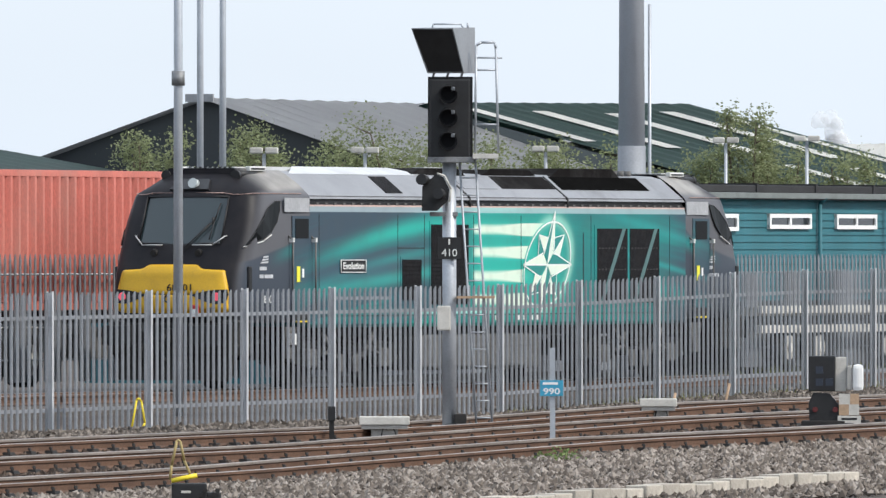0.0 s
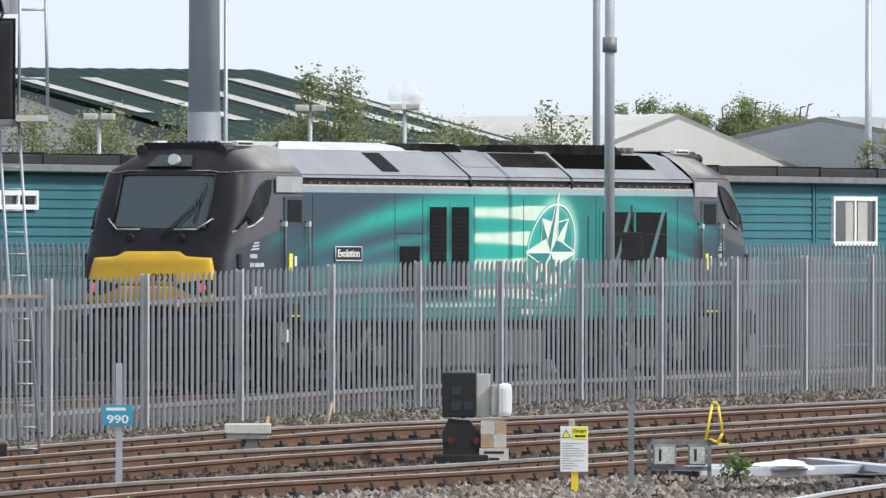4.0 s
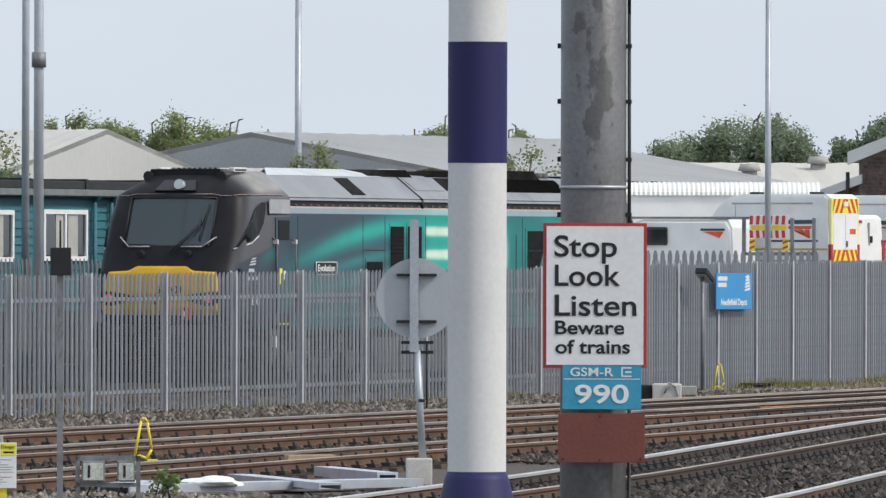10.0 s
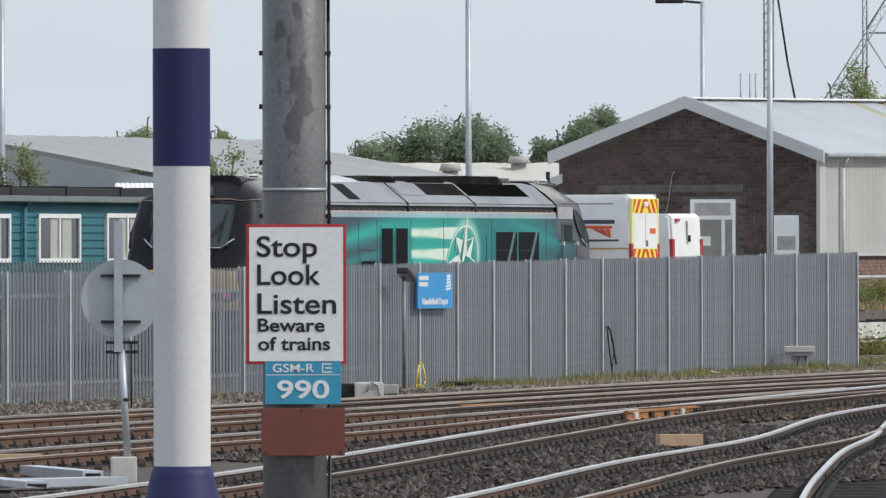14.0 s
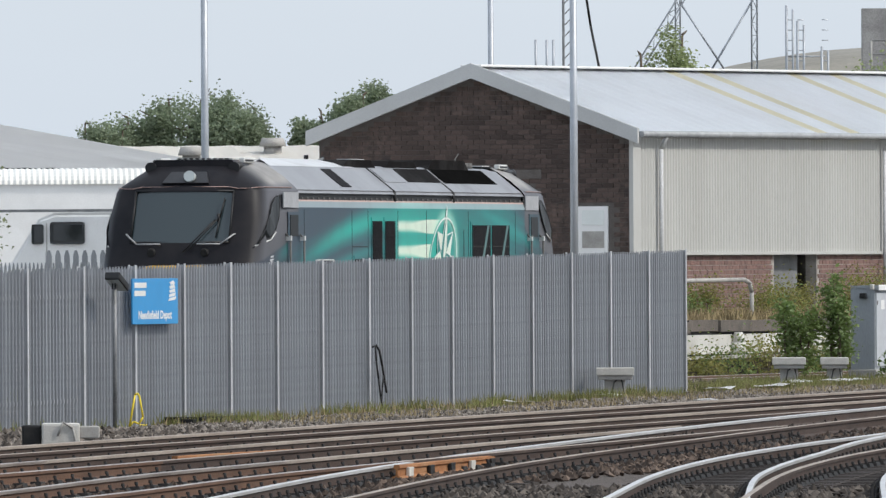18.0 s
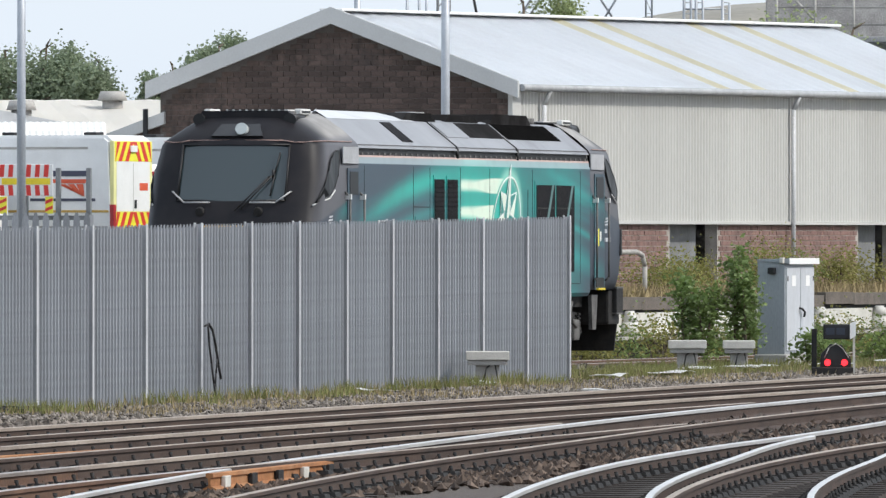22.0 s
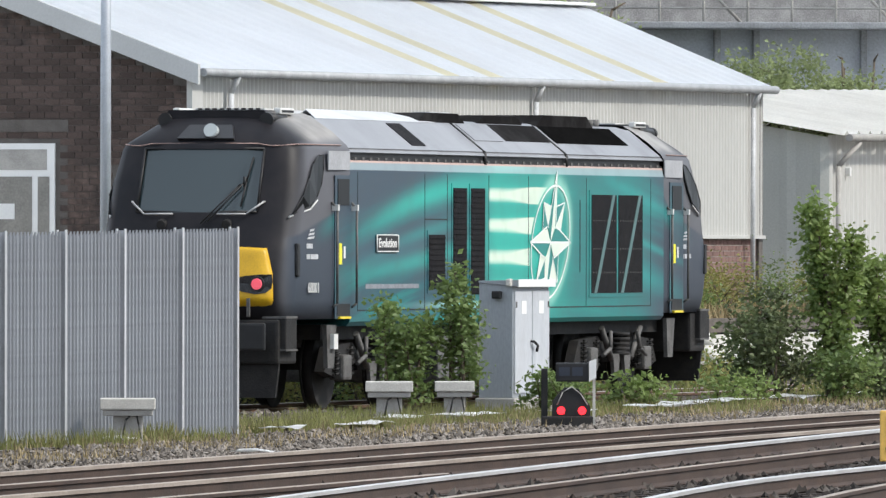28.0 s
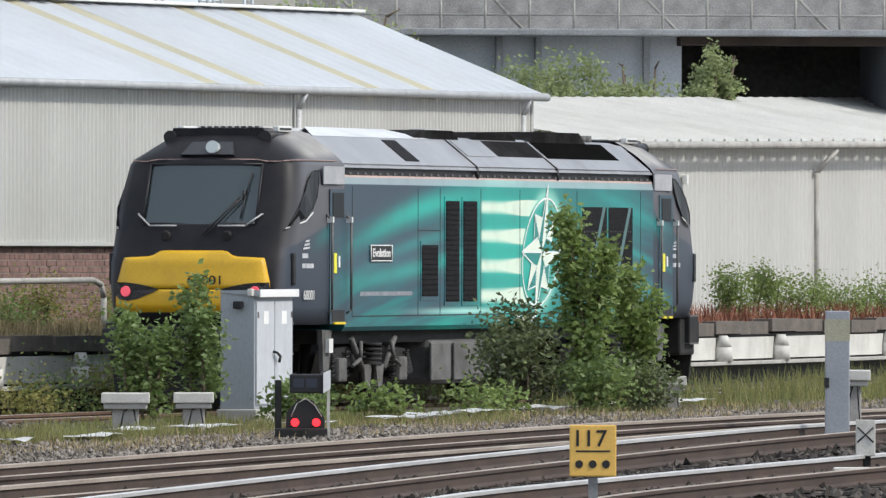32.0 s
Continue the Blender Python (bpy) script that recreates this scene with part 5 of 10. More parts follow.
def cab_paint():
    """Black round the windscreen, grey dust and painted sun glare over the dome and behind the corner, slate under the
    sweep.
    """
    m = bpy.data.materials.new("charcoal_cab_paint")
    m.use_nodes = True
    nt = m.node_tree
    n, ln = nt.nodes, nt.links
    b = n["Principled BSDF"]

    def calc(op, a, c=None):
        k = n.new("ShaderNodeMath")
        k.operation = op
        for i, v in enumerate((a, c)):
            if isinstance(v, (int, float)):
                k.inputs[i].default_value = v
            elif v is not None:
                ln.new(v, k.inputs[i])
        return k.outputs["Value"]

    def ease(v, lo, hi):
        k = n.new("ShaderNodeMapRange")
        k.interpolation_type = "SMOOTHSTEP"
        k.inputs["From Min"].default_value, k.inputs["From Max"].default_value = lo, hi
        ln.new(v, k.inputs["Value"])
        return k.outputs["Result"]

    def over(fac, a, c):
        k = n.new("ShaderNodeMix")
        k.data_type = "RGBA"
        ln.new(fac, k.inputs["Factor"])
        for key, v in (("A", a), ("B", c)):
            if isinstance(v, tuple):
                k.inputs[key].default_value = (*v, 1)
            else:
                ln.new(v, k.inputs[key])
        return k.outputs["Result"]

    co = n.new("ShaderNodeTexCoord")
    sep = n.new("ShaderNodeSeparateXYZ")
    ln.new(co.outputs["Object"], sep.inputs["Vector"])
    x, z = sep.outputs["X"], sep.outputs["Z"]
    y = calc("ABSOLUTE", sep.outputs["Y"])
    cloud = n.new("ShaderNodeTexNoise")
    cloud.inputs["Scale"].default_value, cloud.inputs["Detail"].default_value = 2.6, 7.0
    ln.new(co.outputs["Object"], cloud.inputs["Vector"])
    worn = ease(cloud.outputs["Fac"], 0.25, 0.72)
    body = over(calc("MULTIPLY", worn, 0.55), (0.009, 0.009, 0.012), (0.026, 0.023, 0.024))
    # dust and sun glare on the dome share this one pale colour
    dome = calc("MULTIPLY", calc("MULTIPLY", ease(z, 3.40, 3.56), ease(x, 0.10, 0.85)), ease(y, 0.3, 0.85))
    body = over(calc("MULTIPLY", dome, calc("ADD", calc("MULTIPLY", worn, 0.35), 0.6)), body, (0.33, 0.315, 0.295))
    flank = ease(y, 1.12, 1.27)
    # sun glare on the glossy flank is put into the colour
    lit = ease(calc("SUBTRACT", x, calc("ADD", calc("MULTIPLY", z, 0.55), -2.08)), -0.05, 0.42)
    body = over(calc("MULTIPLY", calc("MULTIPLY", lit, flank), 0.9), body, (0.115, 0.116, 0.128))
    late = calc("MAXIMUM", calc("SUBTRACT", x, 1.0), 0.0)
    line = calc("ADD", calc("ADD", calc("MULTIPLY", x, 0.194), 2.425), calc("MULTIPLY", calc("MULTIPLY", late, late), 0.35))
    under = calc("MULTIPLY", ease(calc("SUBTRACT", line, z), -0.01, 0.05), ease(calc("ADD", y, calc("MULTIPLY", x, 0.18)), 1.03, 1.20))
    body = over(calc("MULTIPLY", under, 0.92), body, (0.050, 0.062, 0.082))
    arc = calc("DIVIDE", calc("SUBTRACT", z, calc("ADD", calc("MULTIPLY", x, 0.24), 2.25)), 0.13)
    arc = calc("POWER", 2.718, calc("MULTIPLY", calc("MULTIPLY", arc, arc), -1.0))
    body = over(calc("MULTIPLY", calc("MULTIPLY", arc, under), calc("MULTIPLY", ease(x, 0.0, 1.5), 0.7)), body, (0.02, 0.25, 0.24))
    ln.new(body, b.inputs["Base Color"])
    b.inputs["Roughness"].default_value = 0.46
    b.inputs["Specular IOR Level"].default_value = 0.17
    fine = n.new("ShaderNodeTexNoise")
    fine.inputs["Scale"].default_value = 60.0
    ln.new(co.outputs["Object"], fine.inputs["Vector"])
    bp = n.new("ShaderNodeBump")
    bp.inputs["Strength"].default_value, bp.inputs["Distance"].default_value = 0.06, 0.01
    ln.new(fine.outputs["Fac"], bp.inputs["Height"])
    ln.new(bp.outputs["Normal"], b.inputs["Normal"])
    return m


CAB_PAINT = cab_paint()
ROOF_PAINT = mat("sooty_grey_roof_paint", (0.24, 0.245, 0.26), 0.42, 0.05, 0.15, 1.2, 30, 0.06, (0.07, 0.065, 0.06), 0.55)
SOOT = mat("exhaust_soot", (0.010, 0.009, 0.009), 0.9, 0, 0.4, 2, 30, 0.1, (0.06, 0.06, 0.06), 0.5)
SOOT.node_tree.nodes["Principled BSDF"].inputs["Specular IOR Level"].default_value = 0.05
PIT = mat("black_void", (0.006, 0.006, 0.006), 0.95, 0, 0.3, 5, 40, 0.1)
PIT.node_tree.nodes["Principled BSDF"].inputs["Specular IOR Level"].default_value = 0.0
UPPER_GREY = mat("pale_roof_sheet", (0.55, 0.56, 0.57), 0.4, 0, 0.12, 1.5, 30, 0.03, (0.3, 0.28, 0.26), 0.4)

MINT = mat("pale_mint_vinyl", (0.74, 0.80, 0.68), 0.4, 0, 0.05, 2, 30, 0.02, (0.45, 0.70, 0.62), 0.5)
LOGO_WHITE = mat("white_vinyl", (0.78, 0.82, 0.78), 0.45, 0, 0.05, 2, 30, 0.02)
LOGO_TEAL = mat("teal_vinyl", (0.015, 0.22, 0.20), 0.45, 0, 0.05, 2, 30, 0.02)
MESH_GREY = mat("dark_grille_mesh", (0.016, 0.016, 0.018), 0.85, 0, 0.4, 8, 90, 0.6, (0.03, 0.026, 0.024), 0.4)
MESH_GREY.node_tree.nodes["Principled BSDF"].inputs["Specular IOR Level"].default_value = 0.1
COVER_GREY = mat("pale_grey_cover", (0.36, 0.365, 0.38), 0.4)
BAR_TEAL = mat("bar_teal", (0.08, 0.16, 0.16), 0.5)
FLEET_TEXT = mat("greyed_white_lettering", (0.46, 0.47, 0.49), 0.5, 0, 0.3, 9, 60, 0.02)
DULL_TEXT = mat("worn_pale_lettering", (0.22, 0.235, 0.26), 0.5, 0, 0.3, 9, 60, 0.02)
RAIL_PAINT = mat("dulled_grey_rail_paint", (0.38, 0.38, 0.38), 0.55, 0, 0.15, 6, 40, 0.03)
SLOT_WHITE = mat("dulled_white_bar", (0.62, 0.62, 0.60), 0.5, 0, 0.1, 6, 40, 0.03)

#       z     nose   flat  corner side   side at the bulkhead
CAB = ((1.20, -1.00, 0.92, -0.52, 1.24, 1.33),
       (1.45, -1.05, 0.95, -0.55, 1.30, 1.345),
       (1.75, -1.06, 0.95, -0.55, 1.33, 1.345),
       (2.08, -0.98, 0.93, -0.52, 1.34, 1.345),
       (2.19, -0.92, 0.90, -0.48, 1.34, 1.345),
       (2.60, -0.74, 0.83, -0.34, 1.335, 1.345),
       (3.00, -0.57, 0.83, -0.18, 1.32, 1.345),
       (3.43, -0.40, 0.82, 0.0, 1.25, 1.345),
       (3.50, -0.37, 0.82, 0.05, 1.21, 1.30),
       (3.68, -0.12, 0.70, 0.36, 1.00, 1.10),
       (3.83, 0.06, 0.60, 0.58, 0.80, 0.88),
       (3.92, 0.32, 0.50, 0.85, 0.60, 0.72))
BULK = 1.70


def cab_row(level):
    z, xf, yf, xc, ys, yb = level
    half = [(xf, 0.0), (xf + 0.008, yf * 0.55), (xf + 0.05, yf),
            (xf + 0.30 * (xc - xf), yf + 0.62 * (ys - yf)), (xf + 0.66 * (xc - xf), yf + 0.90 * (ys - yf)), (xc, ys),
            ((xc + BULK) / 2, ys + 0.55 * (yb - ys)), (BULK, yb)]
    return [Vector((x, -y, z)) for x, y in half[::-1]] + [Vector((x, y, z)) for x, y in half[1:]]


def cab_faces(pick, push=0.0):
    """The cab's skin, only the faces (level, column) that pick() wants, pushed outwards a little."""
    bm = bmesh.new()
    rows = [cab_row(lv) for lv in CAB]
    vs = [[bm.verts.new(p + Vector((-push, push * (1 if p.y > 0.3 else -1 if p.y < -0.3 else 0), 0))) for p in r] for r in rows]
    for j in range(len(rows) - 1):
        for i in range(len(rows[0]) - 1):
            if pick(j, i):
                f = bm.faces.new((vs[j][i], vs[j + 1][i], vs[j + 1][i + 1], vs[j][i + 1]))
                f.smooth = True
    if pick(len(rows) - 1, 0):
        bm.faces.new(vs[-1])
        bm.faces.new(vs[0][::-1])
    bmesh.ops.delete(bm, geom=[v for v in bm.verts if not v.link_faces], context="VERTS")
    bmesh.ops.recalc_face_normals(bm, faces=bm.faces[:])
    return bm


def on_cab(level, col):
    """A place on the skin at a fractional level and column."""
    j, i = int(level), int(col)
    a, b = cab_row(CAB[j]), cab_row(CAB[min(j + 1, len(CAB) - 1)])
    i2 = min(i + 1, len(a) - 1)
    lo, hi = a[i].lerp(a[i2], col - i), b[i].lerp(b[i2], col - i)
    return lo.lerp(hi, level - j)


def on_side(x, z, sy, out=0.0):
    """A place on the cab's flank at x metres from its origin and height z."""
    j = max(i for i in range(len(CAB) - 1) if CAB[i][0] <= z)
    k = (z - CAB[j][0]) / (CAB[j + 1][0] - CAB[j][0])
    row = [a.lerp(b, k) for a, b in zip(cab_row(CAB[j]), cab_row(CAB[j + 1]))][:8]
    i = next((i for i in range(7) if row[i + 1].x <= x), 6)
    f = (row[i].x - x) / (row[i].x - row[i + 1].x)
    p = row[i].lerp(row[i + 1], f)
    d = row[i + 1] - row[i]
    o = Vector((d.y, -d.x, 0)).normalized()
    if o.y > 0:
        o = -o
    p = p + o * out
    return p if sy < 0 else Vector((p.x, -p.y, p.z))


def nose_x(y, z):
    """How far forward the nose reaches at y metres off the middle and height z."""
    j = max(i for i in range(len(CAB) - 1) if CAB[i][0] <= z)
    k = (z - CAB[j][0]) / (CAB[j + 1][0] - CAB[j][0])
    row = [a.lerp(b, k) for a, b in zip(cab_row(CAB[j]), cab_row(CAB[j + 1]))][7:]
    y = min(abs(y), row[-1].y - 0.001)
    i = next(i for i in range(7) if row[i + 1].y > y)
    return row[i].x + (row[i + 1].x - row[i].x) * (y - row[i].y) / (row[i + 1].y - row[i].y)


def on_nose(y, z, out=0.0):
    return Vector((nose_x(y, z) - out, y * (1 + 0.35 * out), z))


def nose_panel(low, high, wide, push):
    """A thick moulded panel that follows the nose between two heights."""
    bm = bmesh.new()
    rows = []
    for j in range(11):
        t = j / 10
        row = []
        for i in range(33):
            u = -1 + i / 16
            z = low + (high(abs(u) * 1.1) - low) * t
            row.append(bm.verts.new(on_nose(u * wide(z), z, push(z) - 0.02 * max(abs(u) - 0.93, 0) / 0.07)))
        rows.append(row)
    for a, b in zip(rows, rows[1:]):
        for i in range(32):
            bm.faces.new((a[i], b[i], b[i + 1], a[i + 1])).smooth = True
    bmesh.ops.recalc_face_normals(bm, faces=bm.faces[:])
    bmesh.ops.solidify(bm, geom=bm.faces[:], thickness=0.045)
    bmesh.ops.recalc_face_normals(bm, faces=bm.faces[:])
    return bm


def between(v, *pairs):
    """Straight lines through the pairs (at, value)."""
    return float(np.interp(v, [p[0] for p in pairs], [p[1] for p in pairs]))


def build_cab(loco, end):
    m = Matrix.Identity(4) if end == 0 else Matrix.Translation((18.7, 0, 0)) @ pose(0, 0, 0, 0, 0, 180)
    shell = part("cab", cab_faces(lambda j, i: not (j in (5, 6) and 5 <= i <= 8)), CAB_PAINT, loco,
                 "charcoal cab shell, dust and sun glare painted pale over the dome", m)
    wide = (lambda z: between(z, (1.35, 1.09), (1.45, 1.12), (1.78, 1.12), (2.05, 1.05), (2.24, 0.98)))
    upper = nose_panel(1.706, lambda y: between(y, (0.52, 2.235), (0.57, 2.215), (0.64, 2.155), (1.05, 2.135)), wide,
                       lambda z: between(z, (1.70, 0.030), (1.95, 0.034), (2.12, 0.048), (2.2, 0.046), (2.24, 0.030)))
    part("warning_panel", upper, YELLOW, shell, "yellow front panel")
    lower = nose_panel(1.345, lambda y: 1.692, wide, lambda z: between(z, (1.34, -0.03), (1.39, 0.015), (1.45, 0.055), (1.5, 0.062), (1.62, 0.052), (1.70, 0.034)))
    part("nose_lip", lower, YELLOW, shell, "yellow lip below the front panel")
    part("windscreen", cab_faces(lambda j, i: j in (5, 6) and 5 <= i <= 8, -0.015), GLASS_CAB, shell, "wide dark windscreen")
    surround = bmesh.new()
    ring = [on_cab(lv, c) + Vector((-0.012, 0, 0.008)) for lv, c in ((5.0, 5.0), (7.0, 5.0), (7.0, 9.0), (5.0, 9.0))]
    pipe(surround, ring + ring[:1], 0.016, 6)
    part("windscreen_seal", surround, BLACK, shell)
    line = bmesh.new()
    pts = [(7.9, 0.3), (7.9, 2.0), (7.85, 3.2), (7.6, 4.3), (7.6, 4.8), (8.0, 5.3), (8.0, 8.7), (7.6, 9.2), (7.6, 9.7), (7.85, 10.8), (7.9, 12.0), (7.9, 13.7)]
    pipe(line, [on_cab(*p) + Vector((-0.014, -0.014 if p[1] < 7 else 0.014, 0.006)) for p in pts], 0.008, 5)
    part("coach_line", line, mat("salmon_line", (0.36, 0.24, 0.21), 0.5), shell, "thin salmon line over the windscreen")
    for side in (0, 1):
        c = (lambda v: v) if side == 0 else (lambda v: 14 - v)
        sgn = sy = -1 if side == 0 else 1
        outline = [(-0.52, 2.58), (-0.10, 2.68), (0.20, 2.80), (0.42, 2.97), (0.55, 3.16), (0.62, 3.36), (0.42, 3.35), (0.18, 3.24), (-0.06, 3.05), (-0.30, 2.82)]
        wg = bmesh.new()
        pane = wg.faces.new([wg.verts.new(on_side(a, b, sgn, 0.030)) for a, b in outline])
        bmesh.ops.triangulate(wg, faces=[pane])
        bmesh.ops.recalc_face_normals(wg, faces=wg.faces[:])
        w = part("side_window", wg, GLASS_SIDE, shell, "slanted dark cab side window")
        fr = bmesh.new()
        ring = [on_side(a, b, sgn, 0.028) for a, b in outline]
        pipe(fr, ring + ring[:1], 0.010, 5)
        part("window_seal", fr, BLACK, w)
        sill = bmesh.new()
        pipe(sill, [on_side(a, b, sgn, 0.034) for a, b in ((-0.58, 2.54), (-0.10, 2.645), (0.22, 2.765))], 0.012, 5)
        part("window_sill", sill, SLOT_WHITE, w, "bright sill strip")
        # white grab bar below the windscreen
        g = bmesh.new()
        a = on_cab(5.35, c(4.75)) + Vector((-0.05, 0, 0))
        bpt = on_cab(4.95, c(5.35)) + Vector((-0.07, 0, 0))
        d = on_cab(4.95, c(6.3)) + Vector((-0.07, 0, 0))
        pipe(g, [a + Vector((0.05, 0, 0)), a, bpt, d, d + Vector((0.06, 0, 0))], 0.013, 7)
        part("grab_rail", g, RAIL_PAINT, shell, "dulled pale grab rail")
        # lamp cluster let into the yellow panel
        lc = bmesh.new()
        outline = [(0.44, 1.698), (0.60, 1.735), (0.78, 1.772), (0.96, 1.788), (1.105, 1.79), (1.115, 1.70), (1.10, 1.61), (1.03, 1.55), (0.90, 1.532), (0.74, 1.565), (0.58, 1.632)]
        hub = lc.verts.new(on_nose(sy * 0.88, 1.665, 0.058))
        rim = [lc.verts.new(on_nose(sy * a, b, 0.068)) for a, b in outline]
        for i in range(len(rim)):
            lc.faces.new((hub, rim[i], rim[(i + 1) % len(rim)]))
        bmesh.ops.recalc_face_normals(lc, faces=lc.faces[:])
        bmesh.ops.solidify(lc, geom=lc.faces[:], thickness=0.03)
        bmesh.ops.recalc_face_normals(lc, faces=lc.faces[:])
        cluster = part("lamp_housing", lc, LAMP_SMOKE, shell, "smoked almond-shaped lamp housing")
        p = on_nose(sy * 0.93, 1.665, 0.055)
        part("lamp_rim", rodded(p, p + Vector((-0.022, 0, 0)), 0.105, 0.100, 20), BLACK, cluster)
        part("tail_lamp", rodded(p + Vector((-0.015, 0, 0)), p + Vector((-0.036, 0, 0)), 0.078, 0.068, 18), TAIL_RED if end == 0 else LENS_PALE, cluster, "red lit tail lamp" if end == 0 else "unlit lamp")
        # washer pods under the windscreen
        wq = on_cab(4.62, c(6.05))
        part("washer_pod", rodded(wq + Vector((0.03, 0, 0)), wq + Vector((-0.05, 0, -0.01)), 0.075, 0.06, 14), BLACK_DIRTY, shell)
        # corner step box beside the buffer
        yy = sorted((sy * 0.98, sy * 1.30))
        step = part("corner_step", boxed(-0.92, -0.45, yy[0], yy[1], 0.80, 1.24, bevel=0.02), BLACK_DIRTY, shell, "black corner step box")
        part("step_edge", boxed(-0.93, -0.44, yy[0] - 0.005, yy[1] + 0.005, 1.215, 1.245), GREY_GEAR, step, "worn pale step edge")
        part("step_edge", boxed(-0.93, -0.44, yy[0] - 0.005, yy[1] + 0.005, 0.79, 0.815), GREY_GEAR, step, "worn pale step edge")
        # door mirror arm
        mi = bmesh.new()
        q0 = on_cab(3.9, c(2.7))
        box(mi, q0.x - 0.02, q0.x + 0.10, q0.y - 0.05 if side == 0 else q0.y, q0.y if side == 0 else q0.y + 0.05, q0.z - 0.42, q0.z + 0.02, 0.02)
        part("camera_pod", mi, BLACK, shell)
        part("warning_label", boxed(q0.x + 0.28, q0.x + 0.36, q0.y - 0.024 if side == 0 else q0.y + 0.02, q0.y - 0.02 if side == 0 else q0.y + 0.024, q0.z - 0.28, q0.z - 0.06), FLUOR, shell, "small yellow label")
    # headlight housing and lamp
    hb = bmesh.new()
    ho = [on_cab(8.25, 6.1), on_cab(8.25, 7.9), on_cab(9.3, 7.8), on_cab(9.3, 6.2)]
    lo = [hb.verts.new(p + Vector((0.0, 0, 0))) for p in ho]
    hi = [hb.verts.new(p + Vector((-0.05, 0, 0.03))) for p in ho]
    hb.faces.new(hi[::-1])
    for i in range(4):
        hb.faces.new((lo[i], lo[(i + 1) % 4], hi[(i + 1) % 4], hi[i]))
    bmesh.ops.recalc_face_normals(hb, faces=hb.faces[:])
    hp = part("headlight_housing", hb, mat("headlight_panel", (0.022, 0.022, 0.024), 0.4), shell)
    p = on_cab(8.75, 6.85) + Vector((-0.06, 0, 0.02))
    part("headlight", rodded(p, p + Vector((-0.085, 0, 0.03)), 0.10, 0.092, 18), LENS_GREY, hp, "round pale headlight")
    # wipers
    wp = bmesh.new()
    hub = on_cab(6.0, 5.55) + Vector((-0.05, 0, 0))
    low = on_cab(4.7, 6.6) + Vector((-0.06, 0, 0))
    pipe(wp, [low, hub], 0.011, 5)
    pipe(wp, [low + Vector((0, 0.09, -0.02)), hub + Vector((0, 0.06, -0.03))], 0.011, 5)
    pipe(wp, [on_cab(6.75, 5.35) + Vector((-0.03, 0, 0)), on_cab(6.0, 5.5) + Vector((-0.04, 0, 0)), on_cab(5.2, 5.6) + Vector((-0.03, 0, 0))], 0.013, 5)
    pipe(wp, [hub + Vector((0, 0, 0.07)), hub + Vector((0, 0, -0.07))], 0.022, 6)
    part("wiper", wp, BLACK, shell)
    # roof pods with slotted tops, horns
    rg = bmesh.new()
    plate(rg, [(-0.74, 3.80), (0.74, 3.80), (0.66, 3.95), (-0.66, 3.95)], 0.95, "x", 0.12)
    pod = part("roof_pod", rg, CAB_PAINT, shell, "dark raised pod on the cab roof")
    strip = bmesh.new()
    box(strip, 0.14, 0.62, -0.66, 0.30, 3.952, 3.972)
    tread = part("tread_strip", strip, SLOT_WHITE, pod, "pale slotted tread strip")
    for k in range(9):
        part("slot", boxed(0.128, 0.16, -0.60 + k * 0.10, -0.54 + k * 0.10, 3.955, 3.975), BLACK, tread)
    for sy in (-1, 1):
        hn = bmesh.new()
        rod(hn, (0.08, sy * 0.70, 3.82), (0.16, sy * 0.70, 3.825), 0.095, 0.085, 16)
        rod(hn, (0.16, sy * 0.70, 3.825), (0.85, sy * 0.70, 3.86), 0.08, 0.05, 14)
        part("horn", hn, BLACK, shell)
        vb = bmesh.new()
        box(vb, 0.55, 1.15, sy * 0.70 - 0.05, sy * 0.70 + 0.05, 3.90, 3.985, 0.02)
        part("aerial_box", vb, SLOT_WHITE, shell)
        part("side_louvre", boxed(0.60, 1.10, sy * 0.70 - 0.056, sy * 0.70 + 0.056, 3.925, 3.955), BLACK, shell)
    # buffer beam, valance and plough below the nose
    bb = bmesh.new()
    box(bb, -1.0, -0.2, -1.22, 1.22, 0.62, 1.20, 0.04)
    beam = part("buffer_beam", bb, BLACK_DIRTY, shell, "black buffer beam")
    pl = bmesh.new()
    plate(pl, [(-1.15, 0.18), (1.15, 0.18), (1.2, 0.62), (-1.2, 0.62)], 0.06, "x", -0.92)
    part("plough", pl, BLACK_DIRTY, beam)
    for y in (-0.87, 0.87):
        bu = bmesh.new()
        rod(bu, (-1.0, y, 0.98), (-1.30, y, 0.98), 0.12, 0.10, 12)
        box(bu, -1.44, -1.36, y - 0.30, y + 0.30, 0.80, 1.16, 0.03)
        rod(bu, (-1.30, y, 0.98), (-1.38, y, 0.98), 0.10, 0.16, 12)
        part("buffer", bu, BLACK, beam, "oval-headed black buffer")
    cp = bmesh.new()
    box(cp, -1.25, -0.95, -0.10, 0.10, 0.84, 1.10, 0.03)
    pipe(cp, [(-1.25, 0, 0.98), (-1.36, 0, 0.85), (-1.34, 0, 0.60), (-1.24, 0, 0.55)], 0.035, 8)
    for k, y in enumerate((-0.52, -0.38, 0.36, 0.50)):
        pipe(cp, [(-1.0, y, 0.95), (-1.16, y, 0.80), (-1.15, y + 0.03, 0.50), (-1.05, y + 0.05, 0.44)], 0.022, 6)
    part("coupling", cp, BLACK_DIRTY, beam)
    for y in (-0.45, -0.30, 0.48):
        part("cable_plug", boxed(-1.04, -0.99, y, y + 0.09, 1.04, 1.18, bevel=0.01), GREY_GEAR, beam)
    return shell


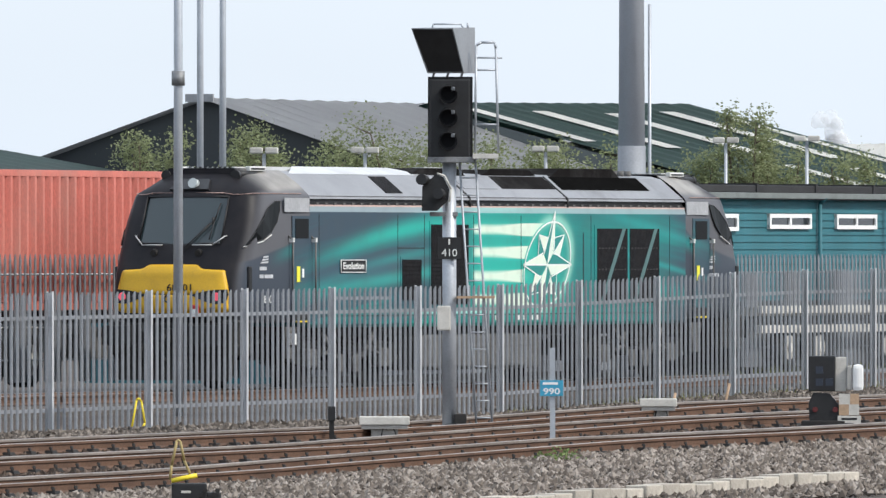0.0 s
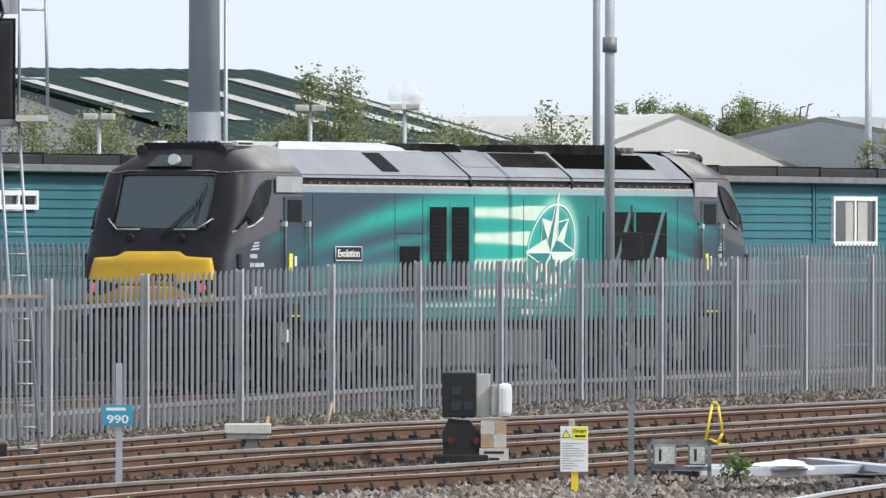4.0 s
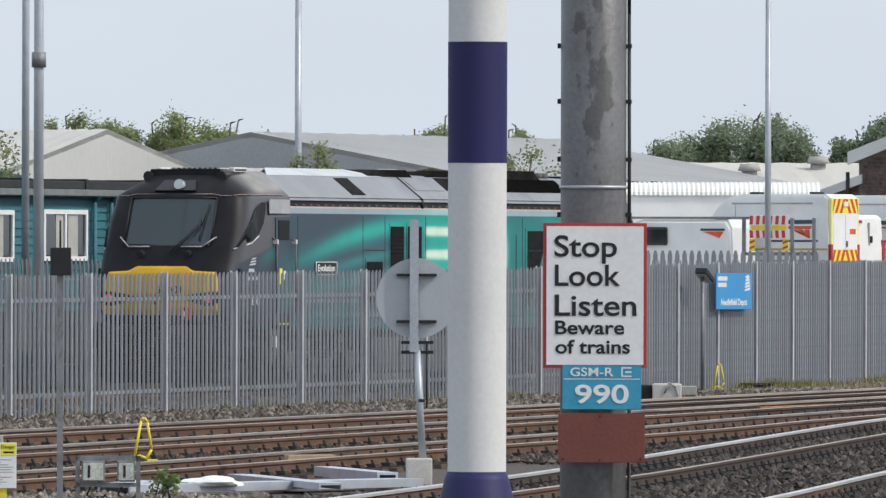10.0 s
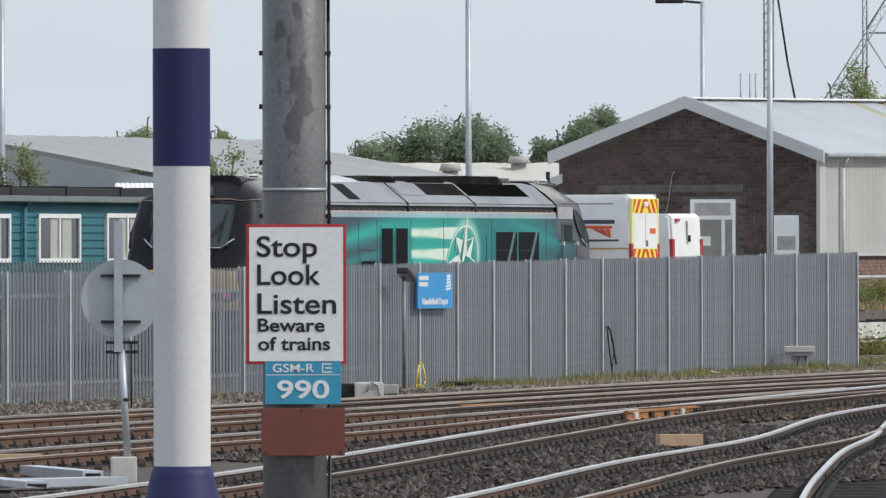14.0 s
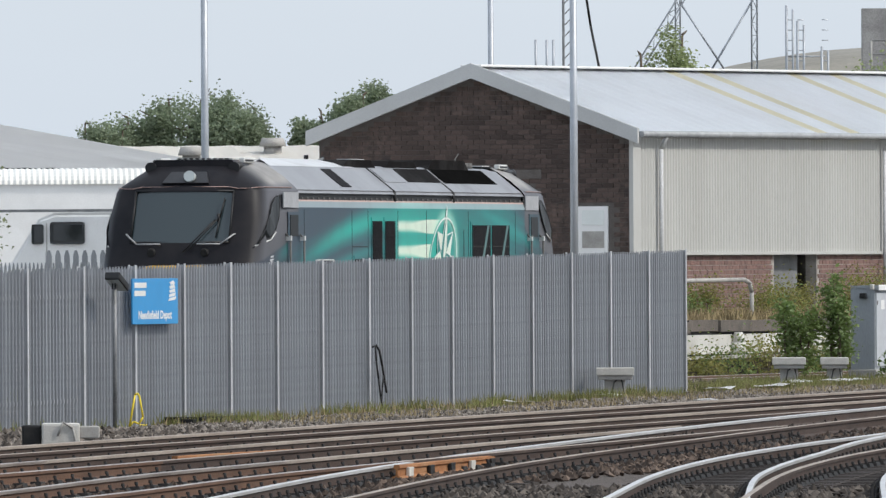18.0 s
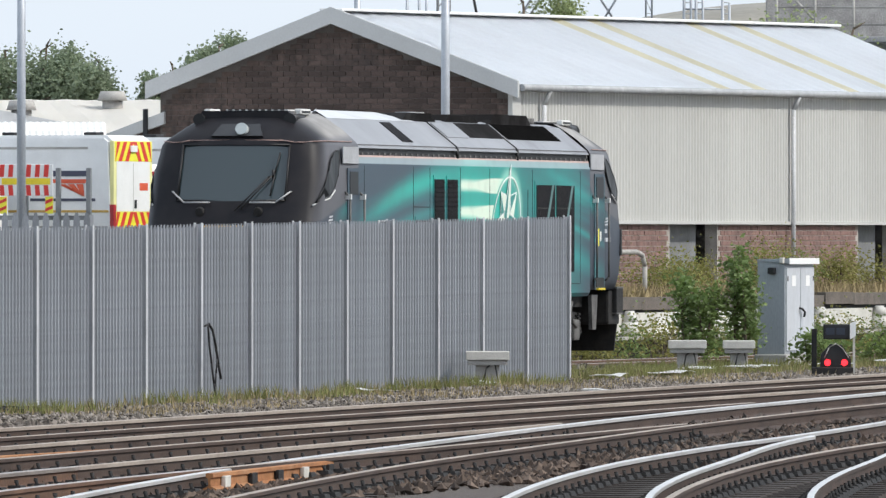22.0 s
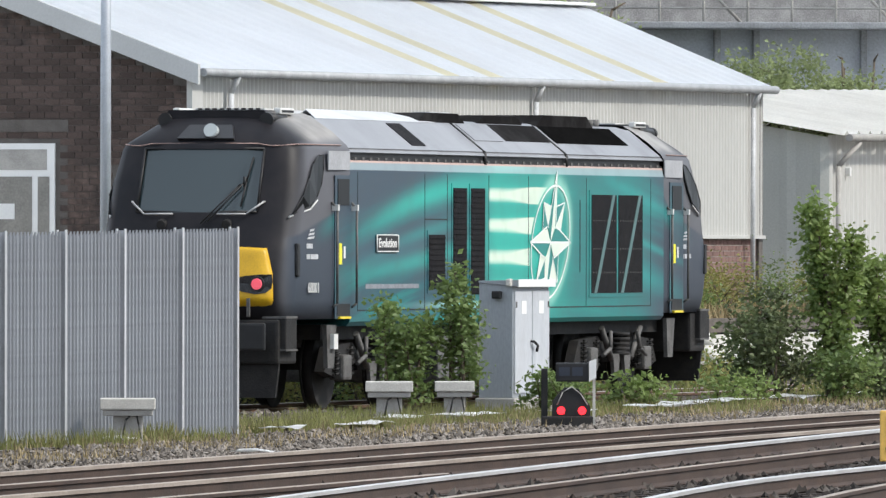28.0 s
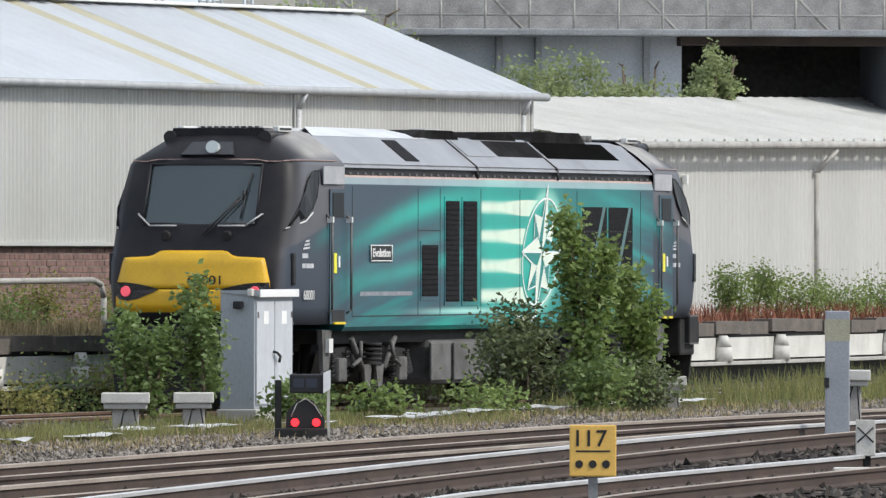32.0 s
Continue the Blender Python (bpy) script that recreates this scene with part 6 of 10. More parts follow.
def build_loco():
    loco = thing("diesel_locomotive", track(143.8, 76.2), "teal and slate diesel locomotive with a yellow front panel", "locomotive")
    side = 1.345
    # body: side walls, cantrail and roof as one section between the cabs
    sec = [(-1.30, 1.10), (-side, 1.16), (-side, 3.17), (-1.318, 3.30), (-1.28, 3.31), (-1.28, 3.40), (-1.33, 3.41), (-1.31, 3.44), (-0.80, 3.85), (-0.62, 3.90), (0, 3.93)]
    sec = sec + [(-y, z) for y, z in sec[-2::-1]]
    L0, L1 = BULK, 18.7 - BULK
    bm = bmesh.new()
    a = [bm.verts.new((L0, y, z)) for y, z in sec]
    b = [bm.verts.new((L1, y, z)) for y, z in sec]
    n = len(sec)
    for i in range(n):
        j = (i + 1) % n
        f = bm.faces.new((a[j], a[i], b[i], b[j]))
        zc = (sec[i][1] + sec[j][1]) / 2
        f.material_index = 2 if 3.305 <= zc <= 3.405 else 1 if zc > 3.31 else 0
    bm.faces.new(a)
    bm.faces.new(b[::-1])
    bmesh.ops.recalc_face_normals(bm, faces=bm.faces[:])
    body = part("body", bm, [LIVERY, ROOF_PAINT, BLACK], loco, "teal streaked body side under a sooty grey roof")
    for end in (0, 1):
        build_cab(loco, end)
    # skin below the cab side windows carries the livery's slate
    for sy in (-1, 1):
        w = sy * side
        o = 0.004 * sy

        def panel(name, x0, x1, z0, z1, depth, material, parent=body, label="", bevel=0.0):
            y0, y1 = sorted((w, w + sy * depth))
            return part(name, boxed(x0, x1, y0, y1, z0, z1, bevel=bevel), material, parent, label)

        # cab doors with steps and white handrails
        for cx, cover in ((1.38, 0.72), (17.66, 17.02)):
            rec = panel("cab_door", cx - 0.36, cx + 0.36, 1.20, 3.10, 0.012, LIVERY, body, "slate cab side door")
            panel("door_window", cx - 0.25, cx + 0.25, 2.70, 3.05, 0.020, GLASS_SIDE, rec)
            for hx in (cx - 0.44, cx + 0.42):
                h = bmesh.new()
                pipe(h, [(hx - 0.05, w, 2.74), (hx, w + sy * 0.07, 2.66), (hx, w + sy * 0.07, 1.40), (hx, w, 1.35)], 0.017, 6)
                rail = part("handrail", h, GREY_GEAR, rec, "dull steel handrail")
                panel("rail_top", hx - 0.035, hx + 0.03, 2.63, 2.71, 0.09, SLOT_WHITE, rail, "white rail end")
            panel("yellow_label", cx - 0.20, cx - 0.08, 1.92, 2.20, 0.022, FLUOR, rec, "small yellow label")
            panel("white_label", cx + 0.0, cx + 0.07, 2.0, 2.16, 0.022, WHITE, rec)
            panel("foothold", cx - 0.28, cx + 0.28, 1.24, 1.40, 0.02, BLACK, rec)
            panel("foothold_edge", cx - 0.24, cx + 0.24, 1.20, 1.23, 0.05, BRIGHT_YELLOW, rec)
            panel("cover_plate", cover, cover + 0.94, 3.17, 3.42, 0.016, COVER_GREY, rec, "pale grey cover plate over the door")
        # fleet lettering becomes plain bars
        for x0 in (-0.20, 17.95):
            for a, b, zz in ((0.00, 0.26, 2.13), (0.00, 0.15, 1.99), (0.18, 0.50, 1.99)):
                panel("lettering_bar", x0 + a, x0 + b, zz, zz + 0.065, 0.006, FLEET_TEXT, loco)
            wing = bmesh.new()
            for k in range(3):
                plate(wing, [(x0 + 0.02 + 0.05 * k, 2.25 + 0.05 * k), (x0 + 0.30, 2.26 + 0.05 * k), (x0 + 0.34, 2.29 + 0.05 * k), (x0 + 0.06 + 0.05 * k, 2.28 + 0.05 * k)], 0.004 * sy, "y", w + sy * 0.006)
            tagged(part("fleet_emblem", wing, FLEET_TEXT, loco, "small pale winged emblem"), kind="stuff")
        # running number and web address
        if sy == -1:
            letters("running_number", "68001", 0.19, PALE_TEXT, loco, Matrix.Translation((-0.14, -side - 0.008, 1.55)), "white running number", 0.46)
            panel("address_bar", 2.40, 4.83, 1.595, 1.655, 0.005, DULL_TEXT, body, "pale web address as a bar")
            npl = panel("nameplate", 2.86, 3.83, 2.09, 2.31, 0.02, BLACK, body, "black cast nameplate", 0.004)
            fr = bmesh.new()
            pipe(fr, [(2.86, w - 0.021, 2.09), (3.83, w - 0.021, 2.09), (3.83, w - 0.021, 2.31), (2.86, w - 0.021, 2.31), (2.86, w - 0.021, 2.09)], 0.010, 5)
            part("plate_rim", fr, PALE_TEXT, npl)
            letters("plate_name", "Evolution", 0.17, PALE_TEXT, npl, Matrix.Translation((2.95, w - 0.022, 2.15)), "pale raised lettering", 0.80, bold=0.004)
        # tall radiator vents, small vent door
        for x0, x1, z0, z1 in ((6.40, 7.04, 1.50, 2.96), (7.24, 7.90, 1.50, 2.96), (5.26, 6.02, 1.58, 2.32)):
            fr = panel("vent_frame", x0 - 0.05, x1 + 0.05, z0 - 0.06, z1 + 0.06, 0.010, LIVERY, body)
            g = panel("vent", x0, x1, z0, z1, 0.016, MESH_GREY, fr, "black vent grille")
            sl = bmesh.new()
            y0, y1 = sorted((w + sy * 0.016, w + sy * 0.026))
            nsl = int((z1 - z0) / 0.07)
            for k in range(nsl):
                zz = z0 + (k + 0.3) * (z1 - z0) / nsl
                box(sl, x0 + 0.02, x1 - 0.02, y0, y1, zz, zz + 0.018)
            part("slats", sl, MESH_GREY, g)
        seam = bmesh.new()
        for x in (2.05, 5.10, 6.15, 8.12, 10.05, 12.95, 16.3):
            box(seam, x, x + 0.018, w - 0.003, w + 0.003, 1.30, 3.14)
        for z, x0, x1 in ((1.30, 2.05, 8.12), (1.30, 8.14, 16.3), (2.52, 5.12, 6.14)):
            box(seam, x0, x1, w - 0.003, w + 0.003, z, z + 0.016)
        box(seam, 12.62, 12.66, w - 0.003, w + 0.003, 1.8, 2.82)
        part("panel_seams", seam, BLACK, body)
        # compass emblem, leaning forward
        cx, cz = 11.12, 2.22

        def lean(dx, dz):
            return (cx + dx + 0.33 * dz, cz + dz)

        def tri(p, q, r, mi):
            em = bmesh.new()
            vs = [em.verts.new((x, w + sy * 0.009, z)) for x, z in (lean(*p), lean(*q), lean(*r))]
            em.faces.new(vs if sy == -1 else vs[::-1])
            bmesh.ops.recalc_face_normals(em, faces=em.faces[:])
            bmesh.ops.solidify(em, geom=em.faces[:], thickness=0.002)
            part("star_point", em, (MINT, LOGO_TEAL)[mi], body, "cream point of the compass emblem" if mi == 0 else "")
        outline = bmesh.new()

        def edge(p, q, wid=0.026):
            (x0, z0), (x1, z1) = lean(*p), lean(*q)
            d = math.hypot(x1 - x0, z1 - z0)
            ux, uz = -(z1 - z0) / d * wid / 2, (x1 - x0) / d * wid / 2
            outline.faces.new([outline.verts.new((x, w + sy * 0.013, z)) for x, z in ((x0 + ux, z0 + uz), (x1 + ux, z1 + uz), (x1 - ux, z1 - uz), (x0 - ux, z0 - uz))])
        tips = ((0, 1.0, 0.19, 0.25, 1), (1.0, 0, 0.24, -0.22, 1), (0, -1.0, -0.19, -0.25, 1), (-1.0, 0, -0.24, 0.22, 1))
        for tx, tz, hx, hz, mi in tips:
            other = (-hx, hz) if tx == 0 else (hx, -hz)
            tri((tx, tz), (hx, hz), (0, 0), 0)
            tri((tx, tz), other, (0, 0), 1)
            for a, b in (((tx, tz), (hx, hz)), ((tx, tz), other), ((tx, tz), (0, 0))):
                edge(a, b)
        for sx in (-1, 1):
            for sz in (-1, 1):
                tip, inner = (sx * 0.52, sz * 0.56), (sx * 0.17, sz * 0.20)
                tri(tip, inner, (sx * 0.10, sz * 0.50), 0 if sx * sz < 0 else 1)
                tri(tip, inner, (sx * 0.44, sz * 0.16), 1 if sx * sz < 0 else 0)
                for a, b in ((tip, inner), (tip, (sx * 0.10, sz * 0.50)), (tip, (sx * 0.44, sz * 0.16))):
                    edge(a, b, 0.020)
        for k in range(40):
            a0, a1 = 2 * math.pi * k / 40, 2 * math.pi * (k + 1) / 40
            edge((0.93 * math.cos(a0), 0.80 * math.sin(a0)), (0.93 * math.cos(a1), 0.80 * math.sin(a1)), 0.032)
        bmesh.ops.recalc_face_normals(outline, faces=outline.faces[:])
        part("emblem_outline", outline, LOGO_WHITE, body, "white ring and outlines of the emblem")
        # small data panels on the solebar
        for x0 in (9.0, 9.9, 10.15, 10.40, 10.62):
            panel("data_panel", x0, x0 + 0.14, 1.20, 1.29, 0.005, PALE_TEXT, body)
        # intake door with two grilles and slanting teal bars
        gd = panel("intake_frame", 13.10, 15.92, 1.44, 2.96, 0.008, LIVERY, body)
        for x0, x1 in ((13.20, 14.48), (14.58, 15.84)):
            g = panel("intake_grille", x0, x1, 1.50, 2.90, 0.014, MESH_GREY, gd, "dark intake grille")
            y0, y1 = sorted((w + sy * 0.014, w + sy * 0.018))
            dot = finish(boxed(0, 0.03, y0, y1, 0, 0.022), "fixing")
            dot.materials.append(GREY_GEAR)
            for zz in (1.78, 2.12, 2.52):
                for k in range(9):
                    part("fixing", dot, None, g, m=pose(x0 + 0.08 + k * (x1 - x0 - 0.2) / 8, 0, zz))
            bar = bmesh.new()
            plate(bar, [(x0 + 0.12, 1.50), (x0 + 0.26, 1.50), (x1 - 0.08, 2.90), (x1 - 0.22, 2.90)], 0.005 * sy, "y", w + sy * 0.015)
            part("slant_bar", bar, BAR_TEAL, g, "slanting grey-teal stripe")
        # gutter bolts along the roof edge
        gt = bmesh.new()
        box(gt, L0, L1, w - sy * 0.045 - 0.012, w - sy * 0.045 + 0.012, 3.305, 3.33)
        gut = part("roof_gutter", gt, BLACK, body, "black gutter under the roof edge")
        clip = boxed(0, 0.10, -0.006, 0.008, 3.302, 3.345)
        clip = finish(clip, "gutter_clip")
        clip.materials.append(GREY_GEAR)
        for k in range(44):
            part("gutter_clip", clip, None, gut, m=pose(L0 + 0.3 + k * (L1 - L0 - 0.6) / 43, w - sy * 0.03, 0))
        # roof slope panels: joints, hatches, fan openings
        sl_v = Vector((0, sy * -0.51, 0.41))
        nrm = Vector((0, sy * 0.41, 0.51)).normalized()
        base = Vector((0, sy * 1.31, 3.44))

        def slope(x0, x1, t0, t1, lift):
            q = bmesh.new()
            lo, hi = [], []
            for x, t in ((x0, t0), (x1, t0), (x1, t1), (x0, t1)):
                p = base + sl_v * t + Vector((x, 0, 0))
                lo.append(q.verts.new(p - nrm * 0.01))
                hi.append(q.verts.new(p + nrm * lift))
            q.faces.new(hi)
            for i in range(4):
                q.faces.new((lo[i], lo[(i + 1) % 4], hi[(i + 1) % 4], hi[i]))
            bmesh.ops.recalc_face_normals(q, faces=q.faces[:])
            return q
        for x0, x1 in ((1.74, 7.98), (8.06, 11.98), (12.06, 16.96)):
            part("roof_panel", slope(x0, x1, 0.03, 0.98, 0.020), ROOF_PAINT, body, "sooty grey sloping roof panel")
        part("roof_vent", slope(4.85, 5.5, 0.16, 0.90, 0.028), MESH_GREY, body)
        part("roof_hatch", slope(8.2, 9.55, 0.40, 0.95, 0.030), ROOF_PAINT, body)
        part("exhaust_stain_panel", slope(9.75, 11.96, 0.42, 0.99, 0.024), SOOT, body, "soot-stained roof panel")
        # flat plate painted black for the shade inside the fan opening
        part("fan_opening", slope(12.2, 15.9, 0.40, 0.99, 0.026), PIT, body, "radiator fan opening, its dark inside painted on")
        for x in (8.02, 12.02):
            j = bmesh.new()
            pp = base + Vector((x, 0, 0)) + nrm * 0.012
            pipe(j, [pp - Vector((0, 0, 0.16)), pp, pp + sl_v], 0.028, 6)
            part("roof_joint", j, BLACK, body)
        # lower skirt boxes
        for x in (1.1, 17.6):
            lift_b = bmesh.new()
            plate(lift_b, [(x - 0.22, 1.12), (x + 0.22, 1.12), (x + 0.10, 0.55), (x - 0.16, 0.55)], 0.06 * sy, "y", w - sy * 0.12)
            part("jacking_bracket", lift_b, GREY_GEAR, loco, "dusty grey jacking bracket")
        panel("bracket_label", 1.02, 1.20, 0.80, 1.0, -0.055, PALE_TEXT, loco)
    # roof top equipment
    for sy in (-1, 1):
        up = bmesh.new()
        plate(up, [(2.3, 3.90), (3.1, 4.00), (6.4, 4.00), (7.2, 3.90)], 0.02, "y", sy * 0.34)
        v = [up.verts.new(p) for p in ((1.9, sy * 0.80, 3.862), (7.4, sy * 0.80, 3.862), (6.6, sy * 0.34, 4.00), (2.9, sy * 0.34, 4.00))]
        up.faces.new(v if sy < 0 else v[::-1])
        # the sky's sheen on this sheet is painted in as a pale colour
        part("upper_roof_panel", up, UPPER_GREY, body, "sloping upper roof sheet, its sky sheen painted pale")
    for x0, x1, w0, zt in ((6.7, 9.0, 0.74, 4.0), (9.6, 12.0, 0.70, 3.99), (12.4, 15.4, 0.74, 4.03)):
        ex = bmesh.new()
        plate(ex, [(x0, 3.85), (x1, 3.85), (x1 - 0.35, zt), (x0 + 0.45, zt)], w0 * 2, "y", -w0)
        part("roof_housing", ex, SOOT, body, "sooty black housing on the roof")
    part("access_plate", boxed(7.3, 8.2, -0.745, -0.5, 4.0, 4.012), UPPER_GREY, body)
    for k in range(3):
        part("vent_cap", rodded((15.5 + 0.3 * k, -0.55, 3.88), (15.5 + 0.3 * k, -0.55, 4.0), 0.07, n=8), GREY_GEAR, body)
    # underframe: tank, boxes, bogies
    un = bmesh.new()
    box(un, 1.2, 17.5, -1.1, 1.1, 0.92, 1.12)
    part("underframe", un, BLACK_DIRTY, loco)
    tk = bmesh.new()
    box(tk, 6.15, 11.2, -1.22, 1.22, 0.30, 0.95, 0.10)
    tank = part("fuel_tank", tk, TANK_GREY, loco, "dusty grey fuel tank")
    for x0, x1 in ((6.0, 6.9), (7.1, 8.9), (9.1, 10.6)):
        part("tank_panel", boxed(x0, x1, -1.27, -1.23, 0.36, 0.90, bevel=0.015), TANK_GREY, tank)
    for bx in (3.45, 15.25):
        fr = bmesh.new()
        for y in (-1.05, 1.05):
            plate(fr, [(bx - 2.15, 0.50), (bx - 1.9, 0.82), (bx - 0.9, 0.88), (bx - 0.5, 0.66), (bx + 0.5, 0.66), (bx + 0.9, 0.88), (bx + 1.9, 0.82), (bx + 2.15, 0.50), (bx + 1.7, 0.42), (bx + 0.8, 0.60), (bx - 0.8, 0.60), (bx - 1.7, 0.42)], 0.14, "y", y - 0.07)
        box(fr, bx - 0.3, bx + 0.3, -1.0, 1.0, 0.5, 0.8)
        bog = part("bogie", fr, BLACK_DIRTY, loco, "grimy bogie frame")
        for ax in (-1.4, 1.4):
            for y in (-0.76, 0.76):
                wh = bmesh.new()
                s = 1 if y > 0 else -1
                rod(wh, (bx + ax, y - 0.02 * s, 0.53), (bx + ax, y + 0.115 * s, 0.53), 0.53, 0.53, 28)
                rod(wh, (bx + ax, y - 0.05 * s, 0.53), (bx + ax, y - 0.02 * s, 0.53), 0.56, 0.56, 28)
                rod(wh, (bx + ax, y + 0.115 * s, 0.53), (bx + ax, y + 0.20 * s, 0.53), 0.13, 0.11, 12)
                part("wheel", wh, BLACK_DIRTY, bog)
                xb = bmesh.new()
                ys0, ys1 = sorted((s * 1.0, s * 1.22))
                box(xb, bx + ax - 0.19, bx + ax + 0.19, ys0, ys1, 0.38, 0.72, 0.04)
                part("axle_box", xb, GREY_GEAR, bog, "dusty axle box")
                for dx in (-0.32, 0.32):
                    cs = bmesh.new()
                    pipe(cs, [(bx + ax + dx + 0.068 * math.cos(k * 0.9), s * 1.12 + 0.068 * math.sin(k * 0.9), 0.42 + k * 0.0095) for k in range(43)], 0.019, 5)
                    part("coil_spring", cs, BLACK_DIRTY, bog)
            dm = bmesh.new()
            rod(dm, (bx + ax * 0.35, -1.20, 0.55), (bx + ax * 0.72, -1.20, 1.0), 0.045, n=8)
            plate(dm, [(bx + ax * 0.2 - 0.18, 0.62), (bx + ax * 0.2 + 0.18, 0.62), (bx + ax * 0.2 + 0.10, 0.30), (bx + ax * 0.2 - 0.10, 0.30)], 0.05, "y", -1.22)
            pipe(dm, [(bx + ax * 0.5, -1.25, 0.95), (bx + ax * 0.55, -1.27, 0.70), (bx + ax * 0.8, -1.26, 0.60)], 0.03, 6)
            part("damper", dm, GREY_GEAR, bog)
        for y in (-1.17, 1.17):
            sp = bmesh.new()
            for k in range(5):
                rod(sp, (bx, y, 0.60 + k * 0.07), (bx, y, 0.645 + k * 0.07), 0.16, n=12)
            part("secondary_spring", sp, BLACK_DIRTY, bog)
    sk = bmesh.new()
    pipe(sk, [(-1.118, 0.02 + 0.055 * math.cos(a * 0.5236), 1.625 + 0.055 * math.sin(a * 0.5236)) for a in range(-4, 5)], 0.016, 6)
    part("nose_socket", sk, BLACK, loco, "black ring-shaped socket")
    tl = part("portable_tail_lamp", boxed(-1.20, -1.10, -0.63, -0.50, 1.30, 1.52, bevel=0.03), RED, loco, "red portable tail lamp")
    part("lens", rodded((-1.20, -0.565, 1.40), (-1.225, -0.565, 1.40), 0.048, n=14), LENS_PALE, tl, "pale lens")
    part("lamp_bracket", boxed(-1.12, -1.08, -0.86, -0.82, 1.24, 1.48), GREY_GEAR, loco)
    # number on the nose
    letters("nose_number", "68001", 0.175, BLACK, loco, Matrix.Translation((-1.096, 0.04, 1.765)) @ pose(0, 0, 0, 0, 0, -90), "black running number", 0.49, bold=0.002)
    return loco


LOCO = build_loco()


# ---- platform-side things ----
def facing(x, y, z=None):
    """A pose at a place, turned to the platform: x to the right, -y towards the viewer."""
    return pose(x, y, ground_z(y, x) if z is None else z, 0, 0, -math.degrees(math.atan2(x, y)))


def build_column():
    """White platform column with navy bands; the lower band flares to the base."""
    c = thing("platform_column", facing(0.557, 58.0, -1.3), "white painted steel column with navy blue bands", "column")
    r = 0.150

    def lathe(pts):
        q = bmesh.new()
        rings = []
        for rad, z in pts:
            rings.append([q.verts.new((rad * math.cos(2 * math.pi * i / 40), rad * math.sin(2 * math.pi * i / 40), z)) for i in range(40)])
        for a, b in zip(rings, rings[1:]):
            for i in range(40):
                q.faces.new((a[i], a[(i + 1) % 40], b[(i + 1) % 40], b[i])).smooth = True
        return q
    part("base", lathe([(0.36, 0.0), (0.34, 1.567), (0.22, 2.164), (0.167, 2.375), (r + 0.003, 2.419), (0.09, 2.423)]), NAVY, c, "flared navy blue base")
    part("shaft", lathe([(r, 2.410), (r, 4.001)]), MATT_WHITE, c, "white shaft")
    part("band", lathe([(r + 0.002, 4.001), (r + 0.002, 4.621)]), NAVY, c, "navy blue band")
    part("upper_shaft", lathe([(r, 4.621), (r, 8.6)]), MATT_WHITE, c, "white shaft")


build_column()


def blotched_steel():
    """Galvanised steel with dark run-down stains over its front."""
    m = mat("blotched_galvanised_steel", (0.155, 0.153, 0.155), 0.45, 0.3, 0.22, 3, 45, 0.1, (0.11, 0.105, 0.10), 0.5)
    nt = m.node_tree
    bsdf = nt.nodes["Principled BSDF"]
    tint = bsdf.inputs["Base Color"].links[0].from_socket
    co = nt.nodes.new("ShaderNodeTexCoord")
    mp = nt.nodes.new("ShaderNodeMapping")
    mp.inputs["Scale"].default_value = (1.0, 0.4, 0.55)
    nt.links.new(co.outputs["Object"], mp.inputs["Vector"])
    blot = nt.nodes.new("ShaderNodeTexNoise")
    blot.inputs["Scale"].default_value, blot.inputs["Detail"].default_value, blot.inputs["Roughness"].default_value = 11.0, 4.0, 0.55
    nt.links.new(mp.outputs["Vector"], blot.inputs["Vector"])
    sep = nt.nodes.new("ShaderNodeSeparateXYZ")
    nt.links.new(co.outputs["Object"], sep.inputs["Vector"])
    # the stains keep to a streak down the front, above the signs
    off = nt.nodes.new("ShaderNodeMath")
    off.operation = "ABSOLUTE"
    nt.links.new(sep.outputs["X"], off.inputs[0])
    across = nt.nodes.new("ShaderNodeMapRange")
    across.inputs["From Min"].default_value, across.inputs["From Max"].default_value = 0.02, 0.12
    across.inputs["To Min"].default_value, across.inputs["To Max"].default_value = 0.07, -0.12
    nt.links.new(off.outputs["Value"], across.inputs["Value"])
    up = nt.nodes.new("ShaderNodeMapRange")
    up.inputs["From Min"].default_value, up.inputs["From Max"].default_value = 3.6, 4.0
    up.inputs["To Min"].default_value, up.inputs["To Max"].default_value = -0.2, 0.0
    nt.links.new(sep.outputs["Z"], up.inputs["Value"])
    add = nt.nodes.new("ShaderNodeMath")
    add.operation = "ADD"
    nt.links.new(blot.outputs["Fac"], add.inputs[0])
    nt.links.new(across.outputs["Result"], add.inputs[1])
    add_up = nt.nodes.new("ShaderNodeMath")
    add_up.operation = "ADD"
    nt.links.new(add.outputs["Value"], add_up.inputs[0])
    nt.links.new(up.outputs["Result"], add_up.inputs[1])
    edge = nt.nodes.new("ShaderNodeMapRange")
    edge.inputs["From Min"].default_value, edge.inputs["From Max"].default_value = 0.52, 0.57
    edge.inputs["To Max"].default_value = 0.6
    nt.links.new(add_up.outputs["Value"], edge.inputs["Value"])
    stain = nt.nodes.new("ShaderNodeMix")
    stain.data_type = "RGBA"
    stain.inputs["B"].default_value = (0.035, 0.033, 0.032, 1)
    nt.links.new(tint, stain.inputs["A"])
    nt.links.new(edge.outputs["Result"], stain.inputs["Factor"])
    nt.links.new(stain.outputs["Result"], bsdf.inputs["Base Color"])
    return m


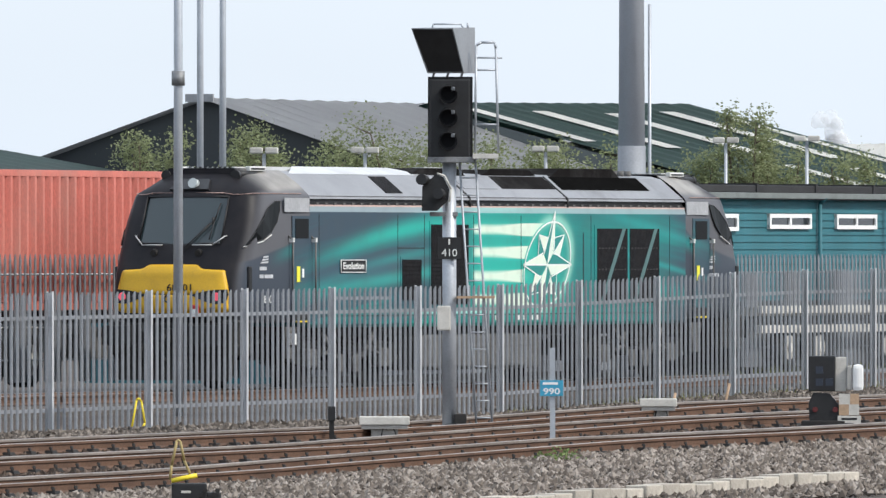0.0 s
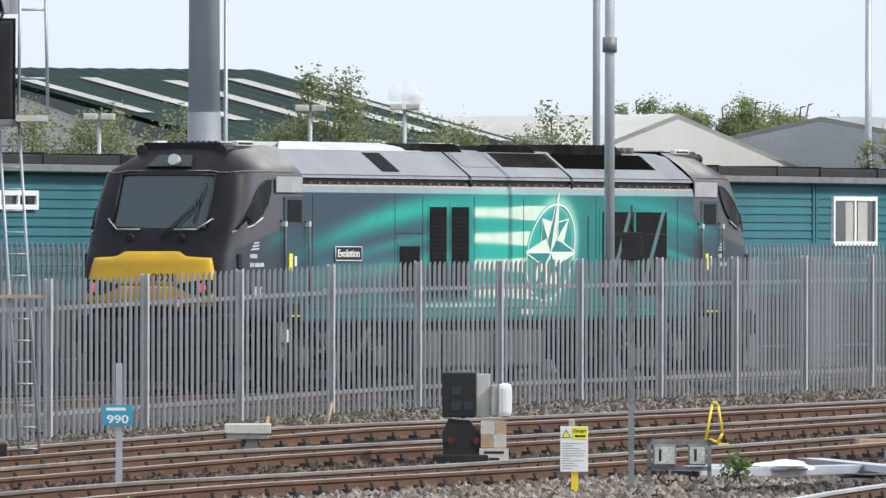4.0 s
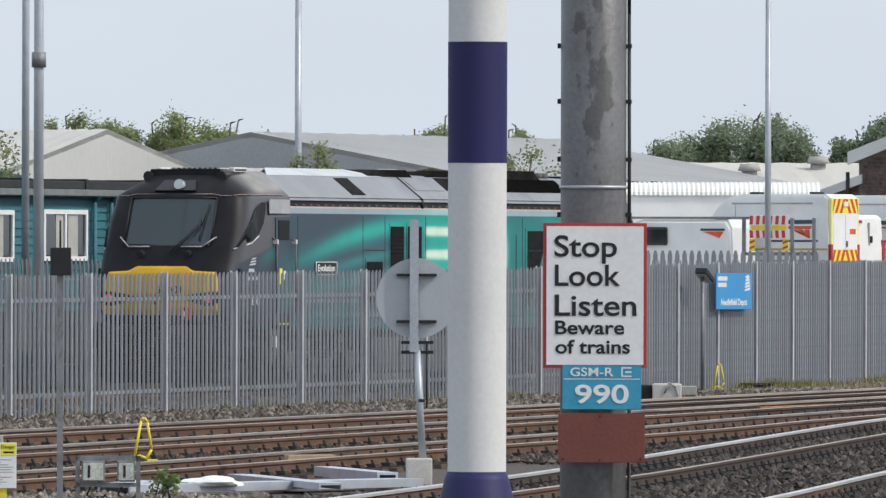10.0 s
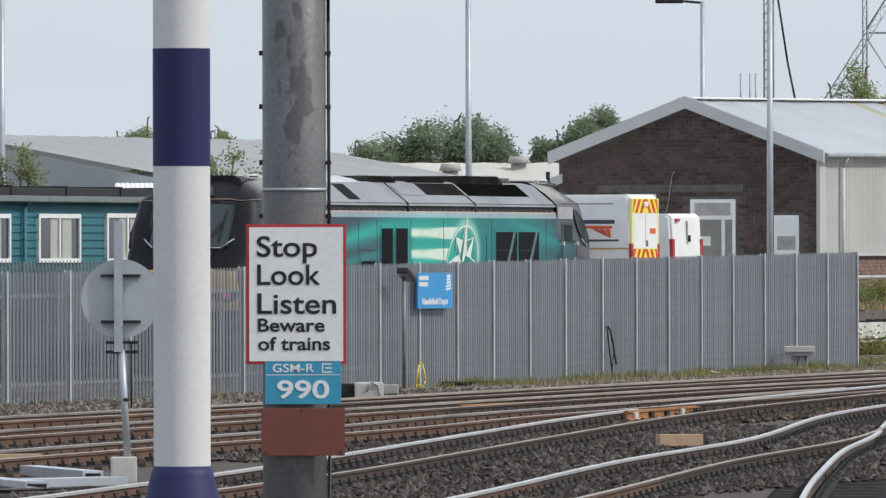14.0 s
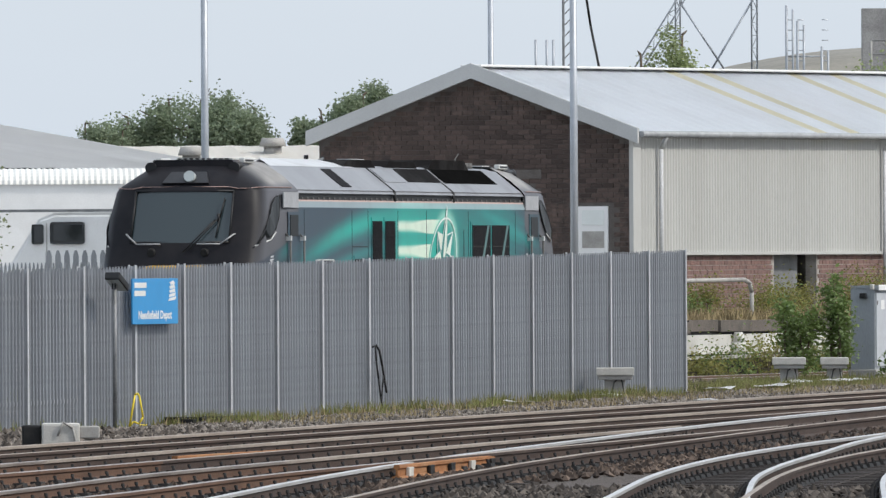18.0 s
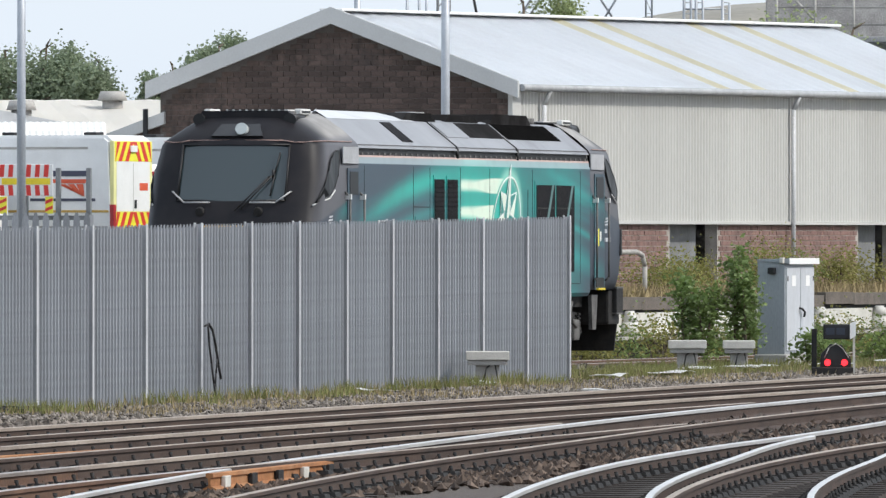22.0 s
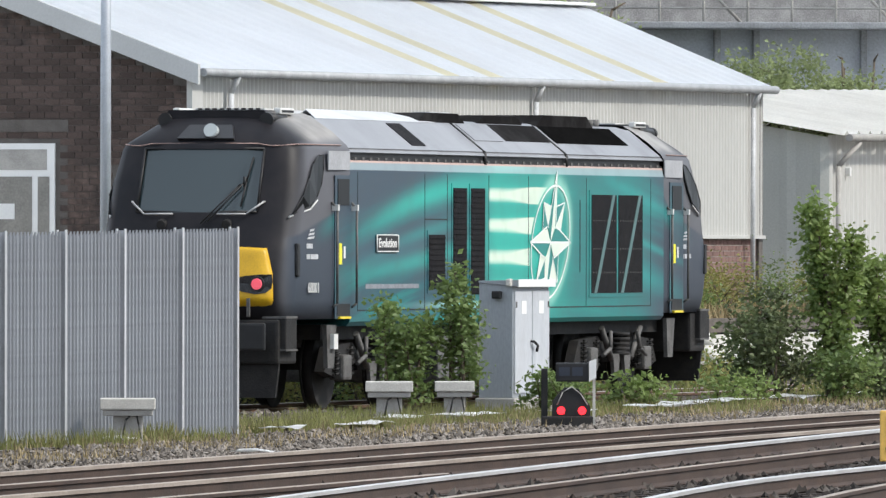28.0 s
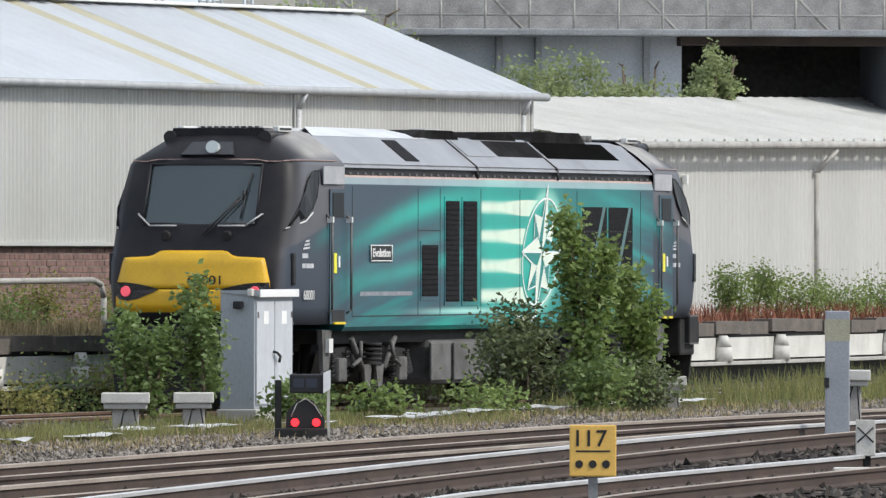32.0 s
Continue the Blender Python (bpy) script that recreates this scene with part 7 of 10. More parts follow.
def build_sign_mast():
    """Weathered steel post with the warning board and plates."""
    m = thing("sign_mast", facing(0.974, 49.0, -1.23), "weathered grey steel mast carrying warning signs", "mast")
    bm = bmesh.new()
    r = 0.143
    rod(bm, (0, 0, 0), (0, 0, 7.0), r, r, 36)
    part("post", bm, blotched_steel(), m, "blotched grey steel post")
    part("weld_ring", rodded((0, 0, 3.742), (0, 0, 3.756), r + 0.006, n=36), GALV_POLE, m)
    cb = bmesh.new()
    pipe(cb, [(r + 0.012, -0.02, 0), (r + 0.014, -0.02, 3.0), (r + 0.010, -0.02, 4.5), (r + 0.014, -0.02, 7.0)], 0.008, 6)
    part("cable", cb, BLACK, m)
    for z in (3.62, 3.86, 4.11, 4.35, 4.6, 4.9):
        part("cable_clip", boxed(r - 0.005, r + 0.022, -0.035, -0.005, z, z + 0.018), BLACK, m)
        part("step_bolt", boxed(-r - 0.014, -r + 0.004, -0.01, 0.01, z, z + 0.022), BLACK, m)
    y = -r - 0.02
    # warning board
    bd = part("warning_board", boxed(-0.216, 0.231, y - 0.004, y + 0.004, 2.968, 3.594, bevel=0.0015), RED, m, "white board with a red edge")
    part("board_face", boxed(-0.202, 0.217, y - 0.007, y - 0.0045, 2.982, 3.580), WHITE, bd)
    for words, x, z, size, w in (("Stop", -0.168, 3.450, 0.130, 0.270), ("Look", -0.166, 3.324, 0.130, 0.283), ("Listen", -0.166, 3.195, 0.130, 0.352), ("Beware", -0.164, 3.115, 0.083, 0.298), ("of trains", -0.163, 3.032, 0.083, 0.322)):
        letters("lettering", words, size, BLACK, bd, Matrix.Translation((x, y - 0.0085, z)), "bold black lettering", w, 0.001, 0.0016)
    # radio plate
    gp = part("radio_plate", boxed(-0.132, 0.208, y - 0.005, y + 0.003, 2.790, 2.984, bevel=0.0015), PLATE_BLUE, m, "sky-blue plate with white characters")
    letters("lettering", "GSM-R", 0.052, WHITE, gp, Matrix.Translation((-0.098, y - 0.007, 2.934)), "white lettering", 0.185, 0.001, 0.0005)
    letters("lettering", "990", 0.112, WHITE, gp, Matrix.Translation((-0.078, y - 0.007, 2.818)), "white numerals", 0.232, 0.001, 0.0018)
    part("divider", boxed(-0.126, 0.202, y - 0.0065, y - 0.0055, 2.919, 2.9225), WHITE, gp)
    sq = bmesh.new()
    for a in ((0.122, 0.166, 2.930, 2.936), (0.122, 0.166, 2.966, 2.972), (0.122, 0.128, 2.936, 2.966), (0.138, 0.166, 2.948, 2.954)):
        box(sq, a[0], a[1], y - 0.0068, y - 0.0055, a[2], a[3])
    part("plate_symbol", sq, WHITE, gp)
    # blank red-oxide plate
    op = part("blank_plate", boxed(-0.150, 0.224, y - 0.004, y + 0.004, 2.560, 2.772, bevel=0.0015), OXIDE, m, "blank red-oxide plate")
    for x, z in ((-0.13, 2.575), (0.205, 2.575), (0.03, 2.572), (0.03, 2.76)):
        part("bolt", rodded((x, y - 0.004, z), (x, y - 0.011, z), 0.005, n=8), BLACK, op)


build_sign_mast()


# ---- the colour-light signal ----
def build_signal():
    x0, y0 = -12.33, 145.5
    s = thing("colour_light_signal", facing(x0, y0, -0.53), "grey steel post with a black four-aspect signal and ladder", "railway signal")
    part("foot", boxed(-0.30, 0.24, -0.28, 0.28, -0.4, -0.05, bevel=0.03), CONCRETE, s, "concrete foot")
    part("foot_block", boxed(0.08, 0.28, -0.25, 0.05, -0.25, 0.14, bevel=0.02), BLACK_DIRTY, s)
    part("post", rodded((0, 0, -0.25), (0, 0, 4.25), 0.118, 0.112, 22), GALV_POLE, s, "pale grey steel post")
    # head
    hd = part("signal_head", boxed(-0.32, 0.34, -0.22, 0.12, 4.32, 5.60, bevel=0.03), BLACK, s, "black signal head")
    part("back_plate", boxed(-0.35, 0.38, -0.05, 0.0, 4.30, 5.64), BLACK, hd)
    for z in (5.36, 4.98, 4.60):
        hb = bmesh.new()
        rod(hb, (-0.02, -0.22, z), (-0.02, -0.46, z - 0.02), 0.14, 0.15, 16, caps=False)
        part("lamp_hood", hb, BLACK, hd)
        part("lens", rodded((-0.02, -0.20, z), (-0.02, -0.235, z), 0.115, n=16), LENS_SMOKE, hd, "dark lens")
        # highlight on the hood, added as a small pale plate
        part("hood_glint", boxed(0.03, 0.09, -0.40, -0.38, z + 0.05, z + 0.11, bevel=0.01), GALV_POLE, hd)
    part("lower_tray", boxed(-0.36, 0.40, -0.24, 0.20, 4.24, 4.33, bevel=0.01), STEEL_DULL, hd)
    # route indicator leaning forward on top
    ri = bmesh.new()
    f = [(-0.36, -0.22, 5.70), (0.24, -0.22, 5.70), (0.06, -0.58, 6.42), (-0.62, -0.58, 6.42), (-0.36, 0.22, 5.70), (0.42, 0.22, 5.70), (0.42, 0.22, 6.45), (-0.40, 0.22, 6.45)]
    v = [ri.verts.new(p) for p in f]
    for q in ((0, 1, 2, 3), (5, 4, 7, 6), (1, 5, 6, 2), (4, 0, 3, 7), (3, 2, 6, 7), (4, 5, 1, 0)):
        ri.faces.new([v[i] for i in q])
    bmesh.ops.recalc_face_normals(ri, faces=ri.faces[:])
    box_ = part("route_indicator", ri, GALV, s, "grey route indicator with a black face")
    fr = bmesh.new()
    w = [fr.verts.new(Vector(p) + Vector((0, -0.012, 0.0))) for p in ((-0.34, -0.225, 5.72), (0.22, -0.225, 5.72), (0.045, -0.572, 6.40), (-0.60, -0.572, 6.40))]
    fr.faces.new(w)
    part("indicator_face", fr, BLACK, box_, "black louvred face")
    tp = bmesh.new()
    pipe(tp, [(-0.28, 0, 6.44), (-0.26, 0, 6.50), (0.2, 0, 6.50), (0.22, 0, 6.44)], 0.015, 6)
    rod(tp, (0.30, 0, 6.42), (0.30, 0, 6.52), 0.02, n=6)
    part("lifting_bar", tp, GALV_POLE, box_)
    lk = bmesh.new()
    for x in (-0.28, -0.05, 0.18):
        rod(lk, (x, 0, 5.60), (x + 0.04, -0.05, 5.72), 0.02, n=6)
    part("bracket", lk, GALV_POLE, box_)
    # subsidiary signal on the left of the post
    sub = part("subsidiary_signal", plated([(-0.45, 3.45), (-0.20, 3.45), (-0.02, 3.62), (0.0, 3.80), (-0.10, 4.0), (-0.22, 4.05), (-0.44, 3.85)], 0.22, "y", -0.30), BLACK, s, "small black position-light signal")
    for x, z in ((-0.40, 3.95), (-0.13, 3.72)):
        part("hood", rodded((x, -0.30, z), (x - 0.06, -0.58, z + 0.01), 0.085, 0.09, 14), BLACK, sub)
    pl = bmesh.new()
    pipe(pl, [(-0.20, -0.31, 4.06), (-0.08, -0.31, 4.02), (0.03, -0.31, 3.80), (0.0, -0.31, 3.60)], 0.018, 6)
    part("rim", pl, PALE_CONC, sub)
    part("arm", boxed(-0.32, 0.14, -0.10, 0.06, 3.36, 3.43), STEEL_DULL, sub)
    # identity plate
    ip = part("identity_plate", boxed(-0.185, 0.185, -0.150, -0.130, 2.66, 3.02, bevel=0.004), BLACK, s, "black plate with white characters")
    letters("lettering", "410", 0.17, PALE_TEXT, ip, Matrix.Translation((-0.125, -0.153, 2.71)), "white numerals", 0.25, 0.001)
    part("bar", boxed(-0.015, 0.012, -0.153, -0.150, 2.90, 2.99), PALE_TEXT, ip)
    part("telephone_box", boxed(-0.20, 0.02, -0.28, -0.12, 1.50, 1.90, bevel=0.02), PALE_CONC, s, "small hatched white box")
    # ladder with cage rail
    ld = bmesh.new()
    for x in (0.16, 0.42):
        rod(ld, (x + 0.29, -0.05, -0.18), (x, -0.05, 4.35), 0.020, n=6)
    for k in range(16):
        z = 0.07 + k * 0.28
        dx = 0.28 * (1 - z / 4.35)
        rod(ld, (0.16 + dx, -0.05, z), (0.42 + dx, -0.05, z), 0.012, n=5)
    part("ladder", ld, GALV_POLE, s, "thin steel ladder")
    cg = bmesh.new()
    pipe(cg, [(0.42, -0.1, 4.40), (0.44, -0.1, 6.15), (0.52, -0.1, 6.20), (0.74, -0.1, 6.20), (0.76, -0.1, 6.10), (0.80, -0.1, 4.40)], 0.022, 6)
    for z in (4.86, 5.75, 5.95):
        rod(cg, (0.42, -0.1, z), (0.86 if z == 5.95 else 0.78, -0.1, z), 0.016, n=6)
    part("safety_rail", cg, GALV_POLE, s, "bent tube safety rail")
    part("platform", boxed(0.38, 0.80, -0.30, 0.20, 4.30, 4.38, bevel=0.008), PALE_CONC, s, "small standing platform")
    part("lower_step", boxed(0.12, 0.74, -0.2, 0.05, 2.02, 2.06), TIMBER, s, "small timber step")


build_signal()


def build_ground_signal(x, y, size, label, plates):
    g = thing("ground_position_signal", facing(x, y) @ Matrix.Scale(size, 4), label, "ground signal", "ground position signals")
    part("base_block", boxed(-0.42, 0.30, -0.2, 0.2, -0.1, 0.12, bevel=0.02), BLACK_DIRTY, g)
    if plates:
        lower = part("lower_case", plated([(-0.28, 0.02), (0.22, 0.02), (0.28, 0.28), (0.05, 0.56), (-0.22, 0.58), (-0.30, 0.40)], 0.24, "y", -0.12), BLACK, g, "black lamp case")
        for lx, lz in ((-0.19, 0.30), (0.14, 0.30)):
            part("lens", rodded((lx, -0.12, lz), (lx, -0.15, lz), 0.045, n=12), mat("unlit_red_lens", (0.10, 0.012, 0.012), 0.4), lower, "dull red lens")
        up = part("upper_case", boxed(-0.30, 0.14, -0.16, 0.16, 0.60, 1.18, bevel=0.02), BLACK, g, "black stencil indicator case")
        for lx, lz in ((-0.12, 0.95), (-0.12, 0.75), (0.04, 0.75)):
            part("light_panel", boxed(lx - 0.06, lx + 0.06, -0.168, -0.16, lz - 0.06, lz + 0.06), LENS_BLUE, up)
        part("side_sheet", boxed(0.14, 0.32, -0.02, 0.16, 0.60, 1.16, bevel=0.01), PALE_CONC, g, "peeling whitewashed side")
        tb = bmesh.new()
        box(tb, 0.33, 0.42, -0.10, 0.12, 0.62, 1.02, 0.02)
        part("cabinet", tb, CONCRETE, g)
        ph = bmesh.new()
        box(ph, 0.42, 0.60, -0.14, 0.14, 0.60, 1.04, 0.07)
        part("telephone_hood", ph, WHITE, g, "white rounded telephone hood")
        ck = [(0.20, 0.38, 0.385, 0.56, PALE_CONC), (0.385, 0.53, 0.385, 0.56, TIMBER), (0.20, 0.36, 0.21, 0.385, TIMBER), (0.365, 0.53, 0.21, 0.385, PALE_CONC)]
        for a, b, c, d, mm in ck:
            part("chequer_plate", boxed(a, b, -0.16, -0.14, c, d), mm, g, "white and tan chequer plate")
        tp = part("telephone_plate", boxed(0.18, 0.56, -0.19, -0.17, -0.06, 0.20, bevel=0.004), PALE_CONC, g, "pale telephone plate")
        for z, a, b in ((0.13, 0.24, 0.50), (0.045, 0.30, 0.44), (-0.04, 0.22, 0.53)):
            part("writing_bar", boxed(a, b, -0.193, -0.19, z, z + 0.035), BLACK, tp)
        for a, b in ((-0.22, -0.08), (-0.03, 0.10)):
            part("number_bar", boxed(a, b, -0.126, -0.12, 0.07, 0.11), PALE_TEXT, lower)
    else:
        lower = part("lower_case", plated([(-0.28, 0.06), (0.26, 0.06), (0.26, 0.26), (0.10, 0.50), (-0.10, 0.52), (-0.26, 0.34)], 0.22, "y", -0.11), BLACK, g, "black lamp case")
        for lx in (-0.145, 0.145):
            part("red_light", rodded((lx, -0.11, 0.20), (lx, -0.14, 0.20), 0.056, n=14), SIGNAL_RED, lower, "lit red light")
        up = part("upper_case", boxed(-0.22, 0.24, -0.12, 0.14, 0.60, 0.86, bevel=0.02), BLACK, g, "black upper lamp case")
        for lx in (-0.10, 0.08):
            part("light_panel", boxed(lx - 0.075, lx + 0.075, -0.127, -0.12, 0.68, 0.80), LENS_BLUE, up)
        part("hood_side", plated([(0.24, 0.60), (0.34, 0.66), (0.34, 0.92), (0.24, 0.88)], 0.03, "y", -0.14), WHITE, up, "white hood side")
        part("stake", boxed(-0.42, -0.33, -0.05, 0.05, 0.0, 0.78, bevel=0.01), BLACK_DIRTY, g, "dark timber stake")
        part("edge_post", boxed(0.29, 0.33, -0.05, 0.02, 0.0, 0.80), PALE_CONC, g)
        ln = bmesh.new()
        pipe(ln, [(-0.20, -0.12, 0.28), (-0.12, -0.12, 0.46), (0.0, -0.12, 0.53), (0.12, -0.12, 0.44), (0.22, -0.12, 0.28)], 0.008, 5)
        part("rim", ln, CONCRETE, lower)
    return g


build_ground_signal(-5.91, 140.6, 0.966, "black ground signal with chequered telephone plates beside the line", True)
build_ground_signal(20.85, 240.0, 0.88, "black ground signal showing two red lights", False)


def small_sign_990():
    g = thing("radio_sign", facing(-9.61, 131.9), "small sky-blue radio sign on a thin grey post", "sign")
    part("post", boxed(-0.04, 0.04, -0.02, 0.02, -0.05, 1.43), GALV_POLE, g)
    p = part("plate", boxed(-0.19, 0.16, -0.05, -0.03, 0.70, 0.94, bevel=0.004), PLATE_BLUE, g, "sky-blue plate")
    letters("lettering", "990", 0.13, WHITE, p, Matrix.Translation((-0.14, -0.053, 0.73)), "white numerals", 0.25, 0.001, 0.002)
    part("writing_bar", boxed(-0.15, 0.08, -0.053, -0.05, 0.875, 0.91), WHITE, p)


small_sign_990()


def concrete_table(x, y, w, h, label):
    """Flat-topped concrete cable box."""
    c = thing("cable_box", facing(x, y), label, "cable box", "concrete cable boxes by the line")
    part("lid", boxed(-w / 2, w / 2, -0.28, 0.28, h - 0.13, h, bevel=0.015), PALE_CONC, c, "pale concrete lid")
    part("lid_lower", boxed(-w / 2 + 0.03, w / 2 - 0.03, -0.25, 0.25, h - 0.20, h - 0.132, bevel=0.01), CONCRETE, c)
    part("stem", boxed(-w * 0.27, w * 0.27, -0.18, 0.18, -0.05, h - 0.2, bevel=0.015), CONCRETE, c, "concrete stem")
    cb = bmesh.new()
    pipe(cb, [(w * 0.05, -0.22, h - 0.2), (-0.02, -0.24, h * 0.5), (-0.06, -0.23, 0.02)], 0.012, 5)
    part("cable", cb, BLACK, c)
    cb = bmesh.new()
    pipe(cb, [(w * 0.17, -0.22, h - 0.2), (w * 0.20, -0.24, h * 0.4), (w * 0.25, -0.23, 0.02)], 0.010, 5)
    part("cable", cb, BLACK, c)
    return c


concrete_table(-12.95, 140.6, 0.80, 0.36, "low pale concrete cable box on ballast")
concrete_table(-9.2, 149.9, 0.62, 0.32, "low pale concrete cable box on ballast")
concrete_table(15.05, 232.4, 0.63, 0.49, "concrete cable box with two black cables by the fence")
concrete_table(19.02, 245.2, 0.60, 0.46, "flat-topped concrete cable box in the grass")
concrete_table(20.05, 247.7, 0.51, 0.43, "flat-topped concrete cable box in the grass")
concrete_table(28.0, 264.0, 0.46, 0.46, "weathered cable box by the siding")
concrete_table(28.1, 245.0, 0.5, 0.75, "weathered grey equipment box")


def build_cabinet():
    c = thing("location_cabinet", track(240.6, 72.2, -0.02), "tall pale grey steel equipment cabinet with double doors", "equipment cabinet")
    # the long side faces the lines, the end faces the platform
    part("plinth", boxed(-0.05, 1.72, -0.06, 0.48, -0.1, 0.20, bevel=0.02), CONCRETE, c)
    skin = mat("pale_grey_cabinet_paint", (0.34, 0.365, 0.39), 0.5, 0.1, 0.12, 2, 40, 0.05, (0.34, 0.35, 0.36), 0.5, (1, 1, 0.3))
    leaf = mat("chalky_white_cabinet_door", (0.49, 0.51, 0.54), 0.55, 0.05, 0.14, 3, 40, 0.05, (0.42, 0.45, 0.49), 0.6, (1, 1, 0.25))
    part("body", boxed(0, 1.66, -0.02, 0.44, 0.20, 1.70, bevel=0.01), skin, c, "pale grey cabinet body")
    rf = bmesh.new()
    plate(rf, [(-0.10, 1.66), (0.44, 1.71), (0.44, 1.735), (-0.10, 1.745)], 1.70, "x", -0.02)
    part("roof", rf, skin, c, "grey sheet roof")
    part("roof_fascia", boxed(-0.02, 1.70, -0.11, -0.09, 1.65, 1.75, bevel=0.006), WHITE, c, "white roof edge over the doors")
    for x0, x1 in ((0.04, 0.81), (0.84, 1.62)):
        d = part("door", boxed(x0, x1, -0.045, -0.021, 0.26, 1.60, bevel=0.008), leaf, c, "chalky pale grey door")
        part("label", boxed(x0 + 0.28, x0 + 0.50, -0.049, -0.045, 1.30, 1.47), WHITE, d, "white label")
        part("hinge", boxed(x0 + (0.02 if x0 < 0.5 else 0.70), x0 + (0.07 if x0 < 0.5 else 0.75), -0.052, -0.045, 1.38, 1.46), GREY_GEAR, d)
    hd = bmesh.new()
    pipe(hd, [(0.74, -0.05, 0.94), (0.74, -0.10, 0.93), (0.90, -0.10, 0.88), (0.88, -0.09, 0.80)], 0.018, 6)
    part("door_handle", hd, BLACK, c, "black door handle")
    part("lamp", boxed(-0.12, 0.0, 0.12, 0.24, 1.50, 1.60, bevel=0.02), BLACK, c)
    part("lamp_shell", boxed(-0.10, 0.02, -0.02, 0.05, 1.66, 1.76, bevel=0.02), PALE_CONC, c)


build_cabinet()


def build_mile_plate():
    g = thing("yellow_number_board", facing(19.93, 199.0), "amber board numbered 117 with three black dots, on a post", "sign")
    part("post", boxed(-0.04, 0.04, 0.0, 0.05, -0.2, 0.65), STEEL_DULL, g, "grey steel post")
    p = part("board", boxed(-0.198, 0.195, -0.03, 0.0, 0.555, 0.99, bevel=0.012), mat("amber_board", (0.74, 0.45, 0.10), 0.5, 0, 0.1, 5, 50, 0.05), g, "amber board")
    for x, ch in ((-0.142, "1"), (-0.048, "1"), (0.028, "7")):
        letters("numeral", ch, 0.195, BLACK, p, Matrix.Translation((x, -0.034, 0.812)), "black numeral", None, 0.001, 0.002)
    part("underline", boxed(-0.145, 0.145, -0.034, -0.03, 0.762, 0.776), BLACK, p)
    for x in (-0.117, -0.004, 0.109):
        part("dot", rodded((x, -0.03, 0.66), (x, -0.036, 0.66), 0.034, n=14), BLACK, p)


build_mile_plate()


def misc_posts():
    p = thing("concrete_post", facing(27.2, 239.3), "square pale grey post with a faded yellow band", "post")
    part("shaft", boxed(-0.146, 0.146, -0.14, 0.14, -0.05, 1.52, bevel=0.015), mat("grey_post_paint", (0.30, 0.315, 0.34), 0.6, 0, 0.12, 2, 40), p)
    part("band", boxed(-0.148, 0.148, -0.142, 0.142, 1.16, 1.42), mat("faded_yellow_band", (0.36, 0.345, 0.25), 0.6, 0, 0.15, 3, 40), p, "faded yellow band")
    part("bolt_box", boxed(-0.16, -0.10, -0.16, -0.10, 0.60, 0.72), BLACK, p)
    x = thing("cross_marker", facing(25.55, 224.2), "pale marker plate with a black cross on a dark post", "marker")
    part("post", boxed(-0.05, 0.06, 0, 0.05, -0.3, 0.20), BLACK_DIRTY, x)
    pl = part("plate", boxed(-0.10, 0.11, -0.04, -0.005, 0.13, 0.52, bevel=0.01), PALE_CONC, x)
    cr = bmesh.new()
    for s in (-1, 1):
        rod(cr, (-0.08, -0.043, 0.36 - s * 0.08), (0.09, -0.043, 0.36 + s * 0.08), 0.010, n=5)
    part("cross", cr, BLACK, pl)
    b = thing("concrete_block", facing(25.2, 222.6), "pale weathered concrete block", "concrete block")
    part("block", boxed(-0.20, 0.22, -0.2, 0.2, -0.2, 0.05, bevel=0.03), PALE_CONC, b)
    # short dark marker and stake on the left
    m = thing("marker_post", facing(-13.65, 139.1), "short black marker post", "marker post")
    part("shaft", boxed(-0.04, 0.04, -0.04, 0.04, -0.05, 0.45, bevel=0.01), BLACK_DIRTY, m)
    part("head", boxed(-0.06, 0.06, -0.06, 0.06, 0.32, 0.55, bevel=0.01), BLACK, m)
    for sx, q in ((146.0, 66.9), (137.6, 64.0)):
        k = thing("timber_stake", track(sx, q, gz(sx, q)), "short leaning timber stake", "stake")
        part("stake", rodded((0, 0, -0.05), (0.12, -0.05, 0.38), 0.025, n=6), TIMBER, k)


misc_posts()


def warning_sign():
    g = thing("danger_sign", facing(-4.13, 127.8), "white notice with a yellow danger heading on a yellow stake", "sign")
    part("stake", boxed(-0.04, 0.04, 0.0, 0.04, -0.05, 0.30), BRIGHT_YELLOW, g)
    p = part("board", boxed(-0.165, 0.15, -0.02, 0.0, 0.23, 0.745, bevel=0.004), WHITE, g, "white notice board")
    part("heading", boxed(-0.03, 0.145, -0.024, -0.02, 0.60, 0.735), FLUOR, p, "yellow heading")
    letters("lettering", "Danger", 0.055, BLACK, p, Matrix.Translation((-0.02, -0.026, 0.68)), "black word", 0.155, 0.001)
    part("writing_bar", boxed(0.0, 0.12, -0.026, -0.024, 0.625, 0.645), BLACK, p)
    part("triangle", plated([(-0.15, 0.615), (-0.045, 0.615), (-0.098, 0.715)], 0.004, "y", -0.024), BLACK, p)
    part("triangle_face", plated([(-0.138, 0.622), (-0.057, 0.622), (-0.098, 0.700)], 0.002, "y", -0.0265), FLUOR, p)
    for k in range(11):
        w = (0.24, 0.12, 0.20, 0.26, 0.24, 0.26, 0.10, 0.24, 0.14, 0.18, 0.12)[k]
        part("writing_bar", boxed(-0.145, -0.145 + w, -0.022, -0.02, 0.545 - k * 0.028, 0.555 - k * 0.028), CONCRETE, p)
    part("clamp", boxed(-0.07, 0.0, -0.01, 0.05, 0.74, 0.82, bevel=0.01), CONCRETE, g)


warning_sign()


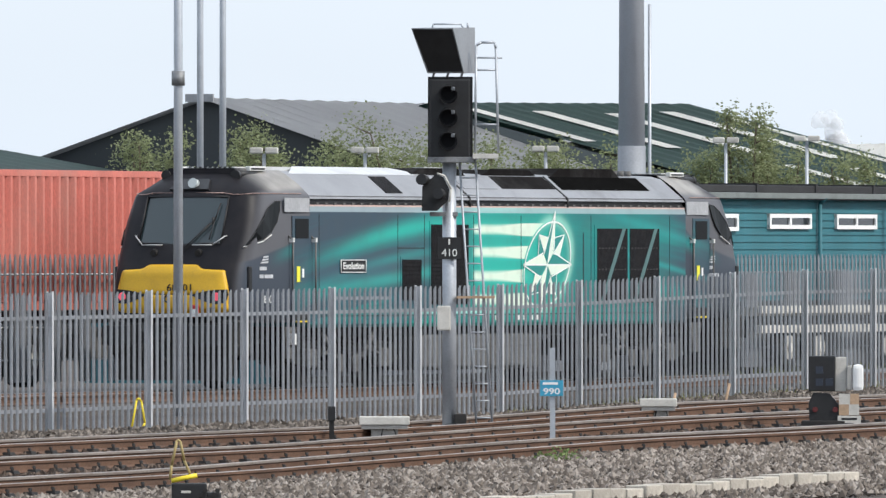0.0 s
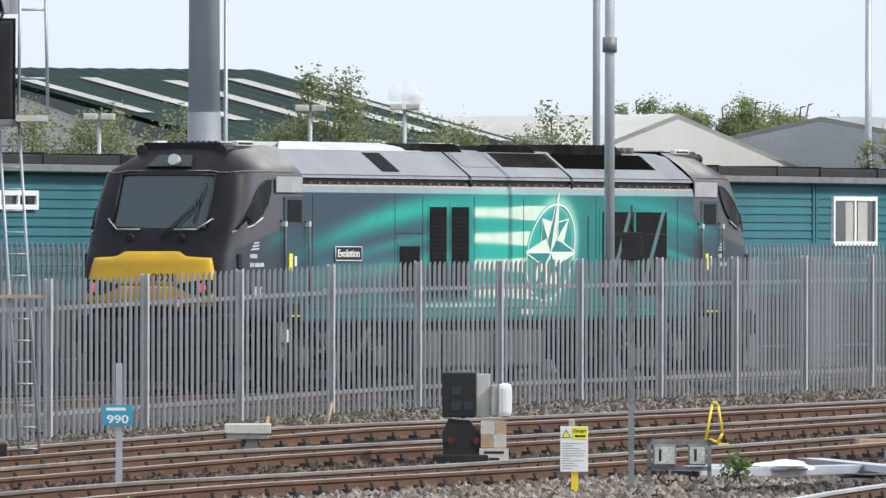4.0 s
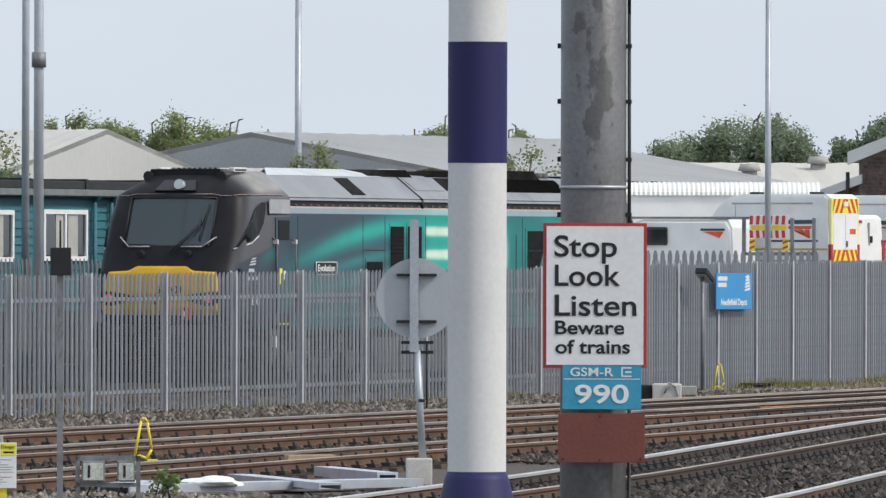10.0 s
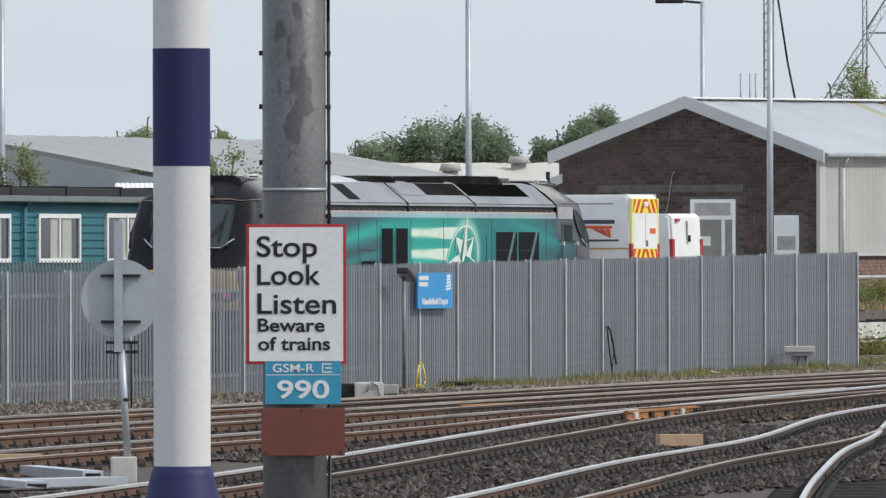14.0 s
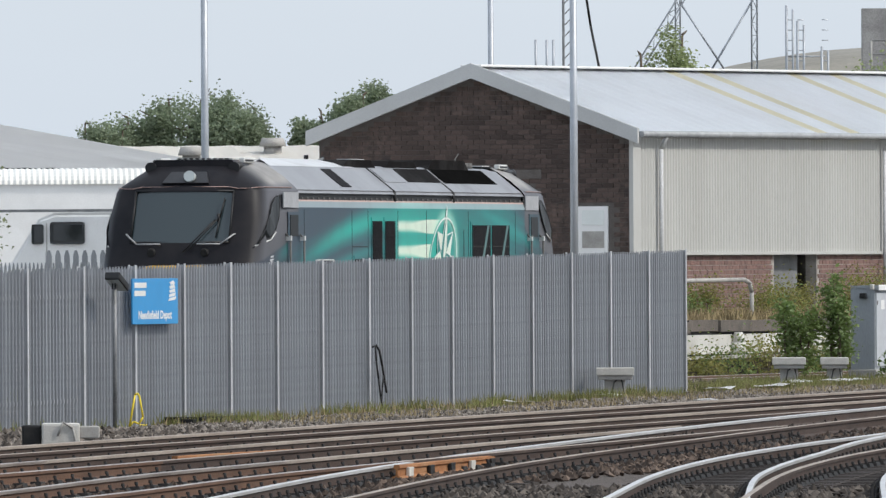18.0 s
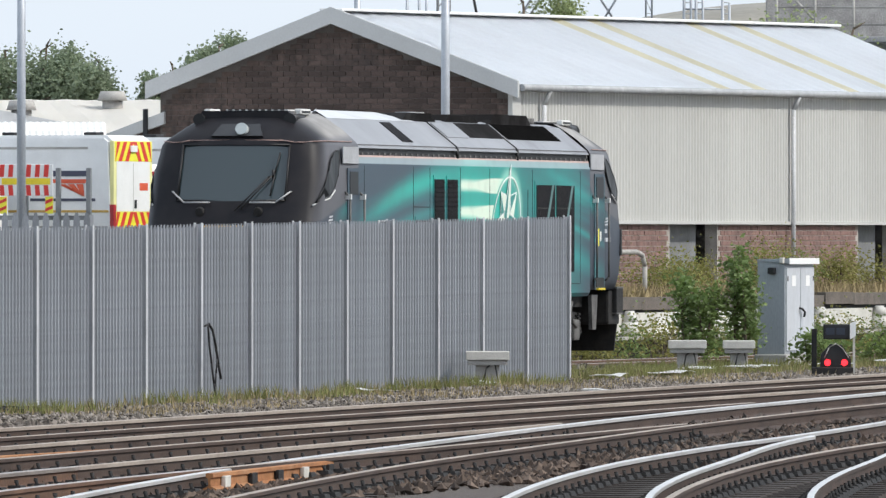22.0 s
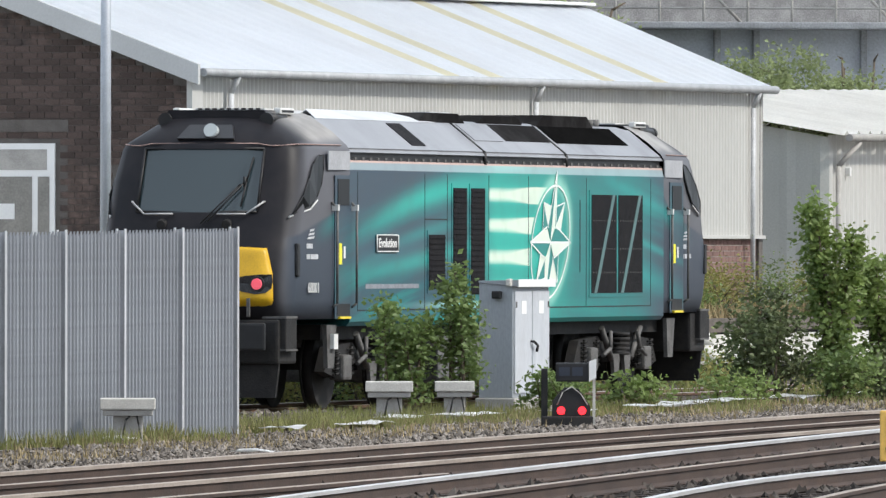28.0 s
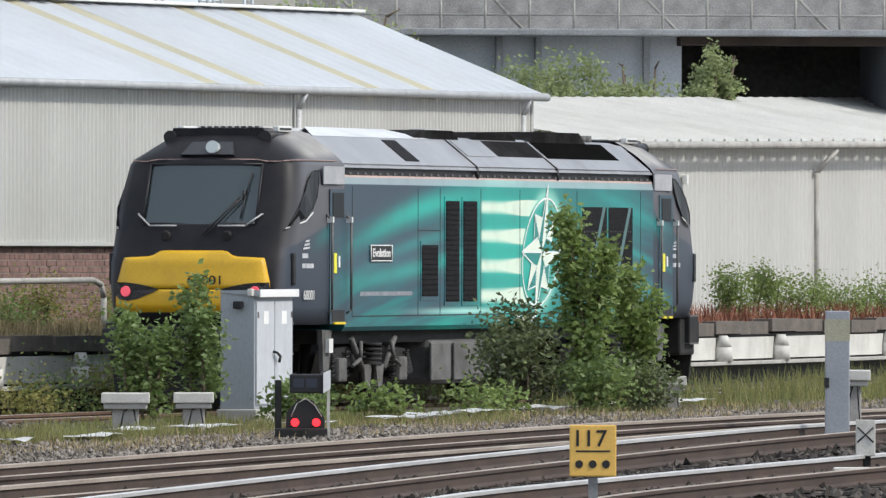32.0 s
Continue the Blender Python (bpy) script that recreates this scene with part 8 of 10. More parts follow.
def thin_post():
    g = thing("thin_steel_post", facing(-3.55, 130.0), "thin grey post carrying a small black box", "post")
    part("shaft", boxed(-0.035, 0.035, -0.03, 0.03, -0.1, 2.62), STEEL_DULL, g)
    part("box", boxed(-0.115, 0.125, -0.07, 0.05, 2.62, 2.94, bevel=0.01), BLACK, g, "small black box")
    part("spike", rodded((0, 0, 2.94), (0, 0, 3.25), 0.012, n=6), BLACK, g)


thin_post()


def floodlight_frame():
    g = thing("floodlight_frame", facing(-3.02, 130.8), "grey steel frame with two square floodlights near the ground", "floodlights")
    fr = bmesh.new()
    for x in (-0.37, 0.33):
        box(fr, x, x + 0.05, -0.03, 0.03, -0.05, 0.53)
    box(fr, -0.37, 0.38, -0.03, 0.03, 0.47, 0.53)
    box(fr, -0.37, 0.38, -0.03, 0.03, 0.17, 0.22)
    part("frame", fr, STEEL_DULL, g, "grey angle-steel frame")
    for x0, x1 in ((-0.30, -0.03), (0.11, 0.32)):
        l = part("floodlight", boxed(x0, x1, -0.10, 0.06, 0.23, 0.47, bevel=0.015), STEEL_DULL, g, "square floodlight")
        part("glass", boxed(x0 + 0.02, x1 - 0.02, -0.108, -0.10, 0.25, 0.45), mat("clouded_glass", (0.50, 0.53, 0.47), 0.15, 0, 0.35, 9, 60, 0.1), l, "clouded pale glass")
        # reflection mark on the glass, put on as a thin black strip
        part("glint", boxed(x0 + 0.07, x0 + 0.10, -0.111, -0.108, 0.28, 0.42), BLACK, l)
    for x in (-0.18, 0.18):
        wr = bmesh.new()
        pipe(wr, [(x, 0, 0.20), (x - 0.06, -0.02, 0.08), (x + 0.05, -0.02, 0.0), (x + 0.16, -0.01, 0.08)], 0.012, 5)
        part("cable", wr, BLACK, g)


floodlight_frame()


def disc_sign():
    g = thing("round_board_from_behind", facing(0.62, 140.8), "back of a round grey board on a leaning steel post", "sign")
    part("foot", boxed(-0.16, 0.17, -0.16, 0.16, -0.06, 0.28, bevel=0.02), PALE_CONC, g, "concrete foot")
    # the post leans a little to the left
    part("post", rodded((0.05, 0, 0.28), (-0.02, 0, 1.62), 0.046, 0.042, 14), GALV_POLE, g, "grey tube")
    part("upper_post", boxed(-0.115, -0.005, -0.05, 0.03, 1.60, 3.25), GALV_POLE, g, "wider channel above")
    d = part("disc", rodded((-0.03, 0.10, 2.27), (-0.03, 0.06, 2.27), 0.50, 0.50, 48), mat("bare_sheet_back", (0.43, 0.45, 0.47), 0.5, 0.2, 0.06, 2, 40, 0.03), g, "bare metal disc")
    for z in (2.56, 1.98):
        part("clamp_bar", boxed(-0.28, 0.22, -0.01, 0.05, z - 0.018, z + 0.018), BLACK, d)
    for z in (1.72, 1.60):
        part("clamp_bar", boxed(-0.22, 0.18, -0.01, 0.05, z - 0.02, z + 0.02), BLACK, g)
    part("conduit", rodded((0.10, 0.02, 0.9), (0.10, 0.02, 1.72), 0.012, n=6), BLACK, g)
    part("collar", rodded((0.028, 0, 0.98), (0.026, 0, 1.02), 0.052, n=12), BLACK, g)


disc_sign()


def yellow_frame(x, y, s, label="bent yellow tube guard by the line"):
    g = thing("yellow_tube_guard", facing(x, y), label, "tube guard", "yellow tube guards by the line")
    bm = bmesh.new()
    pts = [(-0.12, 0, 0.02), (-0.02, 0, 0.58), (0.02, 0, 0.62), (0.06, 0, 0.56), (0.12, 0, 0.20), (0.05, 0, 0.08), (-0.05, 0, 0.12), (-0.12, 0, 0.02)]
    pipe(bm, [Vector(p) * s for p in pts], 0.018 * s, 7)
    part("tube", bm, BRIGHT_YELLOW, g)
    part("foot", boxed(0.06 * s, 0.20 * s, -0.05, 0.05, 0.0, 0.07 * s, bevel=0.01), BRIGHT_YELLOW, g)


yellow_frame(-2.98, 149.0, 1.0)
yellow_frame(-17.9, 149.5, 1.0)
yellow_frame(6.55, 211.9, 0.85)


def points_machine():
    g = thing("points_machine", facing(-11.9, 102.0), "black points heater box with a bent brass-coloured handle", "points machine")
    part("case", boxed(-0.22, 0.22, -0.15, 0.15, -0.05, 0.24, bevel=0.02), BLACK, g, "black case")
    part("motor", boxed(0.20, 0.40, -0.12, 0.12, -0.05, 0.13, bevel=0.03), BLACK, g)
    for k in range(6):
        part("fitting", rodded((0.10 + 0.05 * k, -0.14, 0.05 + 0.05 * (k % 3)), (0.10 + 0.05 * k, -0.20, 0.05 + 0.05 * (k % 3)), 0.03, n=8), BLACK_DIRTY, g)
    h = bmesh.new()
    pipe(h, [(-0.24, 0, 0.28), (-0.22, 0, 0.46), (-0.15, 0, 0.78), (-0.11, 0, 0.76), (-0.06, 0, 0.52), (0.02, 0, 0.34)], 0.018, 7)
    part("handle", h, mat("worn_brass_paint", (0.34, 0.26, 0.11), 0.6), g, "worn yellow-brown handle")
    pipe_b = bmesh.new()
    pipe(pipe_b, [(-0.22, -0.05, 0.27), (0.10, -0.05, 0.34)], 0.03, 7)
    part("bar", pipe_b, BRIGHT_YELLOW, g)
    part("label", boxed(-0.10, 0.02, -0.155, -0.15, 0.12, 0.15), PALE_CONC, g)


points_machine()


KERB = mat("dusty_kerb_stone", (0.46, 0.42, 0.36), 0.9, 0, 0.3, 3, 60, 0.4, (0.16, 0.14, 0.12), 0.6, per_object=0.25)


def kerb_wall():
    """A low broken line of pale kerb stones in front of the tracks."""
    rnd = random.Random(3)
    k = thing("stone_kerb", Matrix.Identity(4), "low broken kerb of pale stone blocks in the ballast", "kerb", kind="structure")
    for i in range(56):
        s = 62 + i * 0.66
        q = 40.6 + 0.116 * (s - 76.5)
        z = gz(s, q)
        h = rnd.uniform(0.10, 0.15)
        part("kerb_stone", boxed(0.01, rnd.uniform(0.61, 0.65), -0.14, 0.14, -0.15, h, bevel=0.015), KERB, k, m=track(s, q + rnd.uniform(-0.02, 0.02), z, 6.6 + rnd.uniform(-0.8, 0.8)))


kerb_wall()


def panels_on_ground():
    """Bare metal sheets and a white sack lying between the lines."""
    for s0, q0, s1, q1, b, h in ((124.0, 52.1, 129.5, 50.5, 0.50, 0.10), (130.4, 53.1, 125.7, 50.0, 0.30, 0.08), (133.0, 53.0, 129.6, 50.8, 0.26, 0.12), (127.0, 52.9, 124.8, 52.4, 0.45, 0.08)):
        a = math.hypot(s1 - s0, q1 - q0)
        g = thing("metal_sheet", track(s0, q0, gz(s0, q0), math.degrees(math.atan2(q1 - q0, s1 - s0))), "bare grey metal channel lying on the ballast", "metal sheet", "metal sheets between the lines")
        bm = bmesh.new()
        box(bm, 0, a, -b / 2, b / 2, h - 0.03, h)
        box(bm, 0, a, -b / 2, -b / 2 + 0.03, 0.0, h - 0.03)
        box(bm, 0, a, b / 2 - 0.03, b / 2, 0.0, h - 0.03)
        part("sheet", bm, ALU, g)
    g = thing("white_sack", track(125.6, 51.5, gz(125.6, 51.5) + 0.08), "crumpled white plastic sack", "sack")
    bm = bmesh.new()
    bmesh.ops.create_icosphere(bm, subdivisions=3, radius=0.5)
    for v in bm.verts:
        n = noise.noise(v.co * 3.1)
        v.co = Vector((v.co.x * 0.75, v.co.y * 0.7, max(v.co.z, -0.1) * 0.20)) * (1 + 0.35 * n)
    part("sack", bm, WHITE, g)
    for s, q in ((136.9, 54.75), (150.9, 50.2)):
        t = thing("timber_block", track(s, q, gz(s, q), 35), "short pale timber block against the rail", "timber block")
        part("block", boxed(-0.12, 0.12, -0.32, 0.32, 0.0, 0.17, bevel=0.01), TIMBER, t)


panels_on_ground()


def junction_boxes():
    """Pale concrete boxes and a pipe stand beside the fence track."""
    g = thing("junction_box", facing(5.0, 193.2), "pale broken concrete box with a black motor beside the line", "junction box")
    part("block", boxed(-0.16, 0.34, -0.3, 0.3, -0.1, 0.36, bevel=0.03), PALE_CONC, g, "pale concrete block")
    part("motor", boxed(-0.42, -0.16, -0.2, 0.2, -0.05, 0.34, bevel=0.03), BLACK_DIRTY, g, "black motor")
    part("cap", boxed(0.33, 0.60, -0.2, 0.2, 0.16, 0.32, bevel=0.02), CONCRETE, g)
    part("leg", boxed(0.40, 0.52, -0.1, 0.1, -0.1, 0.18), CONCRETE, g)
    c = bmesh.new()
    pipe(c, [(0.05, -0.31, 0.2), (0.12, -0.33, 0.38), (0.25, -0.31, 0.30), (0.30, -0.31, 0.05)], 0.015, 5)
    part("cable", c, CONCRETE, g)
    # floodlight on a thin pole in front of the fence
    f = thing("pole_floodlight", track(198.2, 71.4, gz(198.2, 71.4)), "small black floodlight on a thin dark pole", "floodlight")
    part("pole", rodded((0, 0, 0), (0, 0, 2.18), 0.035, n=8), STEEL_DULL, f)
    tilt = pose(0.06, 0, 2.20, ry=24)
    hd = part("head", boxed(-0.22, 0.24, -0.13, 0.10, -0.06, 0.05, bevel=0.02), BLACK, f, "tilted black floodlight head", m=tilt)
    part("glass", boxed(-0.18, 0.20, -0.11, 0.08, -0.068, -0.062), LENS_GREY, hd)
    part("stirrup", boxed(-0.03, 0.03, -0.03, 0.03, 2.08, 2.18), BLACK, f)
    b = thing("depot_sign", track(199.6, 71.70, gz(199.6, 71.7) + 0.02), "bright blue depot sign fixed to the fence", "sign")
    p = part("board", boxed(0, 1.98, -0.07, -0.045, 1.52, 2.20, bevel=0.004), SIGN_BLUE, b, "bright blue board")
    letters("lettering", "Needlefield Depot", 0.17, WHITE, p, Matrix.Translation((0.25, -0.073, 1.60)), "white lettering", 1.45, 0.001, 0.004)
    for a, z0, w in ((0.08, 2.06, 0.52), (0.08, 1.94, 0.48)):
        part("writing_bar", boxed(a, a + w, -0.073, -0.07, z0, z0 + 0.08), PALE_TEXT, p)
    em = bmesh.new()
    for k in range(5):
        plate(em, [(1.55 + 0.03 * k, 1.86 + 0.06 * k), (1.86, 1.88 + 0.06 * k), (1.90 - 0.03 * k, 1.93 + 0.06 * k), (1.60, 1.90 + 0.06 * k)], 0.003, "y", -0.074)
    part("emblem", em, PALE_TEXT, p, "pale swirling emblem")
    # black hose hung on the fence
    h = thing("hose", track(210.7, 71.6, gz(210.7, 71.6)), "thin black hose hanging on the fence", "hose")
    hb = bmesh.new()
    pipe(hb, [(-0.32, -0.04, 1.02), (-0.20, -0.05, 1.05), (-0.16, -0.05, 0.80), (-0.06, -0.05, 0.52), (0.04, -0.05, 0.24), (0.16, -0.05, 0.0)], 0.014, 6)
    pipe(hb, [(-0.20, -0.06, 1.05), (-0.04, -0.06, 0.96), (0.10, -0.06, 0.72), (0.20, -0.06, 0.50), (0.30, -0.06, 0.30)], 0.018, 6)
    pipe(hb, [(0.16, -0.06, 0.58), (0.10, -0.06, 0.38), (0.06, -0.06, 0.20)], 0.012, 6)
    part("loop", hb, BLACK, h)
    d = thing("coal_heap", track(201.5, 71.0, gz(201.5, 71.0)), "low heap of black debris at the fence foot", "debris")
    db = bmesh.new()
    rnd = random.Random(2)
    for k in range(40):
        x, y = rnd.gauss(0, 0.55), rnd.gauss(0, 0.15)
        r = rnd.uniform(0.05, 0.12)
        box(db, x - r, x + r, y - r, y + r, -0.05, r * 1.2)
    tagged(part("debris", db, BLACK, d), kind="stuff")


junction_boxes()


# ---- lighting columns ----
def lamp_column(x, y, top, r, label, base=None, head=None, cap=False, box_at=None, sides=10, r_top=None):
    z0 = ground_z(y, 60.0) if base is None else base
    c = thing("lighting_column", pose(x, y, z0), label, "lighting column", "lighting columns of the yard")
    h = top - z0
    part("shaft", rodded((0, 0, -0.1), (0, 0, h), r, r_top if r_top else r * 0.8, sides), GALV_POLE, c)
    if cap:
        part("hinge_collar", rodded((0, 0, cap - z0 - 0.25), (0, 0, cap - z0), r * 1.35, n=12), STEEL_DULL, c)
    if head:
        hb = bmesh.new()
        rod(hb, (0, 0, h - 0.05), (-head * 0.5, 0, h), 0.035, n=6)
        x0, x1 = sorted((-head * 1.1, -head * 0.45))
        box(hb, x0, x1, -0.12, 0.12, h - 0.06, h + 0.05, 0.03)
        part("lantern", hb, BLACK_DIRTY, c, "flat dark lantern")
    return c


lamp_column(-17.70, 153.9, 11.0, 0.085, "galvanised hinged lighting column behind the fence", cap=5.35)
lamp_column(-5.42, 185.2, 11.0, 0.09, "galvanised hinged lighting column behind the fence", cap=5.60)
lamp_column(-1.52, 240.0, 8.25, 0.083, "tall street lamp with a flat dark lantern", head=-0.8)
lamp_column(8.55, 242.6, 8.44, 0.075, "tall street lamp with a flat dark lantern", head=1.0)
for x, y in ((-21.35, 191.5), (-21.0, 192.6), (-6.25, 205.4)):
    lamp_column(x, y, 13.0, 0.075, "slim galvanised lighting column in the yard")
lamp_column(16.3, 262.4, 8.75, 0.085, "tall street lamp with a flat dark lantern", head=1.0)
lamp_column(36.5, 345.0, 15.5, 0.11, "slim galvanised lighting column in the yard")
lamp_column(16.83, 300.0, 9.13, 0.08, "street lamp with a flat dark lantern beyond the shed", head=1.15)


def high_mast():
    c = thing("high_mast", pose(-12.45, 190.7, -0.3), "tall tapering grey high mast with a narrow pipe beside it", "mast")
    part("shaft", rodded((0, 0, 4.7), (0, 0, 18), 0.27, 0.20, 8), mat("pale_mast_paint", (0.50, 0.53, 0.58), 0.5, 0.2, 0.08, 1, 30, 0.03), c, "faceted grey shaft")
    part("base_shaft", rodded((0, 0, -0.2), (0, 0, 4.72), 0.31, 0.285, 8), mat("mast_base_paint", (0.25, 0.265, 0.29), 0.6, 0.2, 0.12, 2, 30), c, "darker base section")
    part("pipe", rodded((0.36, 0.1, -0.2), (0.36, 0.1, 7.6), 0.035, n=8), GALV_POLE, c)
    part("box", boxed(0.26, 0.5, -0.3, 0.1, 2.9, 3.3, bevel=0.02), CONCRETE, c)


high_mast()


def twin_spot(x, y, z):
    c = thing("twin_spotlight", pose(x, y, 0), "thin pole with two small spotlights", "spotlight pole", "spotlight poles behind the cabins")
    part("pole", rodded((0, 0, 0), (0, 0, z), 0.04, n=6), GALV_POLE, c)
    for s in (-1, 1):
        part("spotlight", boxed(s * 0.16 - 0.13, s * 0.16 + 0.13, -0.12, 0.12, z, z + 0.13, bevel=0.03), PALE_CONC, c)


for x, y, z in ((-20.3, 194.1, 4.3), (-18.6, 198.4, 4.35), (-15.4, 206.4, 4.45), (-12.0, 215.0, 4.72), (-10.4, 219.2, 4.8)):
    twin_spot(x, y, z)


def steam_plume():
    """White steam that hangs over the far sheds, in soft overlapping lumps."""
    m = bpy.data.materials.new("white_steam")
    m.use_nodes = True
    nt = m.node_tree
    b = nt.nodes["Principled BSDF"]
    b.inputs["Base Color"].default_value, b.inputs["Roughness"].default_value = (0.85, 0.86, 0.87, 1), 1.0
    b.inputs["Specular IOR Level"].default_value = 0.0
    clear = nt.nodes.new("ShaderNodeBsdfTransparent")
    mx = nt.nodes.new("ShaderNodeMixShader")
    mx.inputs["Fac"].default_value = 0.22
    out = next(k for k in nt.nodes if k.type == "OUTPUT_MATERIAL")
    nt.links.new(clear.outputs["BSDF"], mx.inputs[1])
    nt.links.new(b.outputs["BSDF"], mx.inputs[2])
    nt.links.new(mx.outputs["Shader"], out.inputs["Surface"])
    rnd = random.Random(8)
    bm = bmesh.new()
    for k in range(15):
        t = rnd.random() ** 1.6
        c = Vector((0.10 * math.sin(t * 5) + rnd.gauss(0, 0.22), rnd.uniform(-0.4, 0.4), 5.3 + 1.6 * t))
        r = rnd.uniform(0.26, 0.46) * (1.1 - 0.45 * t)
        made = bmesh.ops.create_icosphere(bm, subdivisions=2, radius=r, matrix=Matrix.Translation(c))
        for v in made["verts"]:
            v.co += (v.co - c) * 0.5 * noise.noise(v.co * 3.0)
    for f in bm.faces:
        f.smooth = True
    p = part("steam_plume", bm, m, m=pose(-15.3, 330.0, 0))
    tagged(p, "white steam rising beyond the sheds", "steam", kind="stuff")


steam_plume()


def roof_aerial():
    a = thing("television_aerial", track(192.6, 84.0, 3.68), "thin metal television aerial on a cabin roof", "aerial")
    part("mast", rodded((0, 0, 0), (0, 0, 0.62), 0.015, n=6), STEEL_DULL, a)
    part("boom", rodded((-0.9, 0, 0.50), (0.8, 0, 0.40), 0.012, n=5), STEEL_DULL, a)
    for k in range(7):
        x = -0.8 + k * 0.25
        z = 0.50 - 0.10 * (x + 0.9) / 1.7
        part("element", rodded((x, -0.22, z - 0.05), (x, 0.22, z + 0.05), 0.009, n=5), STEEL_DULL, a)


roof_aerial()


def aerial_mast():
    c = thing("aerial_mast", pose(18.6, 300.0, 0), "dark lattice aerial mast with side brackets", "aerial mast")
    bm = bmesh.new()
    for x in (-0.12, 0.12):
        rod(bm, (x, 0, 0), (x, 0, 14), 0.03, n=5)
    for k in range(56):
        rod(bm, (-0.12, 0, k * 0.25), (0.12, 0, k * 0.25 + 0.25), 0.015, n=4)
    part("lattice", bm, STEEL_DULL, c)
    rb = bmesh.new()
    pipe(rb, [(0.2, 0, 9.5), (0.5, 0, 7.5), (0.8, 0, 6.0)], 0.03, 5)
    part("stay", rb, BLACK, c)
    for x in (-0.75, -0.5, -0.35):
        part("dipole", rodded((x, 0, 5.8), (x, 0, 7.2), 0.03, n=6), GALV_POLE, c)


aerial_mast()


# ---- road vehicles behind the fence ----
def wheel(parent, x, y, r, w=0.24, label="black tyre"):
    t = part("wheel", rodded((x, y - w / 2, r), (x, y + w / 2, r), r, r, 24), RUBBER, parent, label)
    part("rim", rodded((x, y - w / 2 - 0.012, r), (x, y - w / 2 + 0.02, r), r * 0.58, r * 0.58, 18), CONCRETE, t, "grey wheel rim")
    part("hub", rodded((x, y - w / 2 - 0.05, r), (x, y - w / 2 - 0.01, r), r * 0.22, r * 0.26, 12), PALE_CONC, t)
    return t


def build_container():
    c = thing("shipping_container", track(143.4, 80.6, 1.20), "faded red corrugated shipping container on a road trailer", "shipping container")
    L, H = 12.2, 2.55
    bm = bmesh.new()
    corrugated(bm, 0.15, L - 0.15, 0.15, H - 0.12, 0.08, 0.30, 0.11)
    part("side_panel", bm, CONTAINER, c, "red corrugated side")
    part("core", boxed(0.06, L - 0.06, 0.12, 2.38, 0.05, H - 0.02), CONTAINER, c)
    part("top_rail", boxed(0, L, 0.0, 0.10, H - 0.12, H, bevel=0.01), CONTAINER, c)
    part("bottom_rail", boxed(0, L, 0.0, 0.10, 0.0, 0.16, bevel=0.01), CONTAINER, c)
    for x in (0, L - 0.16):
        part("corner_post", boxed(x, x + 0.16, -0.01, 0.15, 0, H, bevel=0.01), CONTAINER, c)
        for z in (0, H - 0.12):
            part("corner_casting", boxed(x - 0.01, x + 0.17, -0.02, 0.16, z, z + 0.13, bevel=0.01), BLACK_DIRTY, c)
    part("marking", boxed(9.9, 10.35, -0.025, -0.02, H - 0.75, H - 0.45), mat("faded_marking", (0.45, 0.25, 0.22), 0.6), c)
    t = thing("road_trailer", track(141.0, 80.6, -0.2), "dark skeletal road trailer under a container", "trailer")
    part("chassis", boxed(0, 14.0, 0.5, 2.0, 1.15, 1.50, bevel=0.02), BLACK_DIRTY, t)
    part("side_bar", boxed(0, 14.0, 0.05, 0.12, 0.95, 1.08), GREY_GEAR, t)
    for x in (2.0, 3.4, 4.8):
        wheel(t, x, 0.25, 0.50, 0.32)
        part("mudguard", boxed(x - 0.6, x + 0.6, 0.05, 0.45, 1.06, 1.10, bevel=0.01), PALE_CONC, t)
    for x in (6.8, 9.6):
        part("locker", boxed(x, x + 1.6, 0.1, 0.6, 0.5, 1.05, bevel=0.02), GREY_GEAR, t)
    # a second container end stands further back
    d = thing("shipping_container", track(136.0, 84.0, 1.25), "dark red shipping container standing behind", "shipping container")
    part("shell", boxed(0, 12.0, 0, 2.4, 0, 2.72, bevel=0.02), OXIDE, d)


build_container()


